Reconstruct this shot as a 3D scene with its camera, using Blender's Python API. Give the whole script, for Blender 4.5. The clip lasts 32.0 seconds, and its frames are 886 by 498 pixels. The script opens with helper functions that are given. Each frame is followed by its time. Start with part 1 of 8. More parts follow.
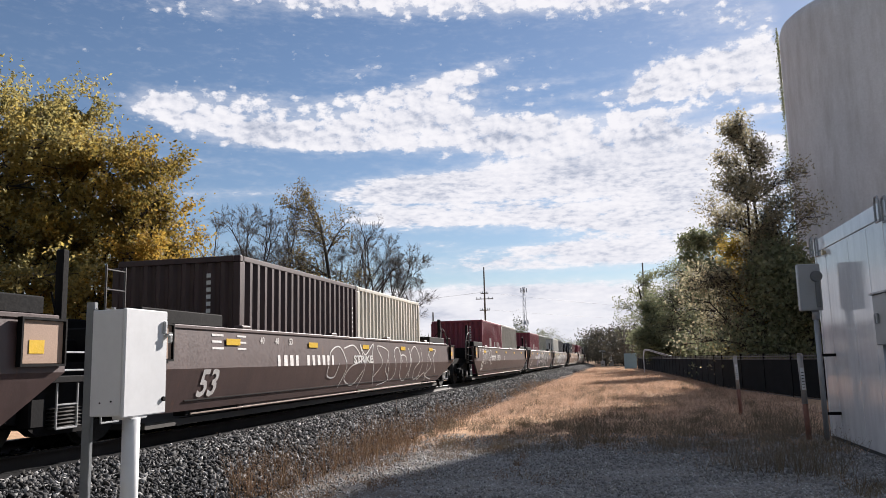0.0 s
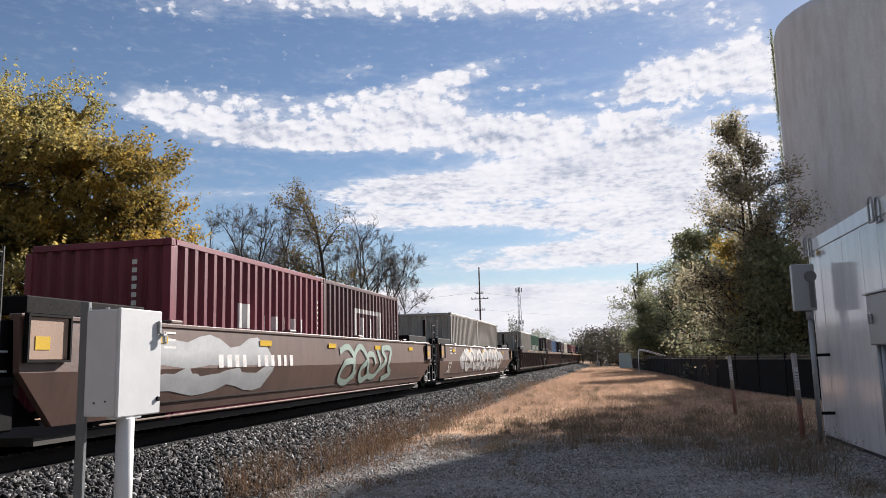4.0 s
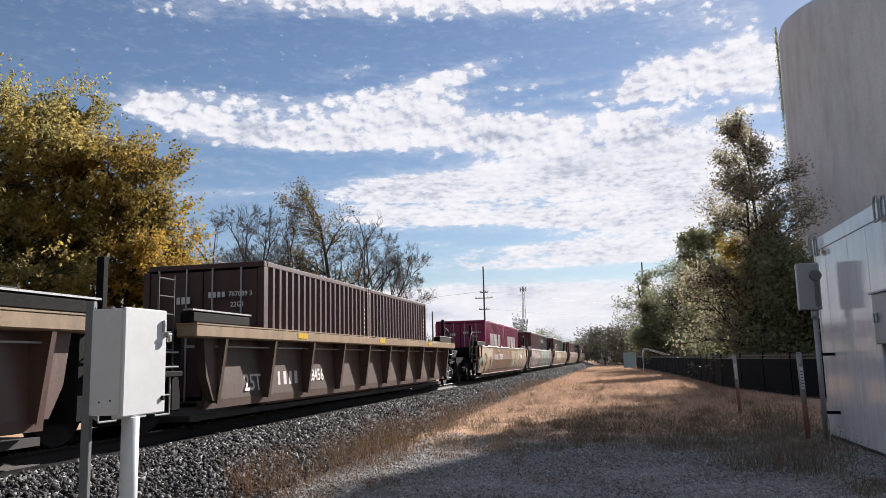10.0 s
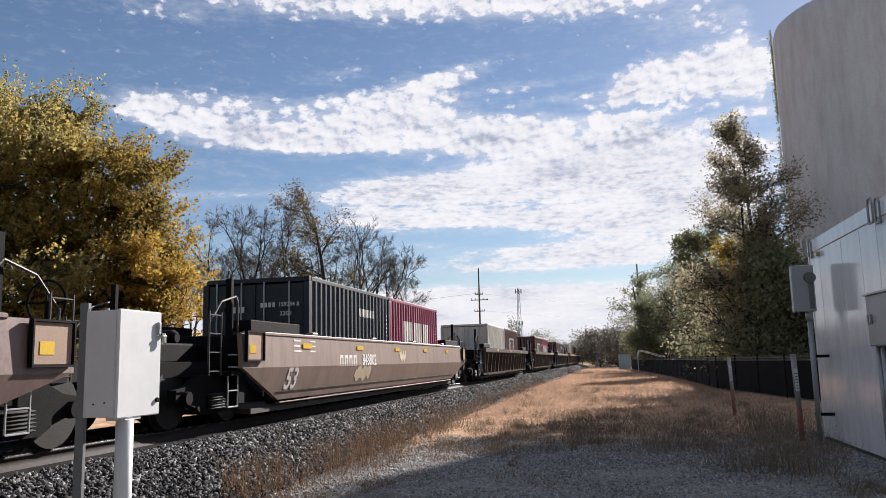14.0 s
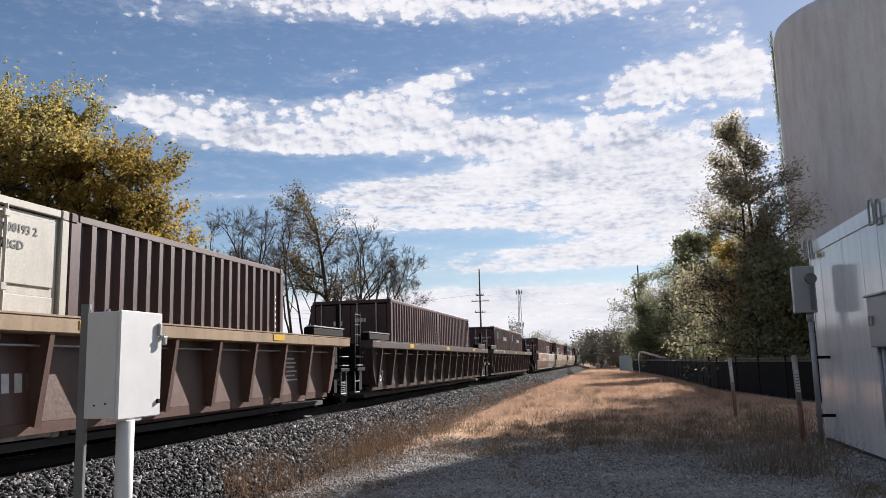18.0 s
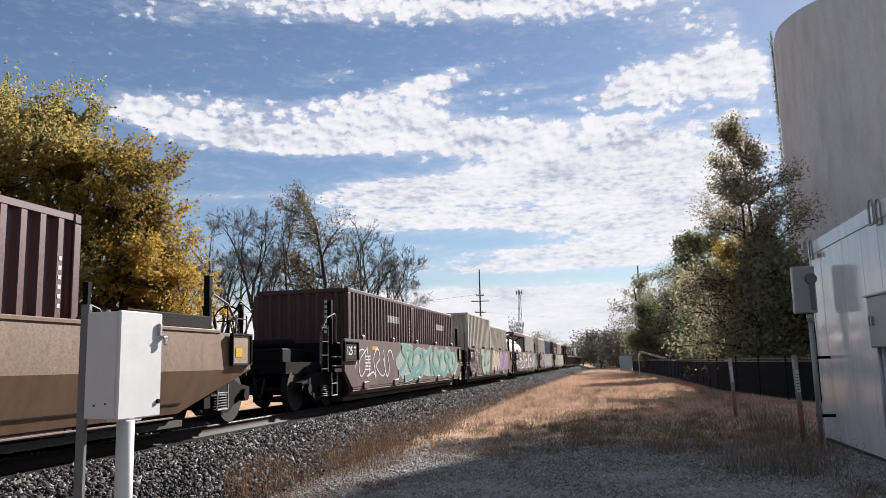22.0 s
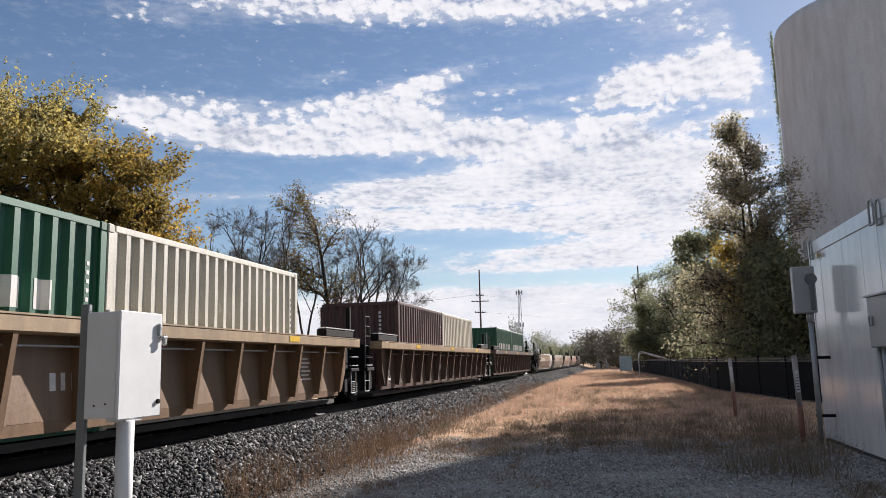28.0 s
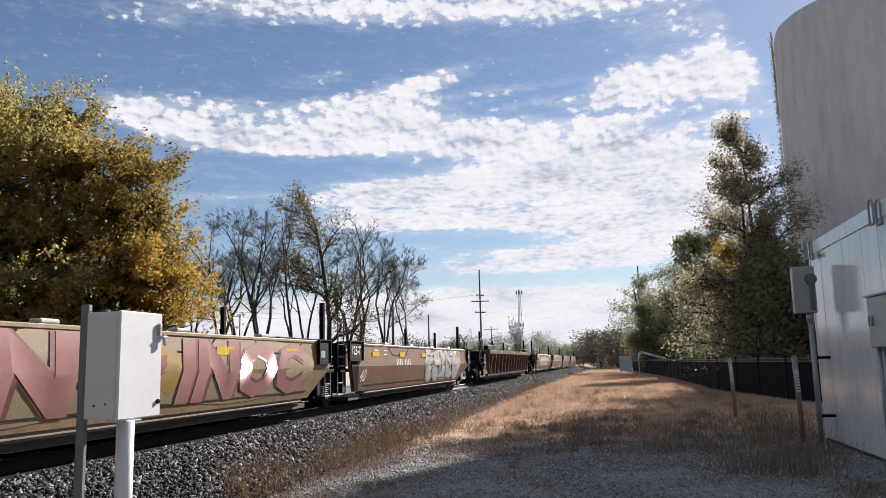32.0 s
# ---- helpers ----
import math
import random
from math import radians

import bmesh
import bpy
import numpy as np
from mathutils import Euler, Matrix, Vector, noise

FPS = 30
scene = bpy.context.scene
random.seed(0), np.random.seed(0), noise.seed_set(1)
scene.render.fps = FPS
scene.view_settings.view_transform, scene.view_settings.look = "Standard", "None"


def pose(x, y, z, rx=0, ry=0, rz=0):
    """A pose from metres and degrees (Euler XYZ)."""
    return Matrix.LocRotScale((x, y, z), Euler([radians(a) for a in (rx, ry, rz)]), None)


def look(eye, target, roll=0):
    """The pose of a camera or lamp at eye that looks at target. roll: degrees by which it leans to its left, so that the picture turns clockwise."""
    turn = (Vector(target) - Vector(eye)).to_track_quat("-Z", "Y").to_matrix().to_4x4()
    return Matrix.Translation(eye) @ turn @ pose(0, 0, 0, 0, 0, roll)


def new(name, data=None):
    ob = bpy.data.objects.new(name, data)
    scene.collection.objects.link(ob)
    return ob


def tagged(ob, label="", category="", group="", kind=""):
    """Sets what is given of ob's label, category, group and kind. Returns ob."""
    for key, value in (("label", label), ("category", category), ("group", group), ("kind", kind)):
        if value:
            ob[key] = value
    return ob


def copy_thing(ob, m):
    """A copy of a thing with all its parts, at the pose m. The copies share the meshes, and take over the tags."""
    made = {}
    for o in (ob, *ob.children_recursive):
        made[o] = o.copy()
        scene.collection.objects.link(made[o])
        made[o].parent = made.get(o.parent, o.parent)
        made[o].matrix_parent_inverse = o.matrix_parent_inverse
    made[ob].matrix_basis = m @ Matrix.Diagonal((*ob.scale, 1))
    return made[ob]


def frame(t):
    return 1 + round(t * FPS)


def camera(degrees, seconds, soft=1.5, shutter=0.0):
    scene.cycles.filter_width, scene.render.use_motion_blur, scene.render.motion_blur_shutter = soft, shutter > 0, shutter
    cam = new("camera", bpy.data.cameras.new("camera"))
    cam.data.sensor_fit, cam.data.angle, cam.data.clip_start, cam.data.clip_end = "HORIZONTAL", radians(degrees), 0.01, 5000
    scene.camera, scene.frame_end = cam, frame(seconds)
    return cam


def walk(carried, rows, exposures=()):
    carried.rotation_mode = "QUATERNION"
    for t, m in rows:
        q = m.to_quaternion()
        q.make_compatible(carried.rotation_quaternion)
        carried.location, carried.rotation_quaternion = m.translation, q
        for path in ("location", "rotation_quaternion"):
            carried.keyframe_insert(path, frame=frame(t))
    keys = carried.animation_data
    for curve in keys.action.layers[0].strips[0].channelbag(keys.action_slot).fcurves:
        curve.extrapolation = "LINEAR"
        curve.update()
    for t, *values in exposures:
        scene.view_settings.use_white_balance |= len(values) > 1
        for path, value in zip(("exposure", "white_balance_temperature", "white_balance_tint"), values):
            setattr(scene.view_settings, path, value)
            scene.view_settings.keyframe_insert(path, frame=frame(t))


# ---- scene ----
# World: x to the right of the track, y along the track away from the camera, z up.
EYE_Z = 1.5
FOV = 59.25
F_PX = 1379.0
YAW, PITCH, ROLL = 12.19, 8.25, -1.39


def held(dx, dy):
    """The camera on its stand, turned by a small sway."""
    step = 57.2958 / F_PX
    return pose(0, 0, EYE_Z, 90 + PITCH + dy * step, 0, YAW + dx * step) @ pose(0, 0, 0, 0, 0, ROLL)


cam = camera(FOV, 32.0, soft=0.6)
SWAY = ((0, 8.5, -1.5), (0.5, 8, -1.5), (1, 7, -1.5), (1.5, 4, -1.5), (2, 1.5, -1.2), (2.5, 0.2, -1.5), (3, -0.5, -2), (3.5, -0.4, -2),
        (5.5, 0.8, -0.5), (6, 0, 0), (7, 0, 0), (7.5, 1.4, -1), (8, 4, -2), (8.5, 6.3, -3), (9, 8, -3), (9.5, 8, -3), (10, 7.4, -3),
        (10.5, 5, -3), (11, 3.7, -3), (12, 3, -1.5), (12.5, 1.5, -1), (13, 0, 0), (13.5, -0.8, 0), (14, -1, 0), (16.5, -1, 0.2),
        (17, -0.8, 0.6), (17.5, -0.3, 1.2), (18, 0.3, 2), (18.5, 0.6, 3), (20, 0.4, 2.7), (23, 0.4, 2.3), (28, 0.3, 2.5), (32, 0.3, 2.6))
walk(cam, [(t, held(dx, dy)) for t, dx, dy in SWAY], exposures=[(0, 1.02, 6250, 15), (32, 1.02, 6250, 15)])

# ---- daylight ----
SUN_AZ, SUN_EL = 19.6, 26.5
world = bpy.data.worlds.new("sky")
scene.world = world
world.use_nodes = True
wn = world.node_tree.nodes
wl = world.node_tree.links
sky = wn.new("ShaderNodeTexSky")
sky.sky_type = "NISHITA"
sky.sun_disc = False
sky.sun_elevation = radians(SUN_EL)
sky.sun_rotation = radians(SUN_AZ)
sky.air_density, sky.dust_density, sky.ozone_density = 1.0, 0.12, 2.0
wn["Background"].inputs["Strength"].default_value = 0.042
wl.new(sky.outputs["Color"], wn["Background"].inputs["Color"])
sun_data = bpy.data.lights.new("sun", "SUN")
sun_data.energy, sun_data.angle, sun_data.color = 5.0, radians(0.55), (1.0, 0.93, 0.82)
sun = new("sun", sun_data)
_a, _e = radians(SUN_AZ), radians(SUN_EL)
SUN_DIR = Vector((math.sin(_a) * math.cos(_e), math.cos(_a) * math.cos(_e), math.sin(_e)))
sun.matrix_world = look(SUN_DIR * 100, (0, 0, 0))

# ---- materials ----
MATS = {}


def nodes_of(name):
    m = bpy.data.materials.new(name)
    m.use_nodes = True
    nt = m.node_tree
    return m, nt, nt.nodes, nt.links, nt.nodes["Principled BSDF"]


def shade(c, k):
    return tuple(min(1.0, v * k) for v in c[:3]) + (1.0,)


def noise_of(nt, coord, scale, detail=4.0, rough=0.55, stretch=None):
    n = nt.nodes.new("ShaderNodeTexNoise")
    n.inputs["Scale"].default_value = scale
    n.inputs["Detail"].default_value = detail
    n.inputs["Roughness"].default_value = rough
    if stretch:
        mp = nt.nodes.new("ShaderNodeMapping")
        mp.inputs["Scale"].default_value = stretch
        nt.links.new(coord, mp.inputs["Vector"])
        coord = mp.outputs["Vector"]
    nt.links.new(coord, n.inputs["Vector"])
    return n.outputs["Fac"]


def ramp_of(nt, fac, stops):
    r = nt.nodes.new("ShaderNodeValToRGB")
    el = r.color_ramp.elements
    while len(el) < len(stops):
        el.new(0.5)
    for e, (p, c) in zip(el, stops):
        e.position, e.color = p, (tuple(c) + (1.0,))[:4]
    nt.links.new(fac, r.inputs["Fac"])
    return r.outputs["Color"]


def mix_of(nt, fac, a, b, kind="MIX"):
    m = nt.nodes.new("ShaderNodeMix")
    m.data_type, m.blend_type = "RGBA", kind
    for sock, v in ((m.inputs[0], fac), (m.inputs[6], a), (m.inputs[7], b)):
        if hasattr(v, "is_linked"):
            nt.links.new(v, sock)
        else:
            sock.default_value = v if not isinstance(v, tuple) else (v + (1.0,))[:4]
    return m.outputs[2]


def paint(name, col, rough=0.5, metal=0.0, var=0.18, scale=1.2, fine=45.0, bump=0.15, dirt=None, dirt_amount=0.5,
          rust=None, streak=False, spec=0.5, random_tint=0.0, dust=0.0):
    """Weathered paint, metal, wood or stone: broad stains, fine grain, optional dirt and rust spots."""
    if name in MATS:
        return MATS[name]
    m, nt, nd, ln, bs = nodes_of(name)
    tc = nd.new("ShaderNodeTexCoord").outputs["Object"]
    big = noise_of(nt, tc, scale, 5.0)
    small = noise_of(nt, tc, fine, 3.0)
    base = ramp_of(nt, big, [(0.3, shade(col, 1 - var)), (0.7, shade(col, 1 + var))])
    base = mix_of(nt, 0.35, base, ramp_of(nt, small, [(0.3, shade(col, 1 - var * 1.2)), (0.7, shade(col, 1 + var))]))
    if dirt:
        k = noise_of(nt, tc, scale * 2.3, 6.0, 0.65, (3.0, 3.0, 0.5) if streak else None)
        f = ramp_of(nt, k, [(0.42, (0, 0, 0)), (0.72, (dirt_amount,) * 3)])
        base = mix_of(nt, f, base, tuple(dirt))
    if rust:
        k = noise_of(nt, tc, scale * 6.0, 7.0, 0.7, (2.0, 2.0, 0.8) if streak else None)
        f = ramp_of(nt, k, [(0.62, (0, 0, 0)), (0.72, (0.85,) * 3)])
        base = mix_of(nt, f, base, tuple(rust))
    if random_tint:
        oi = nd.new("ShaderNodeObjectInfo")
        f = ramp_of(nt, oi.outputs["Random"], [(0.0, shade((1, 1, 1), 1 - random_tint)), (1.0, (1, 1, 1))])
        base = mix_of(nt, 1.0, base, f, "MULTIPLY")
    ln.new(base, bs.inputs["Base Color"])
    rr = ramp_of(nt, small, [(0.2, (max(0.03, rough - 0.12),) * 3), (0.8, (min(1, rough + 0.12),) * 3)])
    ln.new(rr, bs.inputs["Roughness"])
    bs.inputs["Metallic"].default_value = metal
    bs.inputs["Specular IOR Level"].default_value = spec
    if dust:
        bs.inputs["Sheen Weight"].default_value = dust
        bs.inputs["Sheen Roughness"].default_value = 0.4
        bs.inputs["Sheen Tint"].default_value = (1.0, 0.92, 0.88, 1.0)
    bp = nd.new("ShaderNodeBump")
    bp.inputs["Strength"].default_value = bump
    bp.inputs["Distance"].default_value = 0.01
    ln.new(small, bp.inputs["Height"])
    ln.new(bp.outputs["Normal"], bs.inputs["Normal"])
    MATS[name] = m
    return m


def island_mat(name, cols, rough=0.85, spec=0.3, translucent=0.0, scale=0.6, other=None, other_scale=0.3):
    """Many small pieces in one mesh (stones, leaves, blades): each takes a colour of its own."""
    if name in MATS:
        return MATS[name]
    m, nt, nd, ln, bs = nodes_of(name)
    g = nd.new("ShaderNodeNewGeometry")
    n = len(cols)
    base = ramp_of(nt, g.outputs["Random Per Island"], [(i / max(1, n - 1), c) for i, c in enumerate(cols)])
    tc = nd.new("ShaderNodeTexCoord").outputs["Object"]
    if other:
        k = len(other)
        alt = ramp_of(nt, g.outputs["Random Per Island"], [(i / max(1, k - 1), c) for i, c in enumerate(other)])
        base = mix_of(nt, ramp_of(nt, noise_of(nt, tc, other_scale, 3.0), [(0.42, (0, 0, 0)), (0.58, (1, 1, 1))]), base, alt)
    f = ramp_of(nt, noise_of(nt, tc, scale, 3.0), [(0.3, (0.68,) * 3), (0.7, (1.0,) * 3)])
    base = mix_of(nt, 1.0, base, f, "MULTIPLY")
    ln.new(base, bs.inputs["Base Color"])
    bs.inputs["Roughness"].default_value = rough
    bs.inputs["Specular IOR Level"].default_value = spec
    if translucent:
        tr = nd.new("ShaderNodeBsdfTranslucent")
        ln.new(base, tr.inputs["Color"])
        mx = nd.new("ShaderNodeMixShader")
        mx.inputs[0].default_value = translucent
        ln.new(bs.outputs[0], mx.inputs[1])
        ln.new(tr.outputs[0], mx.inputs[2])
        ln.new(mx.outputs[0], nd["Material Output"].inputs["Surface"])
    MATS[name] = m
    return m


# ---- mesh helpers ----
def bm_box(bm, x0, x1, y0, y1, z0, z1, bevel=0.0):
    r = bmesh.ops.create_cube(bm, size=1.0)
    vs = r["verts"]
    for v in vs:
        v.co = Vector(((x0 + x1) / 2 + v.co.x * (x1 - x0), (y0 + y1) / 2 + v.co.y * (y1 - y0), (z0 + z1) / 2 + v.co.z * (z1 - z0)))
    if bevel > 0:
        es = list({e for v in vs for e in v.link_edges})
        bmesh.ops.bevel(bm, geom=es, offset=bevel, segments=1, affect="EDGES", profile=0.5)
    return vs


def bm_rod(bm, a, b, r0, r1=None, n=8):
    a, b = Vector(a), Vector(b)
    r1 = r0 if r1 is None else r1
    d = b - a
    m = Matrix.Translation((a + b) / 2) @ d.to_track_quat("Z", "Y").to_matrix().to_4x4()
    bmesh.ops.create_cone(bm, cap_ends=True, segments=n, radius1=r0, radius2=r1, depth=d.length, matrix=m)


def bm_prism(bm, pts, axis, lo, hi):
    """A flat outline pushed through from lo to hi along an axis (0 x, 1 y, 2 z); pts are the other two coordinates in order."""
    def put(p, w):
        c = list(p)
        c.insert(axis, w)
        return bm.verts.new(c)
    a = [put(p, lo) for p in pts]
    b = [put(p, hi) for p in pts]
    fs = [bm.faces.new(a), bm.faces.new(b[::-1])]
    n = len(pts)
    for i in range(n):
        fs.append(bm.faces.new((a[i], b[i], b[(i + 1) % n], a[(i + 1) % n])))
    bmesh.ops.recalc_face_normals(bm, faces=fs)


def mesh_of(name, bm, material, smooth=False):
    me = bpy.data.meshes.new(name)
    bm.to_mesh(me)
    bm.free()
    if material:
        me.materials.append(material)
    if smooth:
        for p in me.polygons:
            p.use_smooth = True
    return me


def part(name, bm, material, parent, label="", smooth=False):
    ob = new(name, mesh_of(name, bm, material, smooth))
    ob.parent = parent
    if label:
        tagged(ob, label)
    return ob


def shared(name, me, parent, m=None, label=""):
    ob = new(name, me)
    ob.parent = parent
    if m is not None:
        ob.matrix_basis = m
    if label:
        tagged(ob, label)
    return ob


def thing(name, m, label, category, group="", kind=""):
    ob = new(name)
    ob.empty_display_size = 0.3
    ob.matrix_basis = m
    return tagged(ob, label, category, group, kind)


def solo(name, bm, material, m, label, category, group="", kind="", smooth=False):
    ob = new(name, mesh_of(name, bm, material, smooth))
    ob.matrix_basis = m
    return tagged(ob, label, category, group, kind)


def np_mesh(name, verts, faces, material, smooth=False):
    """A mesh from arrays: verts (n, 3), faces (m, k) with one k."""
    verts = np.asarray(verts, dtype=np.float32)
    faces = np.asarray(faces, dtype=np.int32)
    me = bpy.data.meshes.new(name)
    me.vertices.add(len(verts))
    me.vertices.foreach_set("co", verts.ravel())
    k = faces.shape[1]
    me.loops.add(faces.size)
    me.loops.foreach_set("vertex_index", faces.ravel())
    me.polygons.add(len(faces))
    me.polygons.foreach_set("loop_start", np.arange(0, faces.size, k, dtype=np.int32))
    me.polygons.foreach_set("loop_total", np.full(len(faces), k, dtype=np.int32))
    if smooth:
        me.polygons.foreach_set("use_smooth", np.ones(len(faces), dtype=bool))
    me.update(calc_edges=True)
    me.validate()
    if material:
        me.materials.append(material)
    return me

# ---- the track's line ----
TRACK_X, RAIL_Z = -7.41, 0.58
BEND_Y, BEND_R, BEND_LEN = 128.0, 520.0, 260.0


def on_track(s):
    """Place and heading (degrees, left positive) of the track at s metres past the camera: straight, then a left-hand bend, then straight."""
    if s <= BEND_Y:
        return TRACK_X, s, 0.0
    a = min(s - BEND_Y, BEND_LEN) / BEND_R
    x = TRACK_X - BEND_R * (1 - math.cos(a))
    y = BEND_Y + BEND_R * math.sin(a)
    rest = s - BEND_Y - BEND_LEN
    if rest > 0:
        x -= rest * math.sin(a)
        y += rest * math.cos(a)
    return x, y, math.degrees(a)


def track_strip(name, profile, stations, material):
    """A profile (x across, z) drawn along the track."""
    vs, fs, n = [], [], len(profile)
    for s in stations:
        x, y, h = on_track(s)
        c, sn = math.cos(radians(h)), math.sin(radians(h))
        for px, pz in profile:
            vs.append((x + px * c, y + px * sn, pz))
    for i in range(len(stations) - 1):
        for j in range(n - 1):
            a = i * n + j
            fs.append((a, a + 1, a + n + 1, a + n))
    return np_mesh(name, vs, fs, material)


# ---- ground ----
def ground_material():
    m, nt, nd, ln, bs = nodes_of("ground_cover")
    geo = nd.new("ShaderNodeNewGeometry").outputs["Position"]
    sep = nd.new("ShaderNodeSeparateXYZ")
    ln.new(geo, sep.inputs[0])
    broad = noise_of(nt, geo, 0.35, 5.0)
    mid = noise_of(nt, geo, 2.2, 5.0)
    fine = noise_of(nt, geo, 38.0, 3.0)
    gravel = ramp_of(nt, fine, [(0.28, (0.13, 0.128, 0.126)), (0.5, (0.28, 0.277, 0.27)), (0.72, (0.50, 0.495, 0.485))])
    gravel = mix_of(nt, ramp_of(nt, mid, [(0.35, (0, 0, 0)), (0.75, (0.55,) * 3)]), gravel, (0.17, 0.14, 0.11))
    dry = ramp_of(nt, mid, [(0.25, (0.29, 0.18, 0.11)), (0.5, (0.52, 0.345, 0.22)), (0.8, (0.68, 0.48, 0.32))])
    dry = mix_of(nt, ramp_of(nt, noise_of(nt, geo, 0.8, 4.0), [(0.52, (0, 0, 0)), (0.8, (0.6,) * 3)]), dry, (0.16, 0.12, 0.075))
    # gravel apron near the signal shed; dry grass past about twelve metres
    def math_node(op, a, b):
        k = nd.new("ShaderNodeMath")
        k.operation = op
        for s, v in ((k.inputs[0], a), (k.inputs[1], b)):
            if hasattr(v, "is_linked"):
                ln.new(v, s)
            else:
                s.default_value = v
        return k.outputs[0]
    edge = math_node("ADD", sep.outputs["Y"], math_node("MULTIPLY", broad, -9.0))
    edge = math_node("ADD", edge, math_node("MULTIPLY", mid, -4.0))
    edge = math_node("MULTIPLY", math_node("SUBTRACT", edge, 7.4), 0.6)
    k = nd.new("ShaderNodeClamp")
    ln.new(edge, k.inputs[0])
    # brown soil and dead weeds between the stones towards the track
    soil = nd.new("ShaderNodeMapRange")
    soil.interpolation_type = "SMOOTHSTEP"
    soil.inputs["From Min"].default_value, soil.inputs["From Max"].default_value, soil.inputs["To Max"].default_value = 1.6, 4.4, 0.8
    ln.new(math_node("ADD", math_node("MULTIPLY", sep.outputs["X"], -1.0), math_node("MULTIPLY", math_node("SUBTRACT", mid, 0.5), 5.0)), soil.inputs["Value"])
    gravel = mix_of(nt, soil.outputs[0], gravel, ramp_of(nt, fine, [(0.3, (0.055, 0.042, 0.032)), (0.7, (0.17, 0.135, 0.105))]))
    col = mix_of(nt, k.outputs[0], gravel, dry)
    ln.new(col, bs.inputs["Base Color"])
    bs.inputs["Roughness"].default_value = 0.95
    bs.inputs["Specular IOR Level"].default_value = 0.05
    bp = nd.new("ShaderNodeBump")
    bp.inputs["Strength"].default_value = 0.7
    bp.inputs["Distance"].default_value = 0.03
    ln.new(fine, bp.inputs["Height"])
    ln.new(bp.outputs["Normal"], bs.inputs["Normal"])
    return m


def ground_z(x, y):
    """Gently uneven ground."""
    k = max(0.0, min(1.0, (math.hypot(x, y) - 4) / 20))
    return 0.05 * k * noise.noise((x * 0.25, y * 0.25, 3.0)) + 0.02 * noise.noise((x * 0.9, y * 0.9, 8.0))


def build_ground():
    xs = sorted({*np.linspace(-6, 12, 61).round(3), *np.linspace(-60, 60, 49).round(3), -4800.0, -2000.0, -700.0, -250.0, -120.0, 120.0, 250.0, 700.0, 2000.0, 4800.0})
    ys = sorted({*np.linspace(0, 40, 101).round(3), *np.linspace(-60, 160, 56).round(3), -4800.0, -2000.0, -700.0, -250.0, 250.0, 400.0, 700.0, 1200.0, 2400.0, 4800.0})
    vs = [(x, y, ground_z(x, y) if abs(x) < 61 and -61 < y < 161 else 0.0) for y in ys for x in xs]
    n = len(xs)
    fs = [(j * n + i, j * n + i + 1, (j + 1) * n + i + 1, (j + 1) * n + i) for j in range(len(ys) - 1) for i in range(n - 1)]
    ob = new("ground", np_mesh("ground", vs, fs, ground_material(), True))
    tagged(ob, "gravel and dry autumn grass beside the railway", "ground", kind="structure")


build_ground()

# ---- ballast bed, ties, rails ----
# near-black bed: shade between the stones and under the cars put into its colour
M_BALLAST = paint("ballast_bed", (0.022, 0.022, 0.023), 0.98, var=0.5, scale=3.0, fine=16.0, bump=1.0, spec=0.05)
M_TIE = paint("creosoted_tie", (0.025, 0.021, 0.018), 0.9, var=0.4, scale=2.5, fine=40, bump=0.5)
M_RAIL = paint("rusty_rail", (0.024, 0.017, 0.014), 0.8, 0.05, var=0.3, scale=3, fine=60)
M_RAILHEAD = paint("polished_railhead", (0.45, 0.44, 0.43), 0.3, 1.0, var=0.1, scale=8, fine=70)
STATIONS = [*range(-900, -40, 40), *range(-40, 128, 4), *range(128, 400, 8), *range(400, 1300, 50)]
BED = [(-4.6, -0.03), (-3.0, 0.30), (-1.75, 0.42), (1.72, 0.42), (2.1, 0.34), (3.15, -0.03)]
tagged(new("ballast_bed", track_strip("ballast_bed", BED, STATIONS, M_BALLAST)), "crushed-stone ballast bed under the track, near-black for the shade between stones", "ballast", kind="structure")
for side, sx in (("near", 0.7525), ("far", -0.7525)):
    web = [(sx - 0.07, RAIL_Z - 0.165), (sx - 0.065, RAIL_Z - 0.15), (sx - 0.012, RAIL_Z - 0.13), (sx - 0.012, RAIL_Z - 0.04), (sx - 0.037, RAIL_Z - 0.03),
           (sx - 0.037, RAIL_Z - 0.006), (sx + 0.037, RAIL_Z - 0.006), (sx + 0.037, RAIL_Z - 0.03), (sx + 0.012, RAIL_Z - 0.04), (sx + 0.012, RAIL_Z - 0.13),
           (sx + 0.065, RAIL_Z - 0.15), (sx + 0.07, RAIL_Z - 0.165)]
    rail = tagged(new("rail", track_strip("rail", web, STATIONS, M_RAIL)), "rusty steel rail with a polished head", "rail", "rails", kind="structure")
    head = new("railhead", track_strip("railhead", [(sx - 0.036, RAIL_Z - 0.007), (sx - 0.03, RAIL_Z), (sx + 0.03, RAIL_Z), (sx + 0.036, RAIL_Z - 0.007)], STATIONS, M_RAILHEAD))
    head.parent = rail


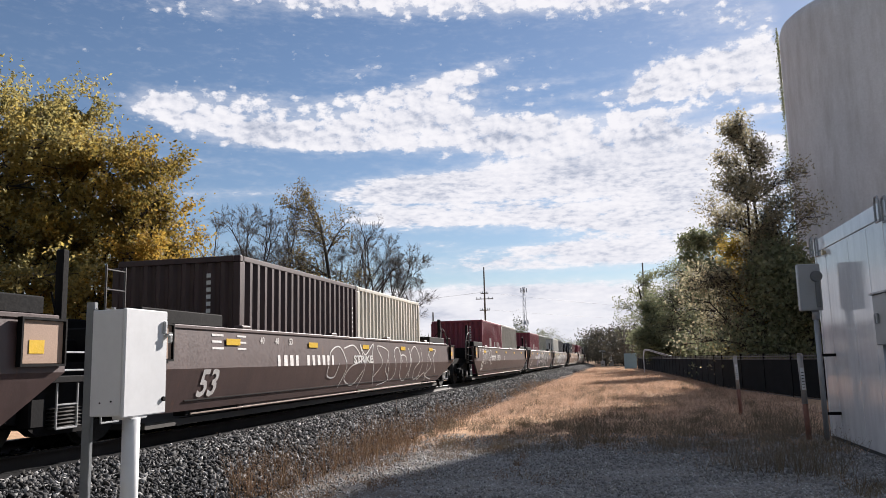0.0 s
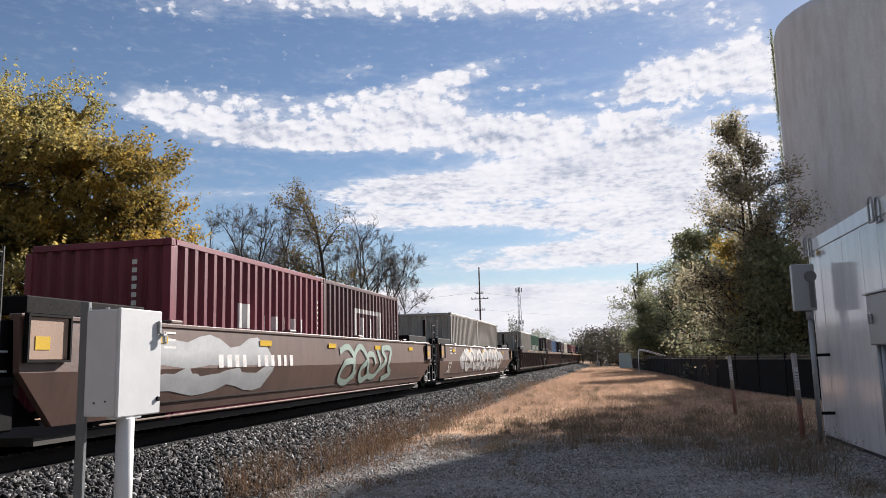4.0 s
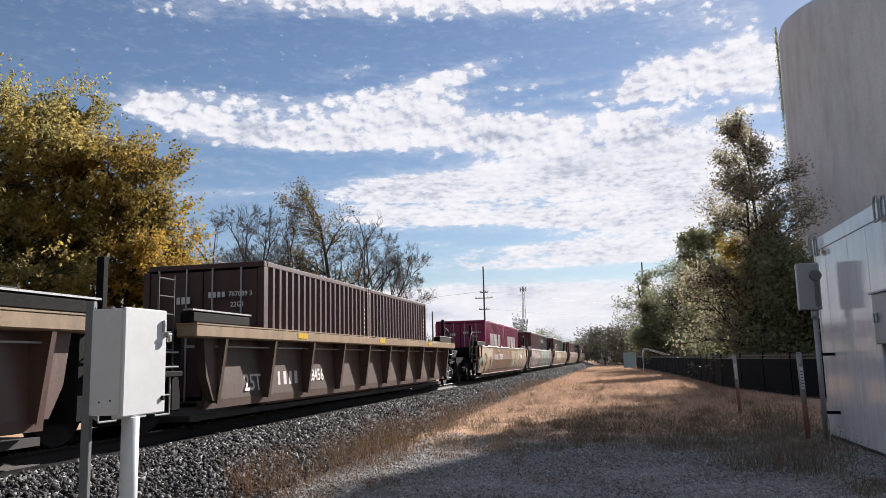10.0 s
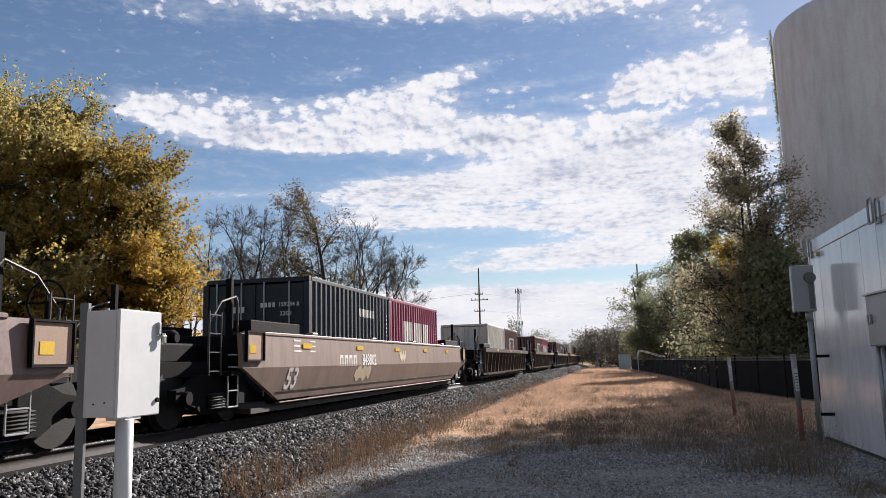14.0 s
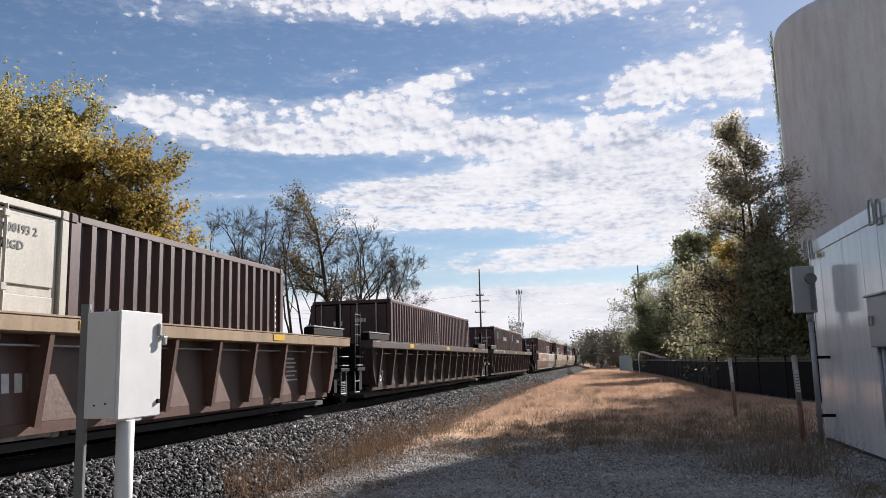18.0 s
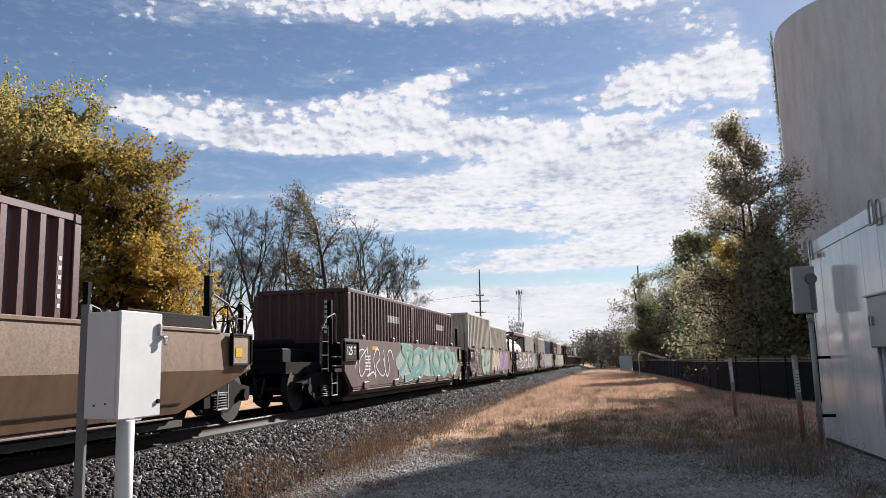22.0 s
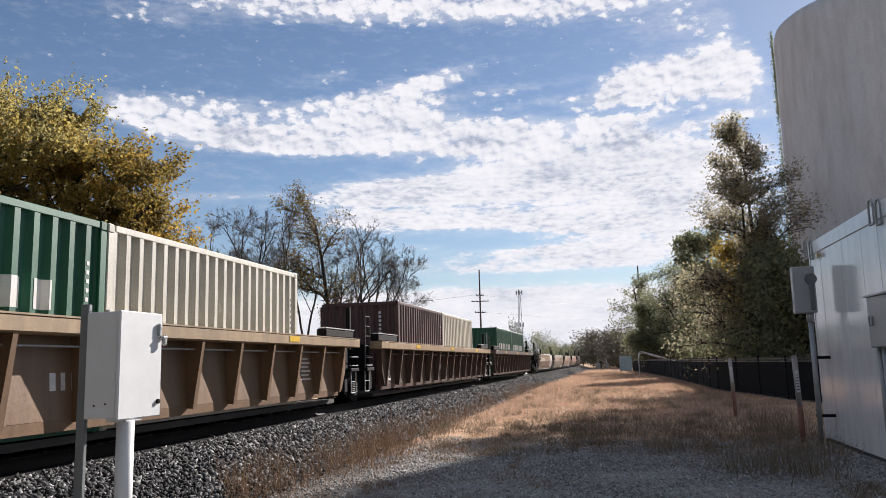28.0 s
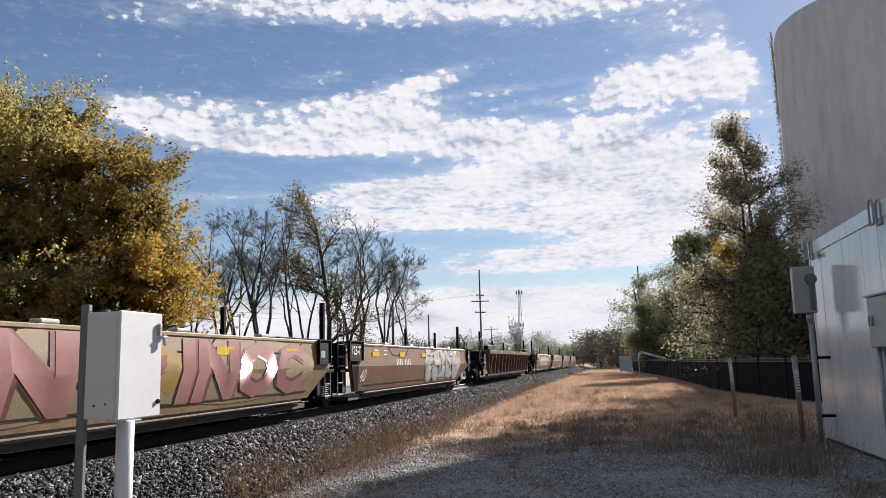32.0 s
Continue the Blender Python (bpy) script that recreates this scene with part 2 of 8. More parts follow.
def build_ties():
    bm = bmesh.new()
    bm_box(bm, -1.3, 1.3, -0.11, 0.11, RAIL_Z - 0.33, RAIL_Z - 0.168, 0.012)
    me = mesh_of("tie", bm, M_TIE)
    base = thing("track_ties", Matrix(), "dark creosoted wooden crossties under the rails", "ties", kind="structure")
    rng = random.Random(4)
    for i in range(250):
        s = -6 + i * 0.53
        shared("tie", me, base, pose(TRACK_X + rng.uniform(-0.03, 0.03), s, rng.uniform(-0.012, 0.006), 0, 0, rng.uniform(-0.8, 0.8)))


build_ties()


# ---- sky: a sheet of broken cloud drifting over ----
CLOUD_Z = 170.0


def cloud_cover(az, el):
    """How much of the sky is cloud in a direction, in degrees right of the track and above the horizon."""
    c = 0.0
    for a, e, ra, re, tilt, w in CLOUD_BANKS:
        x, y = az - a, el - e
        t = radians(tilt)
        x, y = x * math.cos(t) + y * math.sin(t), -x * math.sin(t) + y * math.cos(t)
        c += w * math.exp(-((x / ra) ** 2 + (y / re) ** 2) ** 1.2)
    return c


HIGH_BANKS = (
    (-18.0, 25.9, 14.4, 1.05, 0, 1), (-0.1, 25.4, 10.0, 1.10, 0, 0.9), (7.1, 23.2, 4.5, 1.09, 0, 0.5), (11.0, 21.3, 2.9, 1.61, 0, 0.55), (-31.7, 24.4, 5.2, 0.51, 0, 0.4),
    (-20.2, 21.0, 2.6, 0.47, 8, 0.36), (-12.7, 20.5, 4.3, 0.75, 14, 1), (-18.1, 19.4, 3.9, 0.64, 8, 0.62), (-5.8, 19.9, 4.6, 0.32, 4, 0.5), (-2.2, 18.9, 5.3, 0.32, 2, 0.48),
    (7.0, 19.7, 4.7, 1.42, 3, 1.2), (10.8, 18.9, 2.9, 1.76, 0, 1), (2.4, 19.7, 2.4, 0.92, 25, 0.75), (3.5, 18.4, 4.3, 0.46, 2, 0.65), (8.9, 16.4, 4.3, 0.45, 3, 0.85),
    (1.8, 17.1, 5.1, 0.51, 3, 0.9))
MID_BANKS = (
    (-30.8, 18.3, 5.2, 0.99, 0, 0.5), (-24.8, 18.6, 5.0, 0.86, 0, 0.44), (-33.3, 18.0, 2.3, 0.90, 0, 0.72), (-31.9, 17.2, 3.5, 0.76, -8, 0.95), (-26.8, 16.6, 4.5, 0.87, -3, 1.1),
    (-21.5, 16.7, 4.7, 1.12, 0, 1.15), (-15.5, 17.3, 5.2, 1.61, 0, 1), (-14.2, 18.7, 4.3, 1.04, 10, 0.7), (-11.0, 16.7, 5.1, 1.30, 0, 0.95), (-7.0, 16.5, 4.6, 1.21, 0, 1),
    (-2.8, 15.7, 5.3, 1.68, 0, 1.2), (2.6, 15.7, 3.2, 1.02, 0, 1), (4.5, 14.6, 4.6, 1.02, 0, 1), (8.5, 14.1, 3.6, 0.96, 0, 1), (-24.0, 15.8, 8.0, 0.36, 0, 0.55))
LOW_BANKS = (
    (-11.4, 12.6, 8.0, 1.20, 2, 1), (-16.5, 12.4, 3.8, 1.15, 2, 0.85), (-2.9, 13.3, 10.0, 1.54, 0, 1.2), (5.1, 11.9, 7.4, 1.89, 0, 1.15), (-7.2, 10.4, 11.4, 0.83, 0, 1.05),
    (-16.1, 10.7, 4.6, 0.66, 0, 0.85), (3.0, 9.7, 7.5, 1.28, 0, 1.1), (-15.0, 11.6, 2.1, 0.29, 0, -0.6), (-10.2, 8.7, 4.6, 0.37, 0, -0.45), (-13.1, 8.7, 2.5, 0.29, 0, 0.5),
    (-2.8, 8.0, 9.1, 0.70, 0, 0.9), (-6.9, 6.9, 8.5, 0.58, 0, 0.75), (1.6, 7.3, 4.6, 0.81, 0, 0.75), (-25.1, 12.4, 5.3, 0.36, 0, 0.4), (-30.3, 12.0, 3.9, 0.43, 0, 0.36),
    (-31.8, 14.1, 5.9, 0.85, 0, 0.2))
HAZE_BANKS = (
    (-7.4, 4.8, 16.4, 0.99, 0, 0.85), (-11.6, 3.1, 32.8, 1.65, 0, 1), (-31.7, 7.1, 10.2, 0.86, 0, 0.3), (-11.7, 1.3, 46.8, 1.23, 0, 1))
CLOUD_BANKS = HIGH_BANKS + MID_BANKS + LOW_BANKS + HAZE_BANKS


def cloud_material():
    """Altocumulus: crisp cells high up, long soft rolls lower down."""
    m = bpy.data.materials.new("broken_cloud")
    m.use_nodes = True
    nt = m.node_tree
    nd, ln = nt.nodes, nt.links
    nd.remove(nd["Principled BSDF"])

    def attr(name, out):
        k = nd.new("ShaderNodeAttribute")
        k.attribute_name = name
        return k.outputs[out]

    def mth(op, a, b=0.0):
        k = nd.new("ShaderNodeMath")
        k.operation = op
        for s, v in ((k.inputs[0], a), (k.inputs[1], b)):
            if hasattr(v, "is_linked"):
                ln.new(v, s)
            else:
                s.default_value = v
        return k.outputs[0]

    def smooth(v, lo, hi, top=1.0):
        k = nd.new("ShaderNodeMapRange")
        k.interpolation_type = "SMOOTHSTEP"
        k.inputs["From Min"].default_value, k.inputs["From Max"].default_value, k.inputs["To Max"].default_value = lo, hi, top
        ln.new(v, k.inputs["Value"])
        return k.outputs[0]

    def moved(v, off):
        k = nd.new("ShaderNodeMapping")
        k.inputs["Location"].default_value = off
        ln.new(v, k.inputs["Vector"])
        return k.outputs["Vector"]

    def cells(v):
        """Heaped cells with a frayed rim, about one by two thirds of a degree."""
        mp = nd.new("ShaderNodeMapping")
        mp.inputs["Scale"].default_value = (0.85, 1.3, 1.0)
        ln.new(v, mp.inputs["Vector"])
        fray = nd.new("ShaderNodeTexNoise")
        fray.inputs["Scale"].default_value, fray.inputs["Detail"].default_value = 1.3, 4.0
        ln.new(mp.outputs[0], fray.inputs["Vector"])
        add = nd.new("ShaderNodeMix")
        add.data_type, add.blend_type = "RGBA", "LINEAR_LIGHT"
        add.inputs[0].default_value = 0.42
        ln.new(mp.outputs[0], add.inputs[6])
        ln.new(fray.outputs["Color"], add.inputs[7])
        vo = nd.new("ShaderNodeTexVoronoi")
        vo.feature = "SMOOTH_F1"
        vo.inputs["Scale"].default_value, vo.inputs["Smoothness"].default_value = 1.0, 0.35
        ln.new(add.outputs[2], vo.inputs["Vector"])
        fine = noise_of(nt, mp.outputs[0], 2.1, 6.0, 0.62)
        return mth("ADD", mth("MULTIPLY", mth("SUBTRACT", 0.47, vo.outputs["Distance"]), 1.25), mth("MULTIPLY", mth("SUBTRACT", fine, 0.5), 1.5))

    at_sky = attr("sky_place", "Vector")
    cov = attr("cover", "Fac")
    sep = nd.new("ShaderNodeSeparateXYZ")
    ln.new(at_sky, sep.inputs[0])
    high = smooth(sep.outputs["Y"], 12.6, 15.8)
    puff = cells(at_sky)
    sunward = cells(moved(at_sky, (-0.28, -0.24, 0)))
    roll = mth("SUBTRACT", noise_of(nt, at_sky, 1.0, 6.0, 0.6, (0.5, 1.7, 1.0)), 0.5)
    ripple = mth("SUBTRACT", noise_of(nt, at_sky, 1.0, 4.0, 0.55, (1.5, 4.2, 1.0)), 0.5)
    broad = mth("SUBTRACT", noise_of(nt, at_sky, 1.0, 3.0, 0.5, (0.16, 0.5, 1.0)), 0.5)
    calm = mth("ADD", 0.3, mth("MULTIPLY", smooth(sep.outputs["Y"], 3.0, 9.0), 0.7))
    low = mth("MULTIPLY", calm, mth("ADD", mth("MULTIPLY", roll, 1.7), mth("MULTIPLY", ripple, 0.7)))
    mixed = nd.new("ShaderNodeMix")
    ln.new(high, mixed.inputs[0]), ln.new(low, mixed.inputs[2]), ln.new(puff, mixed.inputs[3])
    shape = mixed.outputs[0]
    streak = mth("MULTIPLY", mth("SUBTRACT", 1.0, high), mth("MULTIPLY", low, 0.25))
    dens = mth("ADD", mth("MINIMUM", mth("MULTIPLY", cov, 1.12), 1.22), mth("ADD", mth("MULTIPLY", shape, 0.9), streak))
    alpha = smooth(dens, 0.36, 1.02)
    veil = smooth(mth("ADD", mth("MULTIPLY", cov, 0.8), mth("MULTIPLY", low, 0.55)), -0.05, 0.9, 0.5)
    cover = mth("MAXIMUM", alpha, veil)
    # sunlit rims and grey undersides are painted into the sheet's glow
    lit_cell = mth("MULTIPLY", mth("SUBTRACT", puff, sunward), 0.45)
    lit_roll = mth("MULTIPLY", calm, mth("ADD", mth("MULTIPLY", ripple, 1.15), mth("MULTIPLY", roll, 0.8)))
    lit = nd.new("ShaderNodeMix")
    ln.new(high, lit.inputs[0]), ln.new(lit_roll, lit.inputs[2]), ln.new(lit_cell, lit.inputs[3])
    shadow = mth("ADD", mth("MULTIPLY", broad, 1.3), mth("MULTIPLY", mth("SUBTRACT", cov, 0.75), 0.10))
    light = mth("ADD", 0.62, mth("SUBTRACT", lit.outputs[0], shadow))
    tone = ramp_of(nt, light, [(0.0, (0.42, 0.47, 0.56)), (0.30, (0.66, 0.69, 0.75)), (0.52, (0.88, 0.885, 0.90)), (0.80, (1.0, 0.99, 0.975))])
    em = nd.new("ShaderNodeEmission")
    ln.new(tone, em.inputs["Color"])
    em.inputs["Strength"].default_value = 0.46
    tr = nd.new("ShaderNodeBsdfTransparent")
    mx = nd.new("ShaderNodeMixShader")
    ln.new(cover, mx.inputs[0])
    ln.new(tr.outputs[0], mx.inputs[1])
    ln.new(em.outputs[0], mx.inputs[2])
    ln.new(mx.outputs[0], nd["Material Output"].inputs["Surface"])
    return m


def build_clouds():
    azs = np.concatenate([np.linspace(-180, -48, 50), np.linspace(-47, 14.8, 140), np.linspace(18, 180, 60)])
    els = np.concatenate([np.linspace(86, 30, 30), np.linspace(28.5, 6, 90), np.linspace(5.7, 0.12, 36)])
    vs, cov, places = [], [], []
    for e in els:
        r = min(CLOUD_Z / math.tan(radians(e)), 4200.0)
        down = r * math.tan(radians(e)) - CLOUD_Z
        for a in azs:
            x, y = r * math.sin(radians(a)), r * math.cos(radians(a))
            vs.append((x, y, down))
            places.append((a, e, 0.0))
            # unseen gap opened so that the sheet does not dim the sunlight
            gap = math.exp(-(((x - 100) / 62) ** 2 + ((y - 350) / 150) ** 2) ** 2) if a > -8 else 0.0
            out = max(0.0, min(1.0, (-47 - a) / 8)) + max(0.0, min(1.0, (a - 12) / 6)) + max(0.0, min(1.0, (e - 27.5) / 5))
            edge = min(1.0, max(0.0, (e - 0.1) / 0.2))
            # beyond the view and overhead: even cover added as fill light
            c = cloud_cover(a, e) * (1 - min(1, out)) + 0.42 * min(1, out)
            c -= 1.5 * gap * max(min(1.0, max(0.0, (a - 10) / 3)), min(1.0, max(0.0, (e - 26) / 2)))
            cov.append(c * edge - (1 - edge) * 0.6)
    n = len(azs)
    fs = [(j * n + i, j * n + i + 1, (j + 1) * n + i + 1, (j + 1) * n + i) for j in range(len(els) - 1) for i in range(n - 1)]
    me = np_mesh("cloud_layer", vs, fs, cloud_material())
    at = me.attributes.new("cover", "FLOAT", "POINT")
    at.data.foreach_set("value", np.array(cov, dtype=np.float32))
    spot = me.attributes.new("sky_place", "FLOAT_VECTOR", "POINT")
    spot.data.foreach_set("vector", np.array(places, dtype=np.float32).ravel())
    return tagged(new("cloud_layer", me), "broken white altocumulus cloud drifting across a blue sky, extended out of view as fill", "clouds", kind="structure")


clouds = build_clouds()

# ---- freight train: well cars with containers ----
M_BLACK = paint("black_steel", (0.006, 0.006, 0.007), 0.8, var=0.4, scale=2.0, fine=40, dirt=(0.013, 0.011, 0.010), dirt_amount=0.5, spec=0.12)
M_WHEEL = paint("wheel_steel", (0.010, 0.008, 0.007), 0.75, 0.1, var=0.3, scale=4)
M_BRIGHT = paint("bare_steel", (0.55, 0.55, 0.53), 0.35, 0.7, var=0.15, scale=5)
M_WHITE = paint("white_stencil", (0.72, 0.70, 0.68), 0.6, var=0.15, scale=6, dirt=(0.35, 0.28, 0.24), dirt_amount=0.5)
M_YELLOW = paint("yellow_reflector", (0.72, 0.46, 0.04), 0.35, var=0.12, scale=5)
M_FLOOR = paint("well_floor", (0.05, 0.045, 0.04), 0.8, var=0.3)
M_PIPE = paint("rusty_pipe", (0.20, 0.15, 0.12), 0.6, 0.2, var=0.25, scale=5)
M_GALV = paint("galvanised_steel", (0.42, 0.43, 0.44), 0.45, 0.6, var=0.15, scale=5)

CAR_COLOURS = {
    "dark": ((0.081, 0.049, 0.046), "dark brown"),
    "brown": ((0.129, 0.076, 0.061), "reddish brown"),
    "tan": ((0.197, 0.113, 0.065), "tan brown"),
    "buff": ((0.311, 0.213, 0.120), "faded buff"),
    "plum": ((0.130, 0.086, 0.081), "plum brown"),
    "dusty": ((0.249, 0.182, 0.151), "dusty pink-brown"), "rosy": ((0.215, 0.144, 0.131), "faded rose-brown"),
    "clay": ((0.194, 0.118, 0.068), "clay brown"),
    "amber": ((0.244, 0.151, 0.096), "orange-tan"),
    "umber": ((0.095, 0.060, 0.047), "dark umber"),
    "soot": ((0.063, 0.045, 0.041), "sooty dark brown"),
}


def car_paint(key):
    c = CAR_COLOURS[key][0]
    return paint("car_paint_" + key, c, 0.46, var=0.24, scale=0.5, fine=30, bump=0.08, dirt=shade(c, 0.5)[:3], dirt_amount=0.65, rust=(0.16, 0.07, 0.035), streak=True, spec=0.6)


def text_mesh(body, size, material, depth=0.0):
    cu = bpy.data.curves.new("lettering", "FONT")
    cu.body, cu.size, cu.extrude, cu.offset, cu.resolution_u = body, size, depth, size * 0.022, 2
    cu.align_x, cu.align_y = "CENTER", "CENTER"
    ob = bpy.data.objects.new("lettering", cu)
    scene.collection.objects.link(ob)
    me = bpy.data.meshes.new_from_object(ob.evaluated_get(bpy.context.evaluated_depsgraph_get()))
    bpy.data.objects.remove(ob)
    me.materials.clear()
    me.materials.append(material)
    return me


# lettering on the side that faces +x: text's x runs along -y... seen from +x, right is +y
SIDE = Matrix(((0, 0, 1, 0), (1, 0, 0, 0), (0, 1, 0, 0), (0, 0, 0, 1)))


def side_pose(x, y, z):
    return Matrix.Translation((x, y, z)) @ SIDE


SHARED = {}


def keep(key, make):
    if key not in SHARED:
        SHARED[key] = make()
    return SHARED[key]


def wheel_mesh():
    bm = bmesh.new()
    bmesh.ops.create_cone(bm, cap_ends=True, segments=28, radius1=0.46, radius2=0.445, depth=0.10, matrix=Matrix.Rotation(radians(90), 4, "Y"))
    bmesh.ops.create_cone(bm, cap_ends=True, segments=28, radius1=0.485, radius2=0.485, depth=0.03, matrix=Matrix.Translation((-0.06, 0, 0)) @ Matrix.Rotation(radians(90), 4, "Y"))
    bmesh.ops.create_cone(bm, cap_ends=True, segments=16, radius1=0.15, radius2=0.11, depth=0.08, matrix=Matrix.Translation((0.08, 0, 0)) @ Matrix.Rotation(radians(90), 4, "Y"))
    return mesh_of("wheel", bm, M_WHEEL)


def side_frame_mesh():
    bm = bmesh.new()
    pts = [(-1.15, 0.42), (-1.15, 0.60), (-0.75, 0.66), (-0.45, 0.80), (0.45, 0.80), (0.75, 0.66), (1.15, 0.60), (1.15, 0.42), (0.95, 0.42), (0.55, 0.30), (0.40, 0.20), (-0.40, 0.20), (-0.55, 0.30), (-0.95, 0.42)]
    bm_prism(bm, pts, 0, -0.07, 0.07)
    for y in (-0.9, 0.9):
        bm_rod(bm, (0.05, y, 0.47), (0.15, y, 0.47), 0.11, 0.10, 12)
    return mesh_of("side_frame", bm, M_BLACK)


def spring_mesh():
    """A nest of coils, turned as one bellows-like body."""
    bm = bmesh.new()
    rings, n = [], 20
    for k in range(13):
        r = 1.0 if k % 2 else 0.72
        rings.append([bm.verts.new((0.1 + 0.085 * r * math.cos(6.2832 * i / n), 0.29 * r * math.sin(6.2832 * i / n), 0.26 + 0.021 * k)) for i in range(n)])
    for a, b in zip(rings, rings[1:]):
        for i in range(n):
            bm.faces.new((a[i], a[(i + 1) % n], b[(i + 1) % n], b[i]))
    bm.faces.new(rings[0][::-1])
    bm.faces.new(rings[-1])
    return mesh_of("spring_nest", bm, M_WHEEL)


def axle_mesh():
    bm = bmesh.new()
    bm_rod(bm, (-0.95, 0, 0.46), (0.95, 0, 0.46), 0.085, None, 10)
    return mesh_of("axle", bm, M_WHEEL)


def add_truck(car, y):
    bm = bmesh.new()
    bm_box(bm, -1.05, 1.05, -0.22, 0.22, 0.48, 0.72, 0.03)
    truck = part("truck", bm, M_BLACK, car)
    truck.matrix_basis = pose(0, y, 0)
    for sx in (1, -1):
        turn = 0 if sx > 0 else 180
        shared("side_frame", keep("side_frame", side_frame_mesh), truck, pose(sx * 1.0, 0, 0, 0, 0, turn))
        shared("spring_nest", keep("spring_nest", spring_mesh), truck, pose(sx * 1.0, 0, 0, 0, 0, turn))
        for wy in (-0.9, 0.9):
            shared("wheel", keep("wheel", wheel_mesh), truck, pose(sx * 0.78, wy, 0.46, 0, 0, turn))
    for wy in (-0.9, 0.9):
        shared("axle", keep("axle", axle_mesh), truck, pose(0, wy, 0))


def ladder_mesh(height, rungs):
    bm = bmesh.new()
    for y in (-0.19, 0.19):
        bm_rod(bm, (0, y, 0), (0, y, height), 0.014, None, 6)
    for i in range(rungs):
        z = 0.06 + (height - 0.12) * i / (rungs - 1)
        bm_rod(bm, (0, -0.19, z), (0, 0.19, z), 0.011, None, 6)
    return mesh_of("ladder", bm, paint("ladder_steel", (0.05, 0.047, 0.045), 0.5, 0.3, var=0.2))


def post_mesh():
    bm = bmesh.new()
    bm_box(bm, -0.05, 0.05, -0.05, 0.05, 0, 1.0, 0.008)
    bm_rod(bm, (0.0, -0.05, 0.2), (0.0, -0.16, 0.5), 0.012, None, 6)
    return mesh_of("guide_post", bm, M_BLACK)


def guide_plate_mesh():
    """An upright plate with three round holes, thin across the car."""
    bm = bmesh.new()
    w, h, n, t = 0.17, 0.36, 16, 0.02
    for k in range(3):
        zc = 0.18 + h * k
        rings = []
        for x in (t, -t):
            hole, rim = [], []
            for i in range(n):
                a = 2 * math.pi * (i + 0.5) / n
                c, q = math.cos(a), math.sin(a)
                m = 1 / max(abs(c) / w, abs(q) / (h / 2))
                hole.append(bm.verts.new((x, 0.085 * c, zc + 0.1 * q)))
                rim.append(bm.verts.new((x, m * c, zc + m * q)))
            rings.append((hole, rim))
        (h0, r0), (h1, r1) = rings
        for i in range(n):
            j = (i + 1) % n
            bm.faces.new((h0[i], r0[i], r0[j], h0[j]))
            bm.faces.new((h1[j], r1[j], r1[i], h1[i]))
            bm.faces.new((h0[j], h1[j], h1[i], h0[i]))
            bm.faces.new((r0[i], r1[i], r1[j], r0[j]))
    bmesh.ops.recalc_face_normals(bm, faces=bm.faces)
    return mesh_of("guide_plate", bm, M_BLACK)


def grab_mesh():
    bm = bmesh.new()
    bm_rod(bm, (0, -0.22, 0), (0, 0.22, 0), 0.012, None, 6)
    bm_rod(bm, (-0.06, -0.22, 0), (0, -0.22, 0), 0.012, None, 6)
    bm_rod(bm, (-0.06, 0.22, 0), (0, 0.22, 0), 0.012, None, 6)
    return mesh_of("grab_iron", bm, M_GALV)


def stirrup_mesh():
    bm = bmesh.new()
    bm_rod(bm, (0, -0.17, 0), (0, -0.17, 0.5), 0.013, None, 6)
    bm_rod(bm, (0, 0.17, 0), (0, 0.17, 0.5), 0.013, None, 6)
    bm_rod(bm, (0, -0.17, 0), (0, 0.17, 0), 0.013, None, 6)
    bm_rod(bm, (0, -0.17, 0.26), (0, 0.17, 0.26), 0.011, None, 6)
    return mesh_of("stirrup_step", bm, M_GALV)


def handrail_mesh(sgn):
    """A bent pipe rail beside the end platform."""
    bm = bmesh.new()
    pts = [(0, sgn * 0.05, 0.98), (0, sgn * 0.05, 2.02), (0, sgn * 0.13, 2.1), (0, sgn * 0.62, 1.98), (0, sgn * 1.0, 1.62), (0, sgn * 1.02, 0.98)]
    for a, b in zip(pts, pts[1:]):
        bm_rod(bm, a, b, 0.017, None, 7)
    return mesh_of("handrail", bm, paint("worn_rail_paint", (0.07, 0.065, 0.06), 0.55, 0.2, var=0.3, scale=5))


def brake_hose_mesh():
    """A hanging rubber air hose."""
    bm = bmesh.new()
    pts = [(0.35, 0.02 + 0.5 * k / 8, 0.72 - 0.42 * math.sin(math.pi * k / 8)) for k in range(9)]
    for a, b in zip(pts, pts[1:]):
        bm_rod(bm, a, b, 0.022, None, 7)
    return mesh_of("air_hose", bm, paint("black_rubber", (0.012, 0.012, 0.012), 0.9, var=0.2))


def coupler_mesh():
    bm = bmesh.new()
    bm_box(bm, -0.12, 0.12, -1.0, 0.1, 0.72, 0.92, 0.03)
    bm_box(bm, -0.2, 0.2, -1.25, -0.9, 0.66, 0.98, 0.05)
    bm_rod(bm, (0.25, 0.0, 0.7), (0.12, -0.8, 0.35), 0.03, None, 8)
    return mesh_of("coupler", bm, M_BLACK)


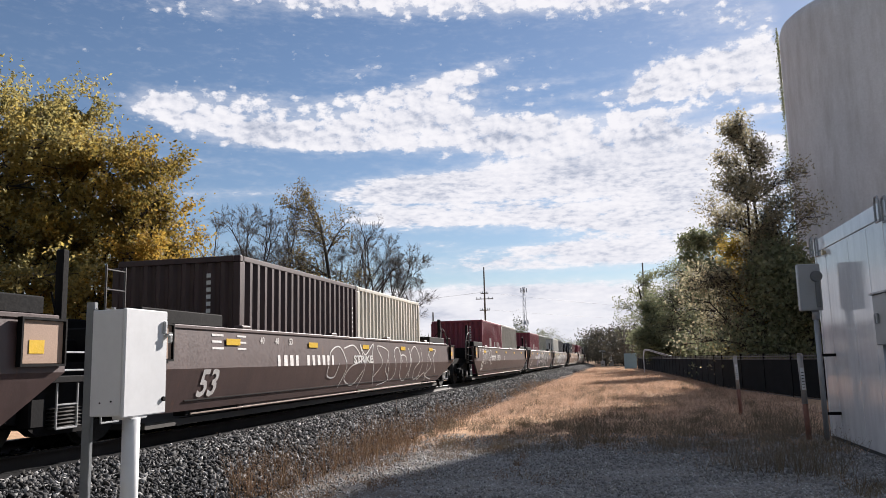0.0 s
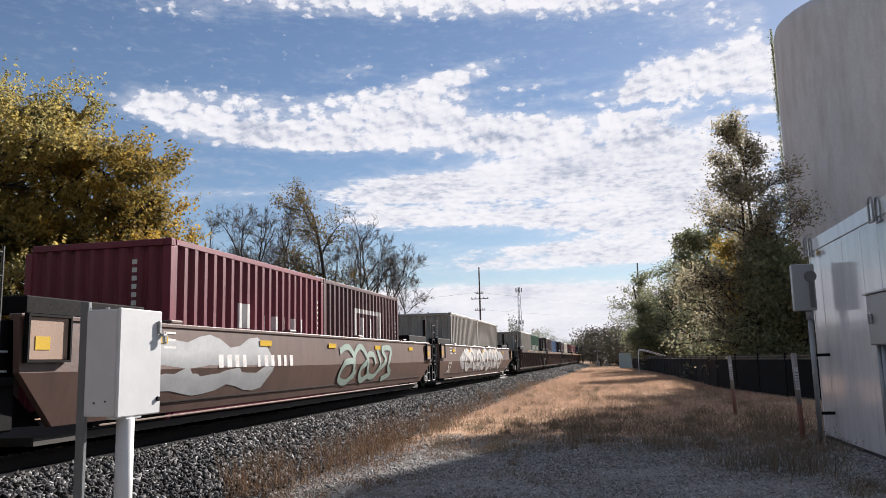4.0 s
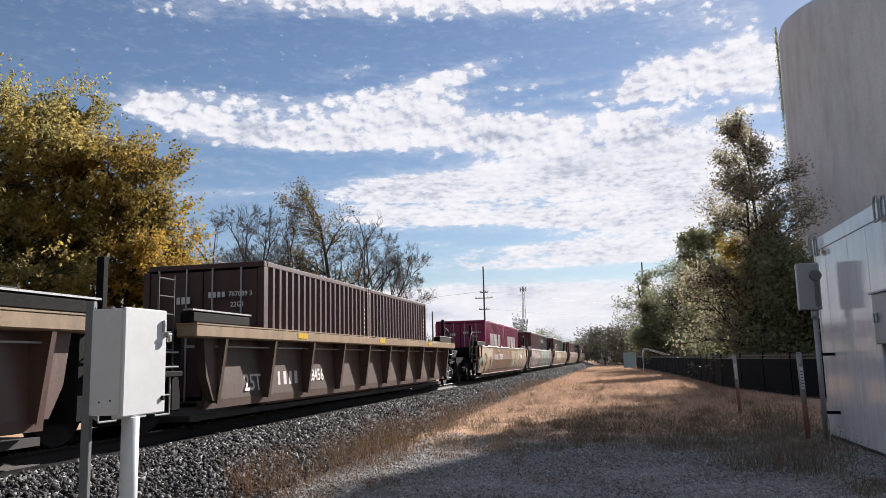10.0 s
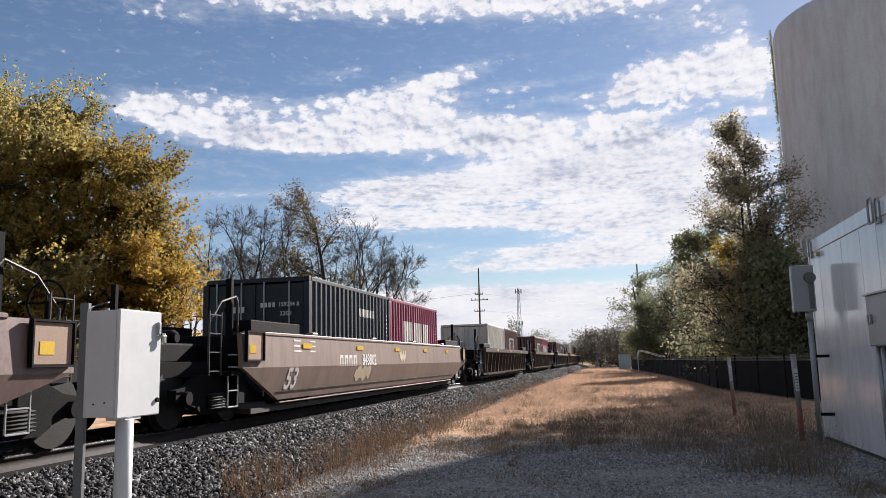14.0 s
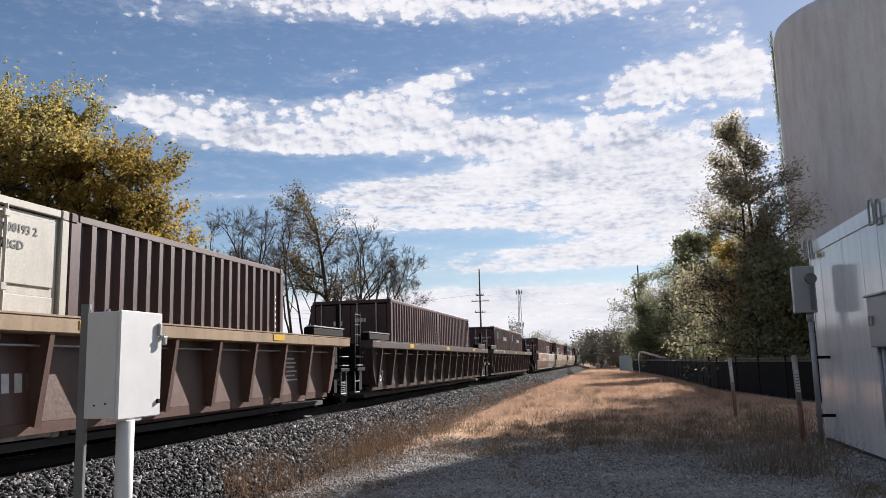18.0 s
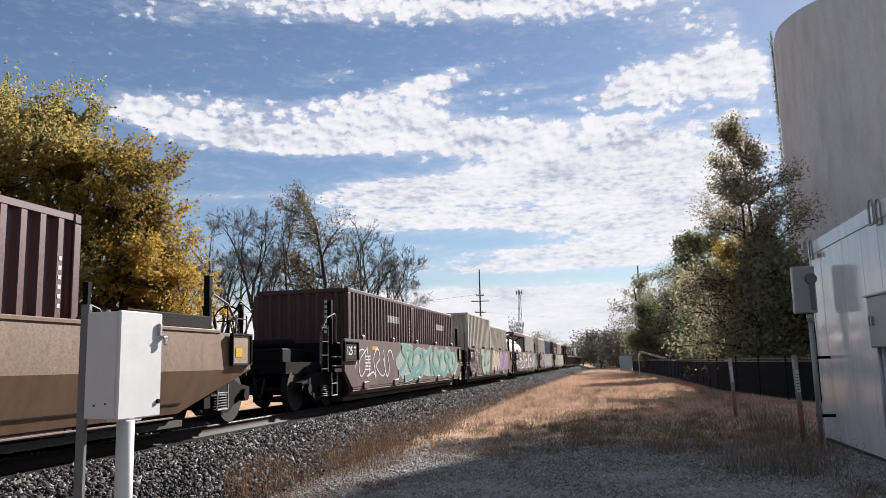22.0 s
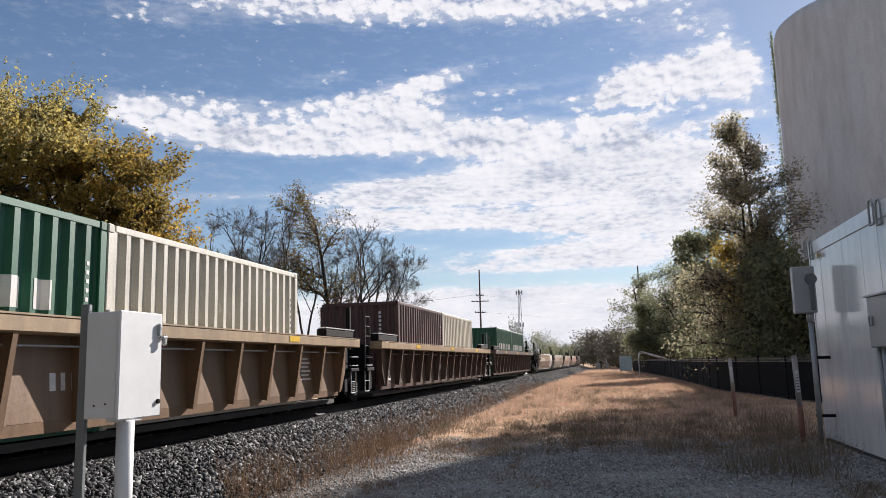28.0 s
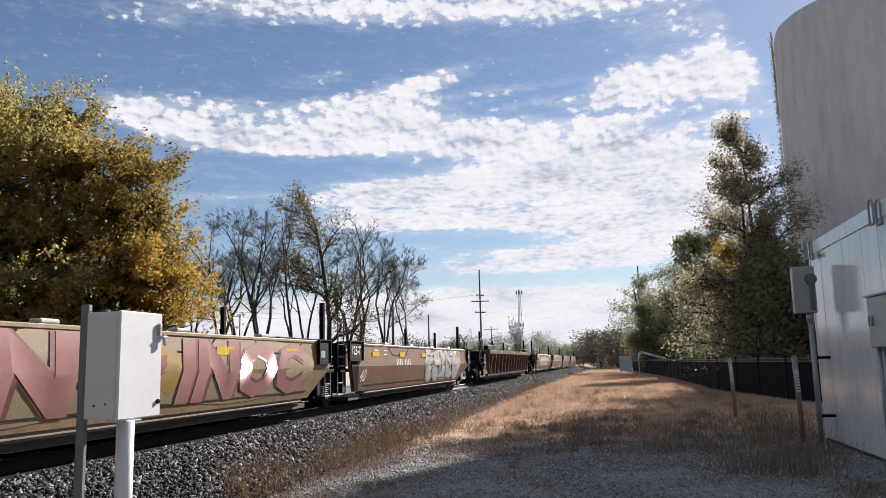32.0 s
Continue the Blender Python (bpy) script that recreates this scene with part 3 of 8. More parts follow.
def end_gear(car, hl, ends, colour, plates=False):
    """Platforms, ladders, steps, couplers and trucks past the side plates. ends: for -y and +y, 'c' coupled, 'a' shared truck."""
    for e, sgn in ((ends[0], -1), (ends[1], 1)):
        y = sgn * hl
        deep = 1.9 if e == "c" else 0.78
        bm = bmesh.new()
        bm_prism(bm, [(-1.05, y), (1.05, y), (0.8, y + sgn * deep), (-0.8, y + sgn * deep)], 2, 0.78, 1.02)
        bm_box(bm, -0.55, 0.55, min(y, y + sgn * deep * 0.8), max(y, y + sgn * deep * 0.8), 1.0, 1.32, 0.03)
        part("end_platform", bm, M_BLACK, car)
        bm = bmesh.new()
        bm_box(bm, -1.24, 1.24, y - 0.12 - (0.05 if sgn > 0 else -0.05), y + 0.12 - (0.05 if sgn > 0 else -0.05), 0.30, 1.46, 0.02)
        part("end_bulkhead", bm, M_BLACK, car)
        for sx in (1, -1):
            shared("stirrup_step", keep("stirrup", stirrup_mesh), car, pose(sx * 1.28, y + sgn * 0.35, 0.28))
            shared("grab_iron", keep("grab", grab_mesh), car, pose(sx * 1.34, y + sgn * 0.3, 1.12, 0, 0, 0 if sx > 0 else 180))
            shared("grab_iron", keep("grab", grab_mesh), car, pose(sx * 1.34, y + sgn * 0.3, 0.92, 0, 0, 0 if sx > 0 else 180))
            bm = bmesh.new()
            bm_box(bm, 0.98 if sx > 0 else -1.36, 1.36 if sx > 0 else -0.98, y - 0.02 if sgn > 0 else y - 0.55, y + 0.55 if sgn > 0 else y + 0.02, 0.78, 0.86, 0.01)
            part("step_plate", bm, M_BLACK, car)
        if e == "c":
            shared("coupler", keep("coupler", coupler_mesh), car, pose(0, y + sgn * deep, 0, 0, 0, 0 if sgn < 0 else 180))
            shared("air_hose", keep("air_hose", brake_hose_mesh), car, pose(0, y + sgn * (deep + 0.55), 0, 0, 0, 0 if sgn < 0 else 180))
            add_truck(car, y + sgn * 0.55)
            bm = bmesh.new()
            bm_rod(bm, (-0.75, y + sgn * 0.62, 1.42), (0.35, y + sgn * 0.62, 1.42), 0.13, 0.13, 18)
            bm_rod(bm, (-0.82, y + sgn * 0.62, 1.42), (-0.75, y + sgn * 0.62, 1.42), 0.08, 0.13, 18)
            bm_rod(bm, (0.35, y + sgn * 0.62, 1.42), (0.42, y + sgn * 0.62, 1.42), 0.13, 0.08, 18)
            part("brake_reservoir", bm, M_BLACK, car)
            if sgn > 0:
                bm = bmesh.new()
                for k in range(16):
                    a0, a1 = 2 * math.pi * k / 16, 2 * math.pi * (k + 1) / 16
                    bm_rod(bm, (0.95 + 0.26 * math.cos(a0), y + 1.1, 1.72 + 0.26 * math.sin(a0)), (0.95 + 0.26 * math.cos(a1), y + 1.1, 1.72 + 0.26 * math.sin(a1)), 0.014, None, 6)
                    if k % 4 == 0:
                        bm_rod(bm, (0.95, y + 1.1, 1.72), (0.95 + 0.26 * math.cos(a0), y + 1.1, 1.72 + 0.26 * math.sin(a0)), 0.01, None, 6)
                bm_rod(bm, (0.95, y + 1.12, 1.0), (0.95, y + 1.12, 1.74), 0.03, None, 8)
                part("hand_brake_wheel", bm, M_BLACK, car)
            for sx in (1, -1):
                shared("handrail", keep(("handrail", sgn), lambda: handrail_mesh(sgn)), car, pose(sx * 1.2, y, 0))
                shared("ladder", keep("ladder_tall", lambda: ladder_mesh(1.0, 4)), car, pose(sx * 1.28, y + sgn * 0.95, 0.80))
                if plates:
                    shared("guide_plate", keep("guide_plate", guide_plate_mesh), car, pose(sx * 1.3, y + sgn * 0.3, 1.42, sgn * -4, 0, 0), "dark steel guide plate with round holes")
                else:
                    shared("guide_post", keep("post", post_mesh), car, pose(sx * 1.1, y + sgn * 0.15, 1.40))
        elif sgn < 0:
            add_truck(car, y - 0.93)
            for sx in (1, -1):
                if plates:
                    shared("guide_plate", keep("guide_plate", guide_plate_mesh), car, pose(sx * 1.3, y - 0.6, 1.42), "dark steel guide plate with round holes")
                shared("ladder", keep("ladder_mid", lambda: ladder_mesh(1.35, 6)), car, pose(sx * 1.30, y - 0.35, 0.85))
        else:
            for sx in (1, -1):
                if plates:
                    shared("guide_plate", keep("guide_plate", guide_plate_mesh), car, pose(sx * 1.3, y + 0.5, 1.42), "dark steel guide plate with round holes")
                else:
                    shared("guide_post", keep("post", post_mesh), car, pose(sx * 1.18, y + 0.3, 1.30))


def flank_x(kind, z):
    """How far out the car's side stands at height z."""
    if kind == "G":
        return 1.402
    if z > 0.9:
        return 1.43 - 0.03 * (z - 0.9) / 0.62 + 0.003
    return 1.24 + 0.19 * (z - 0.30) / 0.60 + 0.004


FLANK_TOP = {"S": 1.455, "E": 1.385, "G": 1.52}


def smooth_side(bm, sx, hl, ends, top):
    """A flat side plate that breaks inward along its middle and is cut away at the lower ends, above the trucks."""
    z = (top - 0.04, 0.90, 0.30)
    out, inn = (1.40, 1.43, 1.24), (1.32, 1.35, 1.16)
    lo_top, lo_foot = (hl + 0.3, hl - 1.5) if ends[0] == "c" else (hl, hl - 0.75)
    hi_top, hi_foot = (hl + 1.0, hl - 0.9) if ends[1] == "c" else (hl + 0.1, hl - 0.7)
    span = ((-lo_top, hi_top), (-lo_top, hi_top), (-lo_foot, hi_foot))
    a, b = [], []
    for k in range(3):
        a.append([bm.verts.new((sx * out[k], y, z[k])) for y in span[k]])
        b.append([bm.verts.new((sx * inn[k], y, z[k])) for y in span[k]])
    fs = []
    for k in range(2):
        fs.append(bm.faces.new((a[k][0], a[k][1], a[k + 1][1], a[k + 1][0])))
        fs.append(bm.faces.new((b[k][1], b[k][0], b[k + 1][0], b[k + 1][1])))
        for i in (0, 1):
            fs.append(bm.faces.new((a[k][i], a[k + 1][i], b[k + 1][i], b[k][i])))
    fs.append(bm.faces.new((a[0][0], b[0][0], b[0][1], a[0][1])))
    fs.append(bm.faces.new((a[2][0], b[2][0], b[2][1], a[2][1])))
    bmesh.ops.recalc_face_normals(bm, faces=fs)


def reflectors(car, hl, x, z, n, k=1.0):
    for i in range(n):
        y = -hl + (i + 0.75) * 2 * hl / (n + 0.5)
        bm = bmesh.new()
        bm_box(bm, x, x + 0.006, y - 0.23 * k, y + 0.23 * k, z - 0.05 * k, z + 0.05 * k)
        part("reflector", bm, M_YELLOW, car, "yellow reflective strip")


def well_floor(car, hl):
    bm = bmesh.new()
    bm_box(bm, -1.14, 1.14, -hl + 0.6, hl - 0.6, 0.10, 0.19)
    part("well_floor", bm, M_FLOOR, car)


def corner_panel(car, x, y, z, w=0.62, h=0.46, dark=False, text=""):
    """A framed placard plate at the car's corner."""
    bm = bmesh.new()
    bm_box(bm, x, x + 0.03, y - w / 2, y + w / 2, z - h / 2, z + h / 2, 0.008)
    p = part("placard_plate", bm, M_BLACK if dark else paint("placard_buff", (0.36, 0.24, 0.17), 0.5, var=0.2), car)
    bm = bmesh.new()
    for y0, y1, z0, z1 in ((-w / 2 - 0.025, -w / 2, -h / 2 - 0.025, h / 2 + 0.025), (w / 2, w / 2 + 0.025, -h / 2 - 0.025, h / 2 + 0.025), (-w / 2, w / 2, h / 2, h / 2 + 0.025), (-w / 2, w / 2, -h / 2 - 0.025, -h / 2)):
        bm_box(bm, x, x + 0.06, y + y0, y + y1, z + z0, z + z1)
    part("placard_frame", bm, M_BLACK, p)
    if text:
        me = keep(("placard_text", text), lambda: text_mesh(text, 0.27, M_WHITE))
        shared("placard_text", me, p, side_pose(x + 0.036, y, z), "white placard writing")
    else:
        bm = bmesh.new()
        bm_box(bm, x + 0.031, x + 0.036, y - 0.2, y + 0.02, z - 0.12, z + 0.02)
        part("placard_patch", bm, M_GALV if dark else M_YELLOW, p)


def smooth_car(key, hl, ends, empty=False):
    body, top = car_paint(key), 1.45 if empty else 1.52
    car = thing("well_car", Matrix(), CAR_COLOURS[key][1] + " smooth-sided steel well car on the rails", "rail car", "well cars of the train")
    for sx in (1, -1):
        bm = bmesh.new()
        smooth_side(bm, sx, hl, ends, top)
        part("side_plate", bm, body, car)
        bm = bmesh.new()
        bm_box(bm, min(sx * 1.26, sx * 1.42), max(sx * 1.26, sx * 1.42), -hl, hl, top - 0.06, top, 0.012)
        part("top_chord", bm, body, car)
        bm = bmesh.new()
        bm_box(bm, min(sx * 1.0, sx * 1.2), max(sx * 1.0, sx * 1.2), -hl + 1.5, hl - 0.9, 0.22, 0.31, 0.01)
        # empties: paler foot, sunlight through the open well put into its colour
        part("bottom_chord", bm, paint("sunlit_foot", (0.20, 0.17, 0.14), 0.8, var=0.3) if empty else M_BLACK, car)
        bm = bmesh.new()
        bm_rod(bm, (sx * 1.22, -hl + 1.6, 0.245), (sx * 1.22, hl - 1.0, 0.245), 0.014, None, 6)
        part("brake_pipe", bm, M_PIPE, car)
        for sgn in (-1, 1):
            bm = bmesh.new()
            a, b = sorted((sgn * (hl - 2.3), sgn * (hl - 0.15)))
            bm_box(bm, min(sx * 1.0, sx * 1.34), max(sx * 1.0, sx * 1.34), a, b, top + 0.001, top + (0.04 if empty else 0.2), 0.015)
            part("end_cover", bm, M_BLACK, car, "dark sheet cover over the well's end")
            foot = 1.5 if ends[0 if sgn < 0 else 1] == "c" else 0.8
            bm = bmesh.new()
            bm_prism(bm, [(sgn * (hl + 0.2), 0.98), (sgn * (hl - 0.1), 0.98), (sgn * (hl - foot - 0.1), 0.30), (sgn * (hl + 0.2), 0.34)], 0, min(sx * 0.90, sx * 0.97), max(sx * 0.90, sx * 0.97))
            part("end_web", bm, M_BLACK, car)
        for y in np.linspace(-hl + 3, hl - 3, 4) if sx > 0 else ():
            bm = bmesh.new()
            bm_box(bm, min(sx * 1.24, sx * 1.40), max(sx * 1.24, sx * 1.40), y - 0.16, y + 0.16, top, top + 0.06, 0.02)
            part("guide_cleat", bm, M_GALV if empty else body, car)
    corner_panel(car, 1.435, -hl + (0.25 if empty else 0.08 if ends[0] == "c" else 0.36), 1.26, *((0.95, 0.42, True, "125-T") if empty else ()))
    corner_panel(car, 1.435, hl + (0.6 if ends[1] == "c" else -0.3), 1.22, dark=empty)
    if empty:
        bm = bmesh.new()
        edge = ((1.408, top - 0.06, -hl, -hl + 0.16), (1.438, 0.90, -hl, -hl + 0.5), (1.25, 0.33, -hl + 0.74, -hl + 0.98))
        rows = [[bm.verts.new((x + d, y, z)) for d in (0.0, 0.006) for y in (ya, yb)] for x, z, ya, yb in edge]
        for p, q in zip(rows, rows[1:]):
            for i, j in ((0, 1), (1, 3), (3, 2), (2, 0)):
                bm.faces.new((p[i], p[j], q[j], q[i]))
        bmesh.ops.recalc_face_normals(bm, faces=bm.faces)
        part("end_shroud", bm, M_BLACK, car)
    # a raised seam under the crease
    bm = bmesh.new()
    bm_box(bm, 1.285, 1.30, -hl + 1.3, hl - 0.9, 0.44, 0.455)
    part("seam", bm, M_BLACK, car)
    if empty:
        # hinged pocket covers along the top edge
        for y in (-3.9, 0.2, 3.6):
            vs, fs = [], []
            for q, r in zip(((y, 1.38), (y + 0.35, 1.18), (y + 1.7, 1.16)), ((y + 0.35, 1.18), (y + 1.7, 1.16), (y + 2.05, 1.38))):
                n = len(vs)
                for (py, pz), d in ((q, -0.018), (r, -0.018), (r, 0.018), (q, 0.018)):
                    vs.append((flank_x("E", pz + d) + 0.003, py, pz + d))
                fs.append((n, n + 1, n + 2, n + 3))
            shared("pocket_seam", np_mesh("pocket_seam", vs, fs, M_BLACK), car)
    reflectors(car, hl, 1.424, 1.20 if empty else 1.30, 5, 1.25 if empty else 1.0)
    well_floor(car, hl)
    end_gear(car, hl, ends, key)
    return car


def rib_mesh(body):
    """A side post: a web that is deep under the sill and runs out at the foot, with a flange on its face."""
    bm = bmesh.new()
    bm_prism(bm, [(1.23, 1.33), (1.535, 1.33), (1.40, 0.36), (1.28, 0.36)], 1, -0.02, 0.02)
    for y0, y1 in ((-0.06, 0.06),):
        a = [bm.verts.new(c) for c in ((1.535, y0 * 0.6, 1.33), (1.535, y1 * 0.6, 1.33), (1.40, y1 * 0.8, 0.35), (1.40, y0 * 0.8, 0.35))]
        b = [bm.verts.new((v.co.x + 0.014, v.co.y, v.co.z)) for v in a]
        fs = [bm.faces.new(a), bm.faces.new(b[::-1])] + [bm.faces.new((a[i], b[i], b[(i + 1) % 4], a[(i + 1) % 4])) for i in range(4)]
        bmesh.ops.recalc_face_normals(bm, faces=fs)
    return mesh_of("rib", bm, body)


def ribbed_car(key, hl, ends, ribs=14, sill="same", plates=False):
    body = car_paint(key)
    top = car_paint(sill) if sill != "same" else body
    car = thing("well_car", Matrix(), CAR_COLOURS[key][1] + " ribbed steel well car on the rails", "rail car", "well cars of the train")
    for sx in (1, -1):
        def flip(a, b):
            return (min(sx * a, sx * b), max(sx * a, sx * b))
        bm = bmesh.new()
        bm_box(bm, *flip(1.245, 1.57), -hl, hl, 1.33, 1.52, 0.02)
        bm_box(bm, *flip(1.245, 1.578), -hl, hl, 1.515, 1.535)
        part("top_chord", bm, top, car)
        bm = bmesh.new()
        bm_prism(bm, [(sx * 1.225, 1.37), (sx * 1.24, 1.37), (sx * 1.30, 0.40), (sx * 1.285, 0.40)], 1, -hl + 0.7, hl - 0.7)
        part("well_wall", bm, body, car)
        bm = bmesh.new()
        bm_prism(bm, [(sx * 1.16, 0.27), (sx * 1.29, 0.27), (sx * 1.298, 0.397), (sx * 1.16, 0.397)], 1, -hl + 0.75, hl - 0.75)
        part("bottom_chord", bm, body, car)
        bm = bmesh.new()
        bm_rod(bm, (sx * 1.405, -hl + 0.8, 1.21), (sx * 1.405, hl - 0.8, 1.21), 0.013, None, 6)
        part("conduit", bm, M_GALV, car)
        me = keep("rib_" + key, lambda: rib_mesh(body))
        step = (2 * hl - 1.9) / (ribs - 1)
        for i in range(ribs):
            shared("rib", me, car, pose(0, -hl + 0.95 + i * step, 0, 0, 0, 0 if sx > 0 else 180))
        for sgn in (-1, 1):
            bm = bmesh.new()
            bm_prism(bm, [(sgn * (hl - 0.5), 1.33), (sgn * (hl - 0.95), 1.33), (sgn * (hl - 0.95), 0.40), (sgn * (hl - 0.8), 0.40), (sgn * (hl - 0.6), 0.75)], 0, *flip(1.26, 1.40))
            part("end_gusset", bm, body, car)
            bm = bmesh.new()
            a, b = sorted((sgn * (hl - 1.9), sgn * (hl - 0.1)))
            bm_box(bm, *flip(1.23, 1.45), a, b, 1.536, 1.72, 0.03)
            part("end_cover", bm, M_BLACK, car, "dark sheet cover over the well's end")
            bm = bmesh.new()
            bm_box(bm, *flip(1.30, 1.46), a - 0.02, b + 0.02, 1.721, 1.745)
            part("cover_edge", bm, M_GALV, car)
    reflectors(car, hl, 1.572, 1.44, 3)
    well_floor(car, hl)
    end_gear(car, hl, ends, key, plates)
    return car


def slab_car(key, hl, ends):
    """A flat tall-sided well car with tabs along its foot."""
    body = car_paint(key)
    car = thing("well_car", Matrix(), CAR_COLOURS[key][1] + " flat-sided steel well car on the rails", "rail car", "well cars of the train")
    for sx in (1, -1):
        def flip(a, b):
            return (min(sx * a, sx * b), max(sx * a, sx * b))
        bm = bmesh.new()
        bm_prism(bm, [(-hl, 1.54), (hl, 1.54), (hl, 0.80), (hl - 0.5, 0.42), (-hl + 0.5, 0.42), (-hl, 0.80)], 0, *flip(1.32, 1.40))
        part("side_plate", bm, body, car)
        bm = bmesh.new()
        bm_box(bm, *flip(1.24, 1.39), -hl + 0.6, hl - 0.6, 0.36, 0.415, 0.01)
        part("bottom_chord", bm, body, car)
        bm = bmesh.new()
        bm_rod(bm, (sx * 1.36, -hl + 0.6, 0.335), (sx * 1.36, hl - 0.6, 0.335), 0.02, None, 6)
        part("brake_pipe", bm, M_PIPE, car)
        for y in np.linspace(-hl + 1.5, hl - 1.5, 5):
            bm = bmesh.new()
            bm_box(bm, *flip(1.36, 1.44), y - 0.2, y + 0.2, 0.36, 0.52, 0.01)
            part("tab", bm, body, car)
            bm = bmesh.new()
            bm_box(bm, *flip(1.26, 1.38), y - 0.12, y + 0.12, 1.54, 1.66, 0.03)
            part("guide_cleat", bm, body, car)
    for sgn in (-1, 1):
        corner_panel(car, 1.402, sgn * (hl - 0.36), 1.25, 0.92 if sgn < 0 else 0.5, 0.4, sgn < 0, "125 T" if sgn < 0 else "")
    reflectors(car, hl, 1.402, 1.34, 4)
    well_floor(car, hl)
    end_gear(car, hl, ends, key)
    return car


# ---- containers ----
BOX_COLOURS = {
    "maroon": ((0.085, 0.021, 0.026), "dark maroon"), "red": ((0.2, 0.018, 0.042), "crimson"), "oxide": ((0.066, 0.024, 0.025), "oxide brown"),
    "brown": ((0.048, 0.020, 0.021), "dark brown"), "grey": ((0.357, 0.348, 0.315), "light grey"), "cream": ((0.594, 0.567, 0.486), "cream white"),
    "white": ((0.630, 0.630, 0.594), "off-white"), "green": ((0.006, 0.1, 0.055), "bright green"), "dgreen": ((0.011, 0.034, 0.025), "dark green"),
    "navy": ((0.010, 0.018, 0.034), "dark navy"), "teal": ((0.011, 0.027, 0.032), "blackish teal"), "blue": ((0.040, 0.128, 0.304), "sky blue"),
    "cobalt": ((0.026, 0.064, 0.141), "dark blue"), "magenta": ((0.27, 0.01, 0.085), "magenta"), "pink": ((0.2, 0.05, 0.055), "faded rose red"),
    "ivory": ((0.475, 0.456, 0.399), "ivory"), "sage": ((0.102, 0.116, 0.099), "grey-green"), "taupe": ((0.330, 0.280, 0.220), "taupe"),
}
LEN20 = 6.058


def box_paint(key):
    c = BOX_COLOURS[key][0]
    return paint("container_" + key, c, 0.48, var=0.22, scale=0.7, fine=35, bump=0.06, dirt=shade(c, 0.6)[:3], dirt_amount=0.5, rust=shade(c, 1.6)[:3], streak=True, random_tint=0.22, spec=0.6)


def corrugated(bm, along, lo, hi, z0, z1, plane, depth, pitch, face):
    """Trapezoid corrugation between lo and hi; along 1: panel runs in y at x=plane, along 0: runs in x at y=plane. face: outward sign."""
    n = max(3, round((hi - lo) / pitch))
    p = (hi - lo) / n
    prof = []
    for i in range(n):
        s = lo + i * p
        prof += [(s, 0), (s + 0.30 * p, 0), (s + 0.50 * p, 1), (s + 0.80 * p, 1)]
    prof.append((hi, 0))
    cols = []
    for s, k in prof:
        w = plane - face * depth * k
        c = (w, s) if along == 1 else (s, w)
        cols.append((bm.verts.new((*c, z0)), bm.verts.new((*c, z1))))
    fs = [bm.faces.new((cols[i][0], cols[i + 1][0], cols[i + 1][1], cols[i][1])) for i in range(len(cols) - 1)]
    for f in fs:
        f.normal_update()
        nrm = f.normal[0] if along == 1 else f.normal[1]
        if nrm * face < 0:
            f.normal_flip()


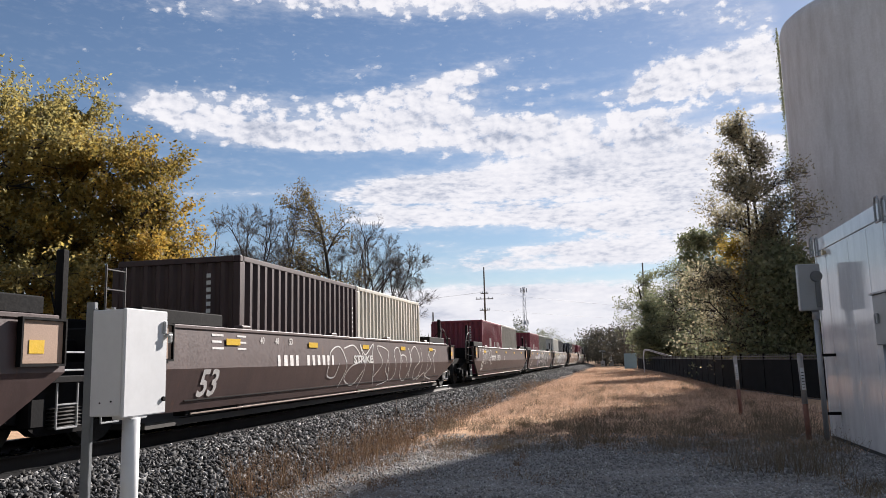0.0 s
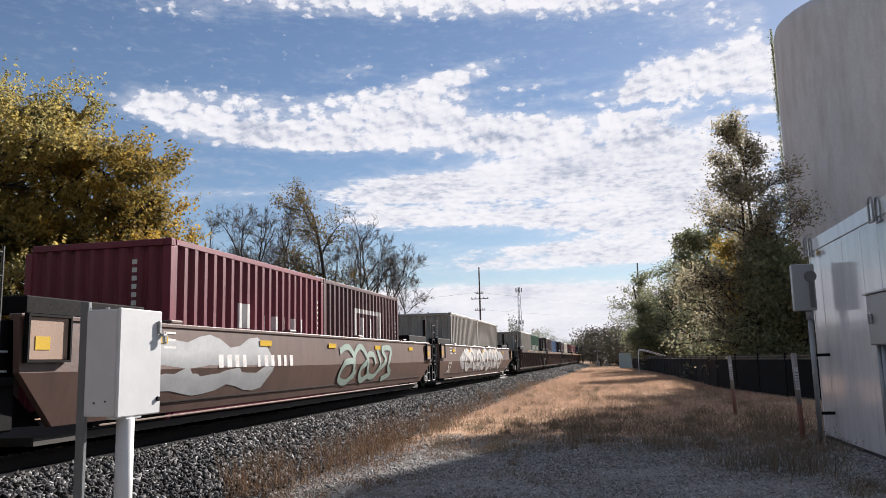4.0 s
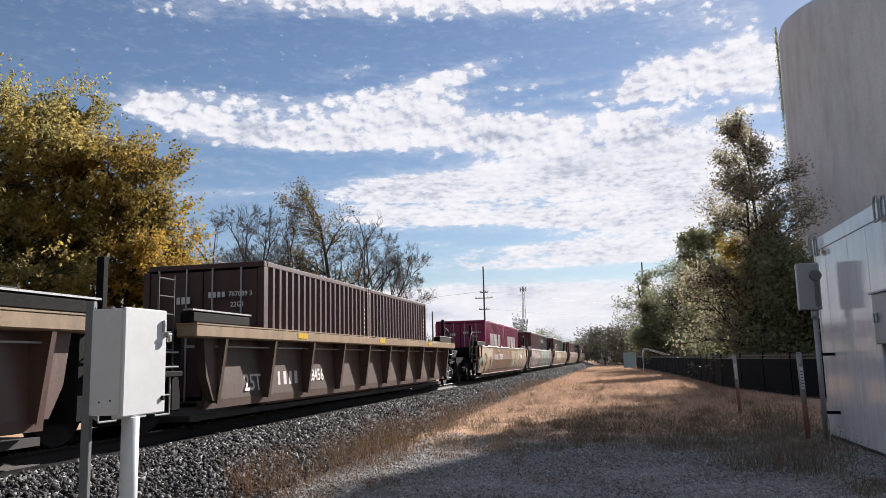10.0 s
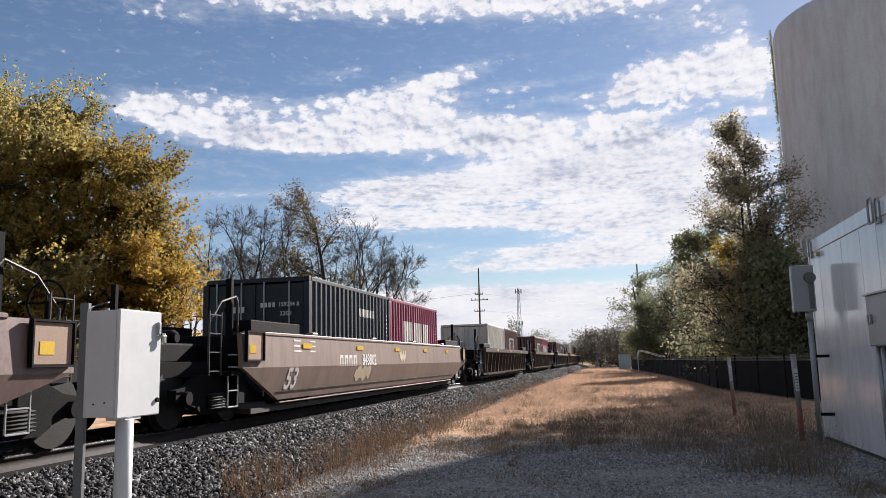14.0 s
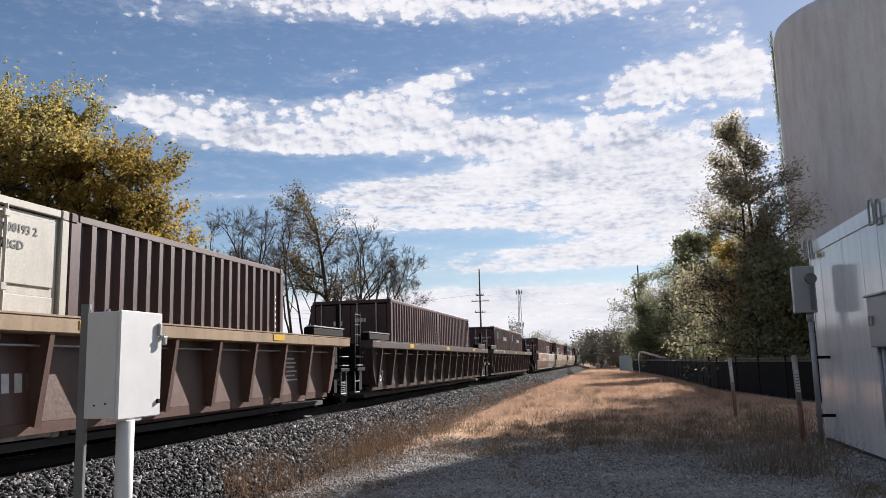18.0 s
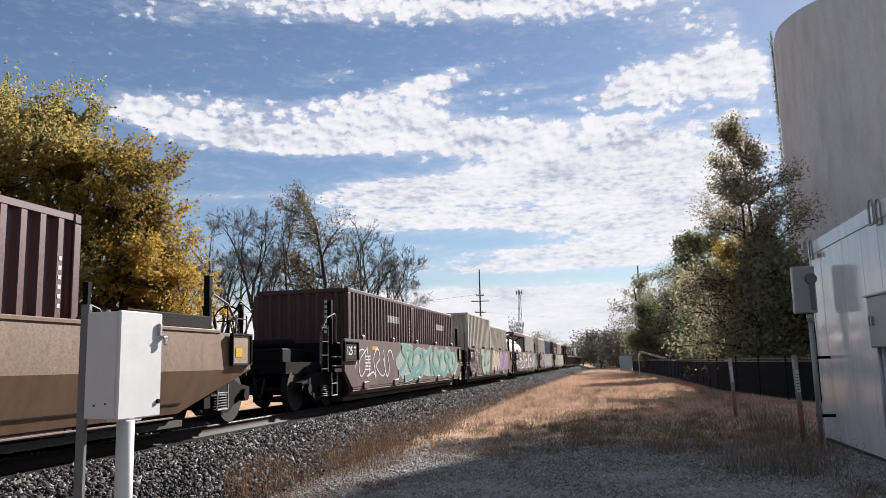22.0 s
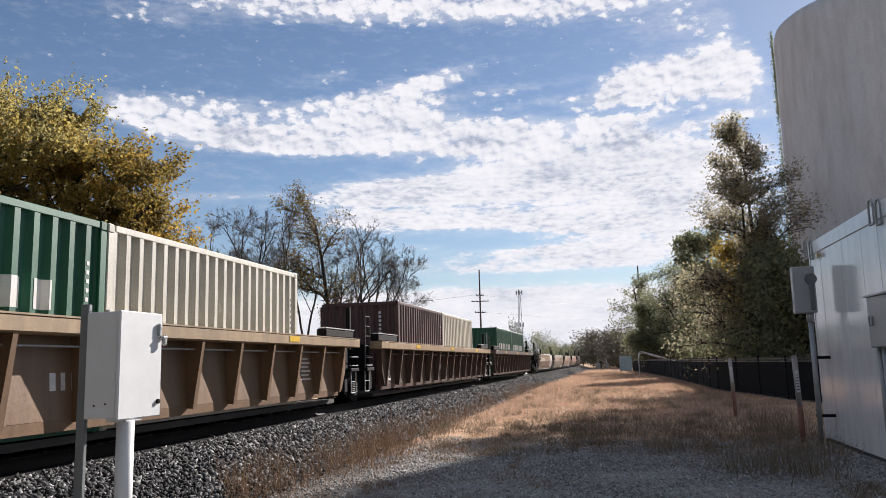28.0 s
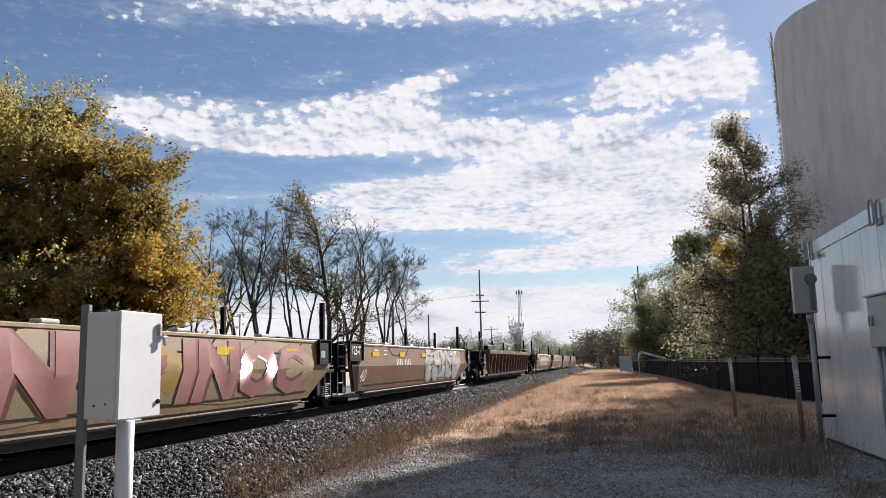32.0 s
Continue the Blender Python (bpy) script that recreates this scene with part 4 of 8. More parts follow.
def container(key, length=LEN20, high=2.591, doors_front=False, wide_ribs=False, side_doors=False):
    """Corrugated steel shipping container; local origin at the middle of its base, long side along y."""
    c, word = BOX_COLOURS[key]
    m = box_paint(key)
    box = thing("shipping_container", Matrix(), word + " corrugated steel shipping container riding in a well car", "container", "containers on the train")
    w, h2 = 1.219, length / 2
    for sx in (1, -1):
        bm = bmesh.new()
        if side_doors and sx > 0:
            bm_box(bm, w - 0.10, w - 0.085, -h2 + 0.1, h2 - 0.1, 0.12, high - 0.09)
            part("inner_wall", bm, M_BLACK, box)
        else:
            corrugated(bm, 1, -h2 + 0.1, h2 - 0.1, 0.12, high - 0.09, sx * (w - 0.006), 0.07, 0.36 if wide_ribs else 0.29, sx)
            part("side_panel", bm, m, box)
        bm = bmesh.new()
        bm_box(bm, min(sx * (w - 0.08), sx * w), max(sx * (w - 0.08), sx * w), -h2 + 0.15, h2 - 0.15, high - 0.10, high - 0.012, 0.008)
        part("top_rail", bm, m, box)
        bm = bmesh.new()
        bm_box(bm, min(sx * (w - 0.08), sx * w), max(sx * (w - 0.08), sx * w), -h2 + 0.15, h2 - 0.15, 0.02, 0.13, 0.008)
        part("bottom_rail", bm, m, box)
        for sy in (1, -1):
            bm = bmesh.new()
            xs = sorted((sx * (w - 0.13), sx * w))
            ys = sorted((sy * (h2 - 0.13), sy * h2))
            bm_box(bm, *xs, *ys, 0.12, high - 0.12, 0.012)
            post = part("corner_post", bm, m, box)
            for z0, z1 in ((0.0, 0.125), (high - 0.125, high)) if sx > 0 else ():
                bm = bmesh.new()
                bm_box(bm, *xs, *ys, z0, z1, 0.018)
                xo = sx * (w + 0.001)
                bm_box(bm, min(xo, xo - sx * 0.004), max(xo, xo - sx * 0.004), sy * (h2 - 0.09) - 0.028, sy * (h2 - 0.09) + 0.028, z0 + 0.03, z0 + 0.095)
                part("corner_casting", bm, keep("casting_" + key, lambda: paint("casting_" + key, shade(c, 0.8)[:3], 0.6, var=0.3, rust=(0.13, 0.055, 0.03), scale=3)), post)
    front = -1
    for sy in (-1, 1):
        bm = bmesh.new()
        if sy == front and doors_front:
            bm.free()
            for x0, x1 in ((-w + 0.14, -0.01), (0.01, w - 0.14)):
                bm = bmesh.new()
                bm_box(bm, x0, x1, sy * (h2 - 0.05) - 0.025, sy * (h2 - 0.05) + 0.03, 0.16, high - 0.14, 0.01)
                door = part("cargo_door", bm, m, box)
                for xc in (x0 + 0.2, x1 - 0.3):
                    bm = bmesh.new()
                    bm_rod(bm, (xc, sy * (h2 + 0.012), 0.1), (xc, sy * (h2 + 0.012), high - 0.1), 0.017, None, 6)
                    bm_box(bm, xc - 0.02, xc + 0.18, sy * (h2 + 0.02) - 0.01, sy * (h2 + 0.02) + 0.01, 1.05, 1.1)
                    part("lock_rod", bm, M_GALV, door)
        else:
            corrugated(bm, 0, -w + 0.12, w - 0.12, 0.12, high - 0.09, sy * (h2 - 0.02), 0.05, 0.25, sy)
            part("end_panel", bm, m, box)
        bm = bmesh.new()
        ys = sorted((sy * (h2 - 0.09), sy * h2))
        bm_box(bm, -w + 0.12, w - 0.12, *ys, high - 0.11, high - 0.01, 0.008)
        part("end_rail", bm, m, box)
    bm = bmesh.new()
    bm_box(bm, -w + 0.07, w - 0.07, -h2 + 0.1, h2 - 0.1, high - 0.05, high - 0.025)
    part("roof", bm, m, box)
    bm = bmesh.new()
    bm_box(bm, -w + 0.07, w - 0.07, -h2 + 0.1, h2 - 0.1, 0.05, 0.1)
    part("floor_panel", bm, M_FLOOR, box)
    return box


def side_door_container(key):
    """A container whose long side opens by four hinged leaves with lock rods."""
    box = container(key, LEN20, 2.591, True, False, True)
    tagged(box, "cream-white steel container with folding side doors and lock rods", "container", "containers on the train")
    m, w, h2 = box_paint(key), 1.219, LEN20 / 2
    n = 4
    leaf = (LEN20 - 0.3) / n
    for i in range(n):
        y0 = -h2 + 0.15 + i * leaf + 0.015
        y1 = y0 + leaf - 0.03
        bm = bmesh.new()
        bm_box(bm, w - 0.075, w - 0.035, y0, y1, 0.15, 2.47)
        for z0, z1 in ((0.18, 0.86), (0.96, 1.56), (1.66, 2.42)):
            bm_box(bm, w - 0.034, w - 0.014, y0 + 0.05, y1 - 0.05, z0, z1, 0.012)
        door = part("side_door", bm, m, box)
        for yc in (y0 + leaf * 0.22, y1 - leaf * 0.2) if i in (1, 2) else (y0 + leaf * 0.62, y1 - leaf * 0.08) if i == 0 else (y0 + leaf * 0.1, y0 + leaf * 0.4):
            bm = bmesh.new()
            bm_rod(bm, (w + 0.01, yc, 0.12), (w + 0.01, yc, 2.5), 0.018, None, 8)
            for z in (0.2, 1.0, 1.62, 2.4):
                bm_box(bm, w - 0.012, w + 0.03, yc - 0.04, yc + 0.04, z - 0.04, z + 0.04, 0.008)
            part("lock_rod", bm, m, door)
        bm = bmesh.new()
        for z in (0.4, 1.25, 2.2):
            bm_box(bm, w - 0.02, w + 0.012, y0 - 0.06, y0 + 0.08, z - 0.03, z + 0.03, 0.006)
        part("hinge", bm, M_GALV, door)
    bm = bmesh.new()
    bm_box(bm, w - 0.04, w - 0.022, -0.02, 0.02, 0.2, 2.45)
    part("door_seal", bm, M_BLACK, box)
    ink = paint("container_dark_lettering", (0.05, 0.05, 0.055), 0.5, var=0.1)
    for text, y, z in (("000193 2", 2.27, 2.26), ("22GD", 2.16, 2.08)):
        shared("box_code", text_mesh(text, 0.135, ink), box, side_pose(w - 0.009, y, z), "dark painted container number")
    return box


TEMPLATES = {}


def take(key, make):
    """The first use of a kind is the thing itself, further uses are copies."""
    if key not in TEMPLATES:
        TEMPLATES[key] = make()
        return TEMPLATES[key]
    return copy_thing(TEMPLATES[key], Matrix())


# train order: position of the unit's middle at the clip's start, body kind, paint, ends, near and far container
TRAIN = (
    (-1.7, "S", "dark", "ca", "brown", "grey"), (18.07, "S", "dark", "ac", "brown", "cream"),
    (41.84, "S", "dark", "ca", "red", "grey"), (61.64, "S", "dark", "aa", "red", "sage"), (81.30, "S", "dark", "ac", "white", "navy"),
    (105.0, "S", "tan", "ca", "navy", "maroon"), (124.75, "S", "brown", "aa", "red", "maroon"), (144.5, "S", "brown", "ac", "grey", "grey"),
    (168.0, "P", "soot", "ca", "grey", "green"), (187.53, "Q", "brown", "aa", "brown", "blue"), (207.34, "Q", "soot", "ac", "brown", "cream"),
    (229.06, "r", "brown", "cc", "pink", "pink"), (251.2, "T", "tan", "ca", "navy", "teal"), (270.57, "T", "brown", "aa", "cream", "teal"), (290.35, "r", "umber", "ac", "oxide", "oxide"),
    (314.2, "S", "tan", "ca", "magenta", "magenta"), (333.9, "S", "rosy", "aa", "maroon", "teal"), (353.62, "S", "amber", "ac", "maroon", "dgreen"),
    (377.3, "S", "rosy", "cc", "maroon", "oxide"), (401.03, "S", "dusty", "cc", "navy", "magenta"),
    (424.71, "R", "soot", "cc", "white", "maroon"), (448.51, "R", "soot", "cc", "maroon", "magenta"), (472.15, "U", "soot", "cc", "maroon", "teal"),
    (495.72, "T", "brown", "ca", "SIDEivory", "oxide"), (515.3, "R", "soot", "aa", "oxide", "oxide"), (534.9, "R", "soot", "ac", "oxide", "oxide"),
    (558.61, "S", "tan", "ca", "oxide", "maroon"), (578.23, "S", "tan", "aa", "maroon", "red"), (597.9, "S", "tan", "ac", "teal", "maroon"),
    (619.68, "G", "plum", "ca", "oxide", "oxide"), (635.3, "G", "plum", "aa", "TALLcream", "cream"), (650.9, "G", "plum", "aa", "TANK", "cream"),
    (666.5, "G", "plum", "aa", "cream", "cobalt"), (682.1, "G", "plum", "ac", "maroon", "cream"),
    (703.66, "R", "soot", "ca", "oxide", "teal"), (723.31, "R", "soot", "aa", "white", "green"), (743.0, "R", "brown", "ac", "white", "red"),
    (766.3, "T", "clay", "ca", "green", "cream"), (785.95, "T", "umber", "aa", "oxide", "cream"), (805.6, "R", "umber", "ac", "green", "green"),
    (827.4, "E", "tan", "ca", "", ""), (843.0, "E", "buff", "aa", "", ""), (858.6, "E", "tan", "aa", "", ""), (874.2, "E", "buff", "aa", "", ""), (889.8, "E", "tan", "ac", "", ""),
    (911.5, "R", "brown", "cc", "", ""), (933.3, "E", "tan", "ca", "", ""), (948.9, "E", "tan", "aa", "", ""), (964.5, "E", "brown", "aa", "", ""), (980.1, "E", "tan", "ac", "", ""),
)
DOORS_FRONT = (5, 9, 13, 14, 15, 17, 18, 19, 20, 22, 23, 24, 25, 26, 27, 28, 35, 36)
RIDERS = []  # things that travel with the train and their middle's distance along it


def build_train():
    for i, (s, kind, key, ends, near, far) in enumerate(TRAIN):
        if kind == "S":
            car = take(("S", key, ends), lambda: smooth_car(key, 9.15, ends))
        elif kind == "R":
            car = take(("R", key, ends), lambda: ribbed_car(key, 8.95, ends, 14))
        elif kind == "r":
            car = take(("r", key, ends), lambda: ribbed_car(key, 8.95, ends, 10, "buff"))
        elif kind == "Q":
            car = take(("Q", key, ends), lambda: ribbed_car(key, 8.95, ends, 19, plates=True))
        elif kind == "P":
            car = take(("P", key, ends), lambda: ribbed_car(key, 8.95, ends, 14, plates=True))
        elif kind == "U":
            car = take(("U", key, ends), lambda: ribbed_car(key, 8.95, ends, 14, "plum"))
        elif kind == "T":
            car = take(("T", key, ends), lambda: ribbed_car(key, 8.95, ends, 14, "buff"))
        elif kind == "G":
            car = take(("G", key, ends), lambda: slab_car(key, 6.85, ends))
        else:
            car = take(("E", key, ends), lambda: smooth_car(key, 7.05, ends, True))
        RIDERS.append((car, s, 0.0))
        for k, off in ((near, -3.04), (far, 3.04)):
            if not k:
                continue
            doors = i in DOORS_FRONT if off < 0 else i % 3 == 0
            if k == "TANK":
                box = tank_container()
            elif k.startswith("SIDE"):
                box = side_door_container(k[4:])
            elif k.startswith("TALL"):
                box = take((k, doors), lambda: container(k[4:], LEN20, 2.896, doors, True))
            else:
                box = take((k, doors), lambda: container(k, LEN20, 2.591, doors))
            RIDERS.append((box, s + off, 0.20))
            LOADS.append((i, 0 if off < 0 else 1, box, k))
        DRESS.append((i, car, kind))


DRESS, LOADS = [], []


def tank_container():
    m = box_paint("maroon")
    box = thing("tank_container", Matrix(), "dusty cream cylindrical tank in a maroon container frame", "container", "containers on the train")
    w, h2, hi = 1.219, LEN20 / 2, 2.591
    bm = bmesh.new()
    bmesh.ops.create_cone(bm, cap_ends=False, segments=32, radius1=1.08, radius2=1.08, depth=4.9, matrix=Matrix.Translation((0, 0, 1.22)) @ Matrix.Rotation(radians(90), 4, "X"))
    for sy in (1, -1):
        bmesh.ops.create_cone(bm, cap_ends=True, segments=32, radius1=1.08, radius2=0.6, depth=0.35, matrix=Matrix.Translation((0, sy * 2.62, 1.22)) @ Matrix.Rotation(radians(-90 * sy), 4, "X"))
    part("tank_shell", bm, paint("tank_rose", (0.50, 0.42, 0.38), 0.45, var=0.14, scale=0.8, dirt=(0.3, 0.22, 0.19), dirt_amount=0.5, dust=0.15), box, smooth=True)
    pale = paint("tank_lettering", (0.66, 0.63, 0.57), 0.5, var=0.12, scale=2.0)
    for sx in (1, -1):
        for y in (-1.9, -1.05, -0.2, 0.65, 1.5):
            bm = bmesh.new()
            rows = [[bm.verts.new((sx * 1.086 * math.cos(radians(a)), y + dy, 1.22 + 1.086 * math.sin(radians(a)))) for dy in (0.0, 0.5)] for a in (16, 22, 28, 34)]
            for p, q in zip(rows, rows[1:]):
                bm.faces.new((p[0], p[1], q[1], q[0]) if sx > 0 else (p[1], p[0], q[0], q[1]))
            part("painted_block", bm, pale, box, "pale painted letter as a plain block")
    bm = bmesh.new()
    bm_box(bm, -0.42, 0.42, -2.3, 2.3, 2.36, 2.41)
    for y in (-2.2, -1.1, 0.0, 1.1, 2.2):
        bm_box(bm, -0.40, 0.40, y - 0.03, y + 0.03, 2.22, 2.36)
    part("walkway", bm, M_BLACK, box, "dark grating along the tank's top")
    for sy in (1, -1):
        for sx in (1, -1):
            bm = bmesh.new()
            bm_box(bm, min(sx * (w - 0.14), sx * w), max(sx * (w - 0.14), sx * w), min(sy * (h2 - 0.14), sy * h2), max(sy * (h2 - 0.14), sy * h2), 0, hi, 0.015)
            part("corner_post", bm, m, box)
            bm = bmesh.new()
            bm_rod(bm, (sx * (w - 0.08), sy * (h2 - 0.1), 0.1), (0, sy * (h2 - 0.1), 0.7), 0.05, None, 6)
            bm_rod(bm, (sx * (w - 0.08), sy * (h2 - 0.1), hi - 0.1), (0, sy * (h2 - 0.1), hi - 0.7), 0.05, None, 6)
            part("end_brace", bm, m, box)
        bm = bmesh.new()
        for z in (0.07, hi - 0.07):
            bm_box(bm, -w + 0.1, w - 0.1, sy * (h2 - 0.07) - 0.06, sy * (h2 - 0.07) + 0.06, z - 0.06, z + 0.06, 0.01)
        part("end_rail", bm, m, box)
    for sx in (1, -1):
        bm = bmesh.new()
        for z, half in ((0.07, 0.06), (hi - 0.11, 0.10)):
            bm_box(bm, sx * (w - 0.06) - 0.05, sx * (w - 0.06) + 0.05, -h2 + 0.1, h2 - 0.1, z - half, z + half, 0.01)
        part("side_rail", bm, m, box)
    return box


build_train()


def travelled(t):
    return 27.174 * t - 0.004046 * t * t


def train_pose(s, z, t):
    x, y, h = on_track(s - travelled(t))
    return pose(x, y, RAIL_Z + z, 0, 0, h)


# ---- painted marks, lettering bars and graffiti on the train ----
STROKES = (
    ((0.1, 0.1), (0.0, 0.75), (0.45, 1.0), (0.9, 0.65), (0.5, 0.35), (0.65, 0.0), (1.1, 0.15)),
    ((0.0, 0.9), (0.55, 1.0), (0.9, 0.6), (0.3, 0.5), (0.1, 0.15), (0.6, 0.0), (1.1, 0.35)),
    ((-0.1, 0.35), (0.3, 0.9), (0.75, 0.85), (0.8, 0.3), (0.35, 0.1), (0.2, 0.55), (1.0, 0.95)),
    ((0.05, 0.0), (0.3, 0.7), (0.15, 1.0), (0.7, 0.75), (1.0, 1.0), (0.75, 0.4), (1.05, 0.0)),
    ((0.2, 1.0), (0.0, 0.5), (0.35, 0.05), (0.85, 0.2), (0.95, 0.7), (0.55, 0.75), (0.45, 0.4)),
    ((0.0, 0.2), (0.5, 0.6), (0.15, 0.95), (0.95, 0.9), (0.7, 0.45), (1.1, 0.1), (0.4, 0.0)),
    ((0.0, 0.6), (0.2, 0.05), (0.6, 0.25), (0.5, 0.85), (0.9, 1.0), (1.1, 0.6)))


def curve_points(pts, n=5):
    """A smooth line through the points."""
    out = []
    p = [pts[0], *pts, pts[-1]]
    for i in range(1, len(p) - 2):
        for k in range(n):
            t = k / n
            out.append(tuple(0.5 * ((2 * p[i][j]) + (-p[i - 1][j] + p[i + 1][j]) * t + (2 * p[i - 1][j] - 5 * p[i][j] + 4 * p[i + 1][j] - p[i + 2][j]) * t * t
                                    + (-p[i - 1][j] + 3 * p[i][j] - 3 * p[i + 1][j] + p[i + 2][j]) * t ** 3) for j in (0, 1)))
    out.append(pts[-1])
    return out


def ribbon(vs, fs, line, half, kind, lift):
    n0 = len(vs)
    for i, (y, z) in enumerate(line):
        a, b = line[max(0, i - 1)], line[min(len(line) - 1, i + 1)]
        dy, dz = b[0] - a[0], b[1] - a[1]
        ln = math.hypot(dy, dz) or 1.0
        ny, nz = -dz / ln * half, dy / ln * half
        for s in (-1, 0, 1):
            zz = min(FLANK_TOP[kind], max(0.33, z + s * nz))
            vs.append((flank_x(kind, zz) + lift + 0.00016 * i, y + s * ny, zz))
    for i in range(len(line) - 1):
        for k in (0, 1):
            q = n0 + 3 * i + k
            fs.append((q, q + 3, q + 4, q + 1))


def spray(colour):
    return paint("spray_%d_%d_%d" % tuple(int(99 * c) for c in colour), colour, 0.55, var=0.16, scale=1.6, fine=20, bump=0.03, dirt=shade(colour, 0.6)[:3], dirt_amount=0.4)


def graffiti(car, kind, y0, y1, z0, z1, fill, edge, letters, seed, thick=0.1, thin=False, base=0.0):
    rng = random.Random(seed)
    w = (y1 - y0) / letters
    layers = {"fill": ([], []), "edge": ([], [])}
    last = -1
    for i in range(letters):
        pick = rng.choice([k for k in range(len(STROKES)) if k != last])
        last = pick
        mir, up = rng.random() < 0.5, rng.random() < 0.35
        st = [(1 - a if mir else a, 1 - b if up else b) for a, b in STROKES[pick]]
        sk = rng.uniform(-0.2, 0.2)
        line = curve_points([(y0 + (i - 0.06 + 1.1 * a) * w + sk * (b - 0.5) * w + rng.uniform(-0.04, 0.04), z0 + b * (z1 - z0) + rng.uniform(-0.05, 0.05)) for a, b in st])
        if thin:
            ribbon(*layers["fill"], line, thick * rng.uniform(0.8, 1.2), kind, base + 0.003 + 0.0003 * i)
        else:
            ribbon(*layers["edge"], line, thick * 1.38, kind, base + 0.003 + 0.0004 * i)
            ribbon(*layers["fill"], line, thick, kind, base + 0.0105 + 0.0004 * i)
    for key, col in (("edge", edge), ("fill", fill)):
        vs, fs = layers[key]
        if vs:
            tagged(shared("graffiti", np_mesh("graffiti", vs, fs, spray(col)), car), "sprayed graffiti lettering, weathered", kind="stuff")


def sprayed_word(car, kind, body, y0, y1, z0, z1, fill, edge, swell=0.03, base=0.0):
    """Readable sprayed letters, outlined, that follow the side's crease."""
    for col, off, lift in ((edge, swell + 0.035, 0.004), (fill, swell, 0.008)):
        cu = bpy.data.curves.new("sprayed_word", "FONT")
        cu.body, cu.size, cu.offset, cu.resolution_u = body, 1.0, off, 2
        cu.fill_mode = "FRONT"
        ob = bpy.data.objects.new("sprayed_word", cu)
        scene.collection.objects.link(ob)
        me = bpy.data.meshes.new_from_object(ob.evaluated_get(bpy.context.evaluated_depsgraph_get()))
        bpy.data.objects.remove(ob)
        bm = bmesh.new()
        bm.from_mesh(me)
        xs, ys = [v.co.x for v in bm.verts], [v.co.y for v in bm.verts]
        for v in bm.verts:
            v.co = Vector((0, y0 + (v.co.x - min(xs)) / (max(xs) - min(xs)) * (y1 - y0), z0 + (v.co.y - min(ys)) / (max(ys) - min(ys)) * (z1 - z0)))
        bmesh.ops.bisect_plane(bm, geom=bm.verts[:] + bm.edges[:] + bm.faces[:], plane_co=(0, 0, 0.9), plane_no=(0, 0, 1))
        for v in bm.verts:
            v.co.z = min(v.co.z, FLANK_TOP[kind])
            v.co.x = flank_x(kind, v.co.z) + base + lift
        me.clear_geometry()
        bm.to_mesh(me)
        bm.free()
        me.materials.clear()
        me.materials.append(spray(col))
        shared("sprayed_word", me, car, None, "sprayed outlined graffiti word, weathered")


def paint_patch(car, kind, y0, y1, z0, z1, col, seed, lift):
    """A wavy-edged block of sprayed colour."""
    rng = random.Random(seed)
    n = 14
    vs, fs = [], []
    ph = rng.uniform(0, 6)
    for i in range(n + 1):
        y = y0 + (y1 - y0) * i / n
        top = z1 - 0.10 * (1 + math.sin(ph + i * 1.3)) * (0.5 + rng.random() * 0.5)
        bot = z0 + 0.08 * (1 + math.sin(ph * 2 + i * 1.1)) * (0.5 + rng.random() * 0.5)
        if i in (0, n):
            top, bot = (top + bot) / 2 + 0.1, (top + bot) / 2 - 0.1
        for k in range(5):
            z = min(FLANK_TOP[kind], bot + (top - bot) * k / 4)
            vs.append((flank_x(kind, z) + lift, y, z))
    for i in range(n):
        for k in range(4):
            q = i * 5 + k
            fs.append((q, q + 5, q + 6, q + 1))
    shared("graffiti", np_mesh("graffiti", vs, fs, spray(col)), car, None, "sprayed block of colour behind the graffiti")


def stencil(car, kind, y, z, specs, name="stencil_bars"):
    """Rows of bars for small writing: (y offset, z offset, width, height)."""
    vs, fs = [], []
    for dy, dz, w, h in specs:
        n = len(vs)
        for a, b in ((0, 0), (w, 0), (w, h), (0, h)):
            zz = z + dz + b
            vs.append((flank_x(kind, zz) + 0.002 if kind in "SEG" else kind_x(zz), y + dy + a, zz))
        fs.append((n, n + 1, n + 2, n + 3))
    tagged(shared(name, np_mesh(name, vs, fs, M_WHITE), car, None, "white stencilled markings, too small to read"), kind="stuff")


def kind_x(z):
    return 1.24 + 0.06 * (1.37 - z) / 0.97 + 0.003


def block_word(n, h, w, gap, seed):
    """Plain bars the size of n characters."""
    rng = random.Random(seed)
    return [(i * (w + gap), 0, w * rng.uniform(0.55, 0.85), h) for i in range(n) if i != 4]


def numeral(car, kind, body, y, z, size, dark=False):
    me = keep(("numeral", body, size, dark), lambda: text_mesh(body, size, M_BLACK if dark else M_WHITE))
    slope = math.degrees(math.atan2(0.19, 0.60)) if kind in "SE" and z < 0.9 else 0.0
    x = flank_x(kind, z) + 0.006 if kind in "SEG" else kind_x(z) + 0.006
    lean = -slope if kind in "SEG" else 7.0
    shared("numeral", me, car, Matrix.Translation((x, y, z)) @ Matrix.Rotation(radians(-lean), 4, "Y") @ SIDE, "black painted dimension number" if dark else "white painted dimension number")


WHITE_, SILVER = (0.66, 0.65, 0.63), (0.42, 0.43, 0.44)
TEAL_, MINT, ROSE = (0.10, 0.28, 0.25), (0.27, 0.37, 0.32), (0.40, 0.10, 0.12)
PURPLE, ORANGE, CREAM_, BROWNISH = (0.30, 0.20, 0.36), (0.60, 0.24, 0.05), (0.56, 0.47, 0.33), (0.10, 0.06, 0.05)
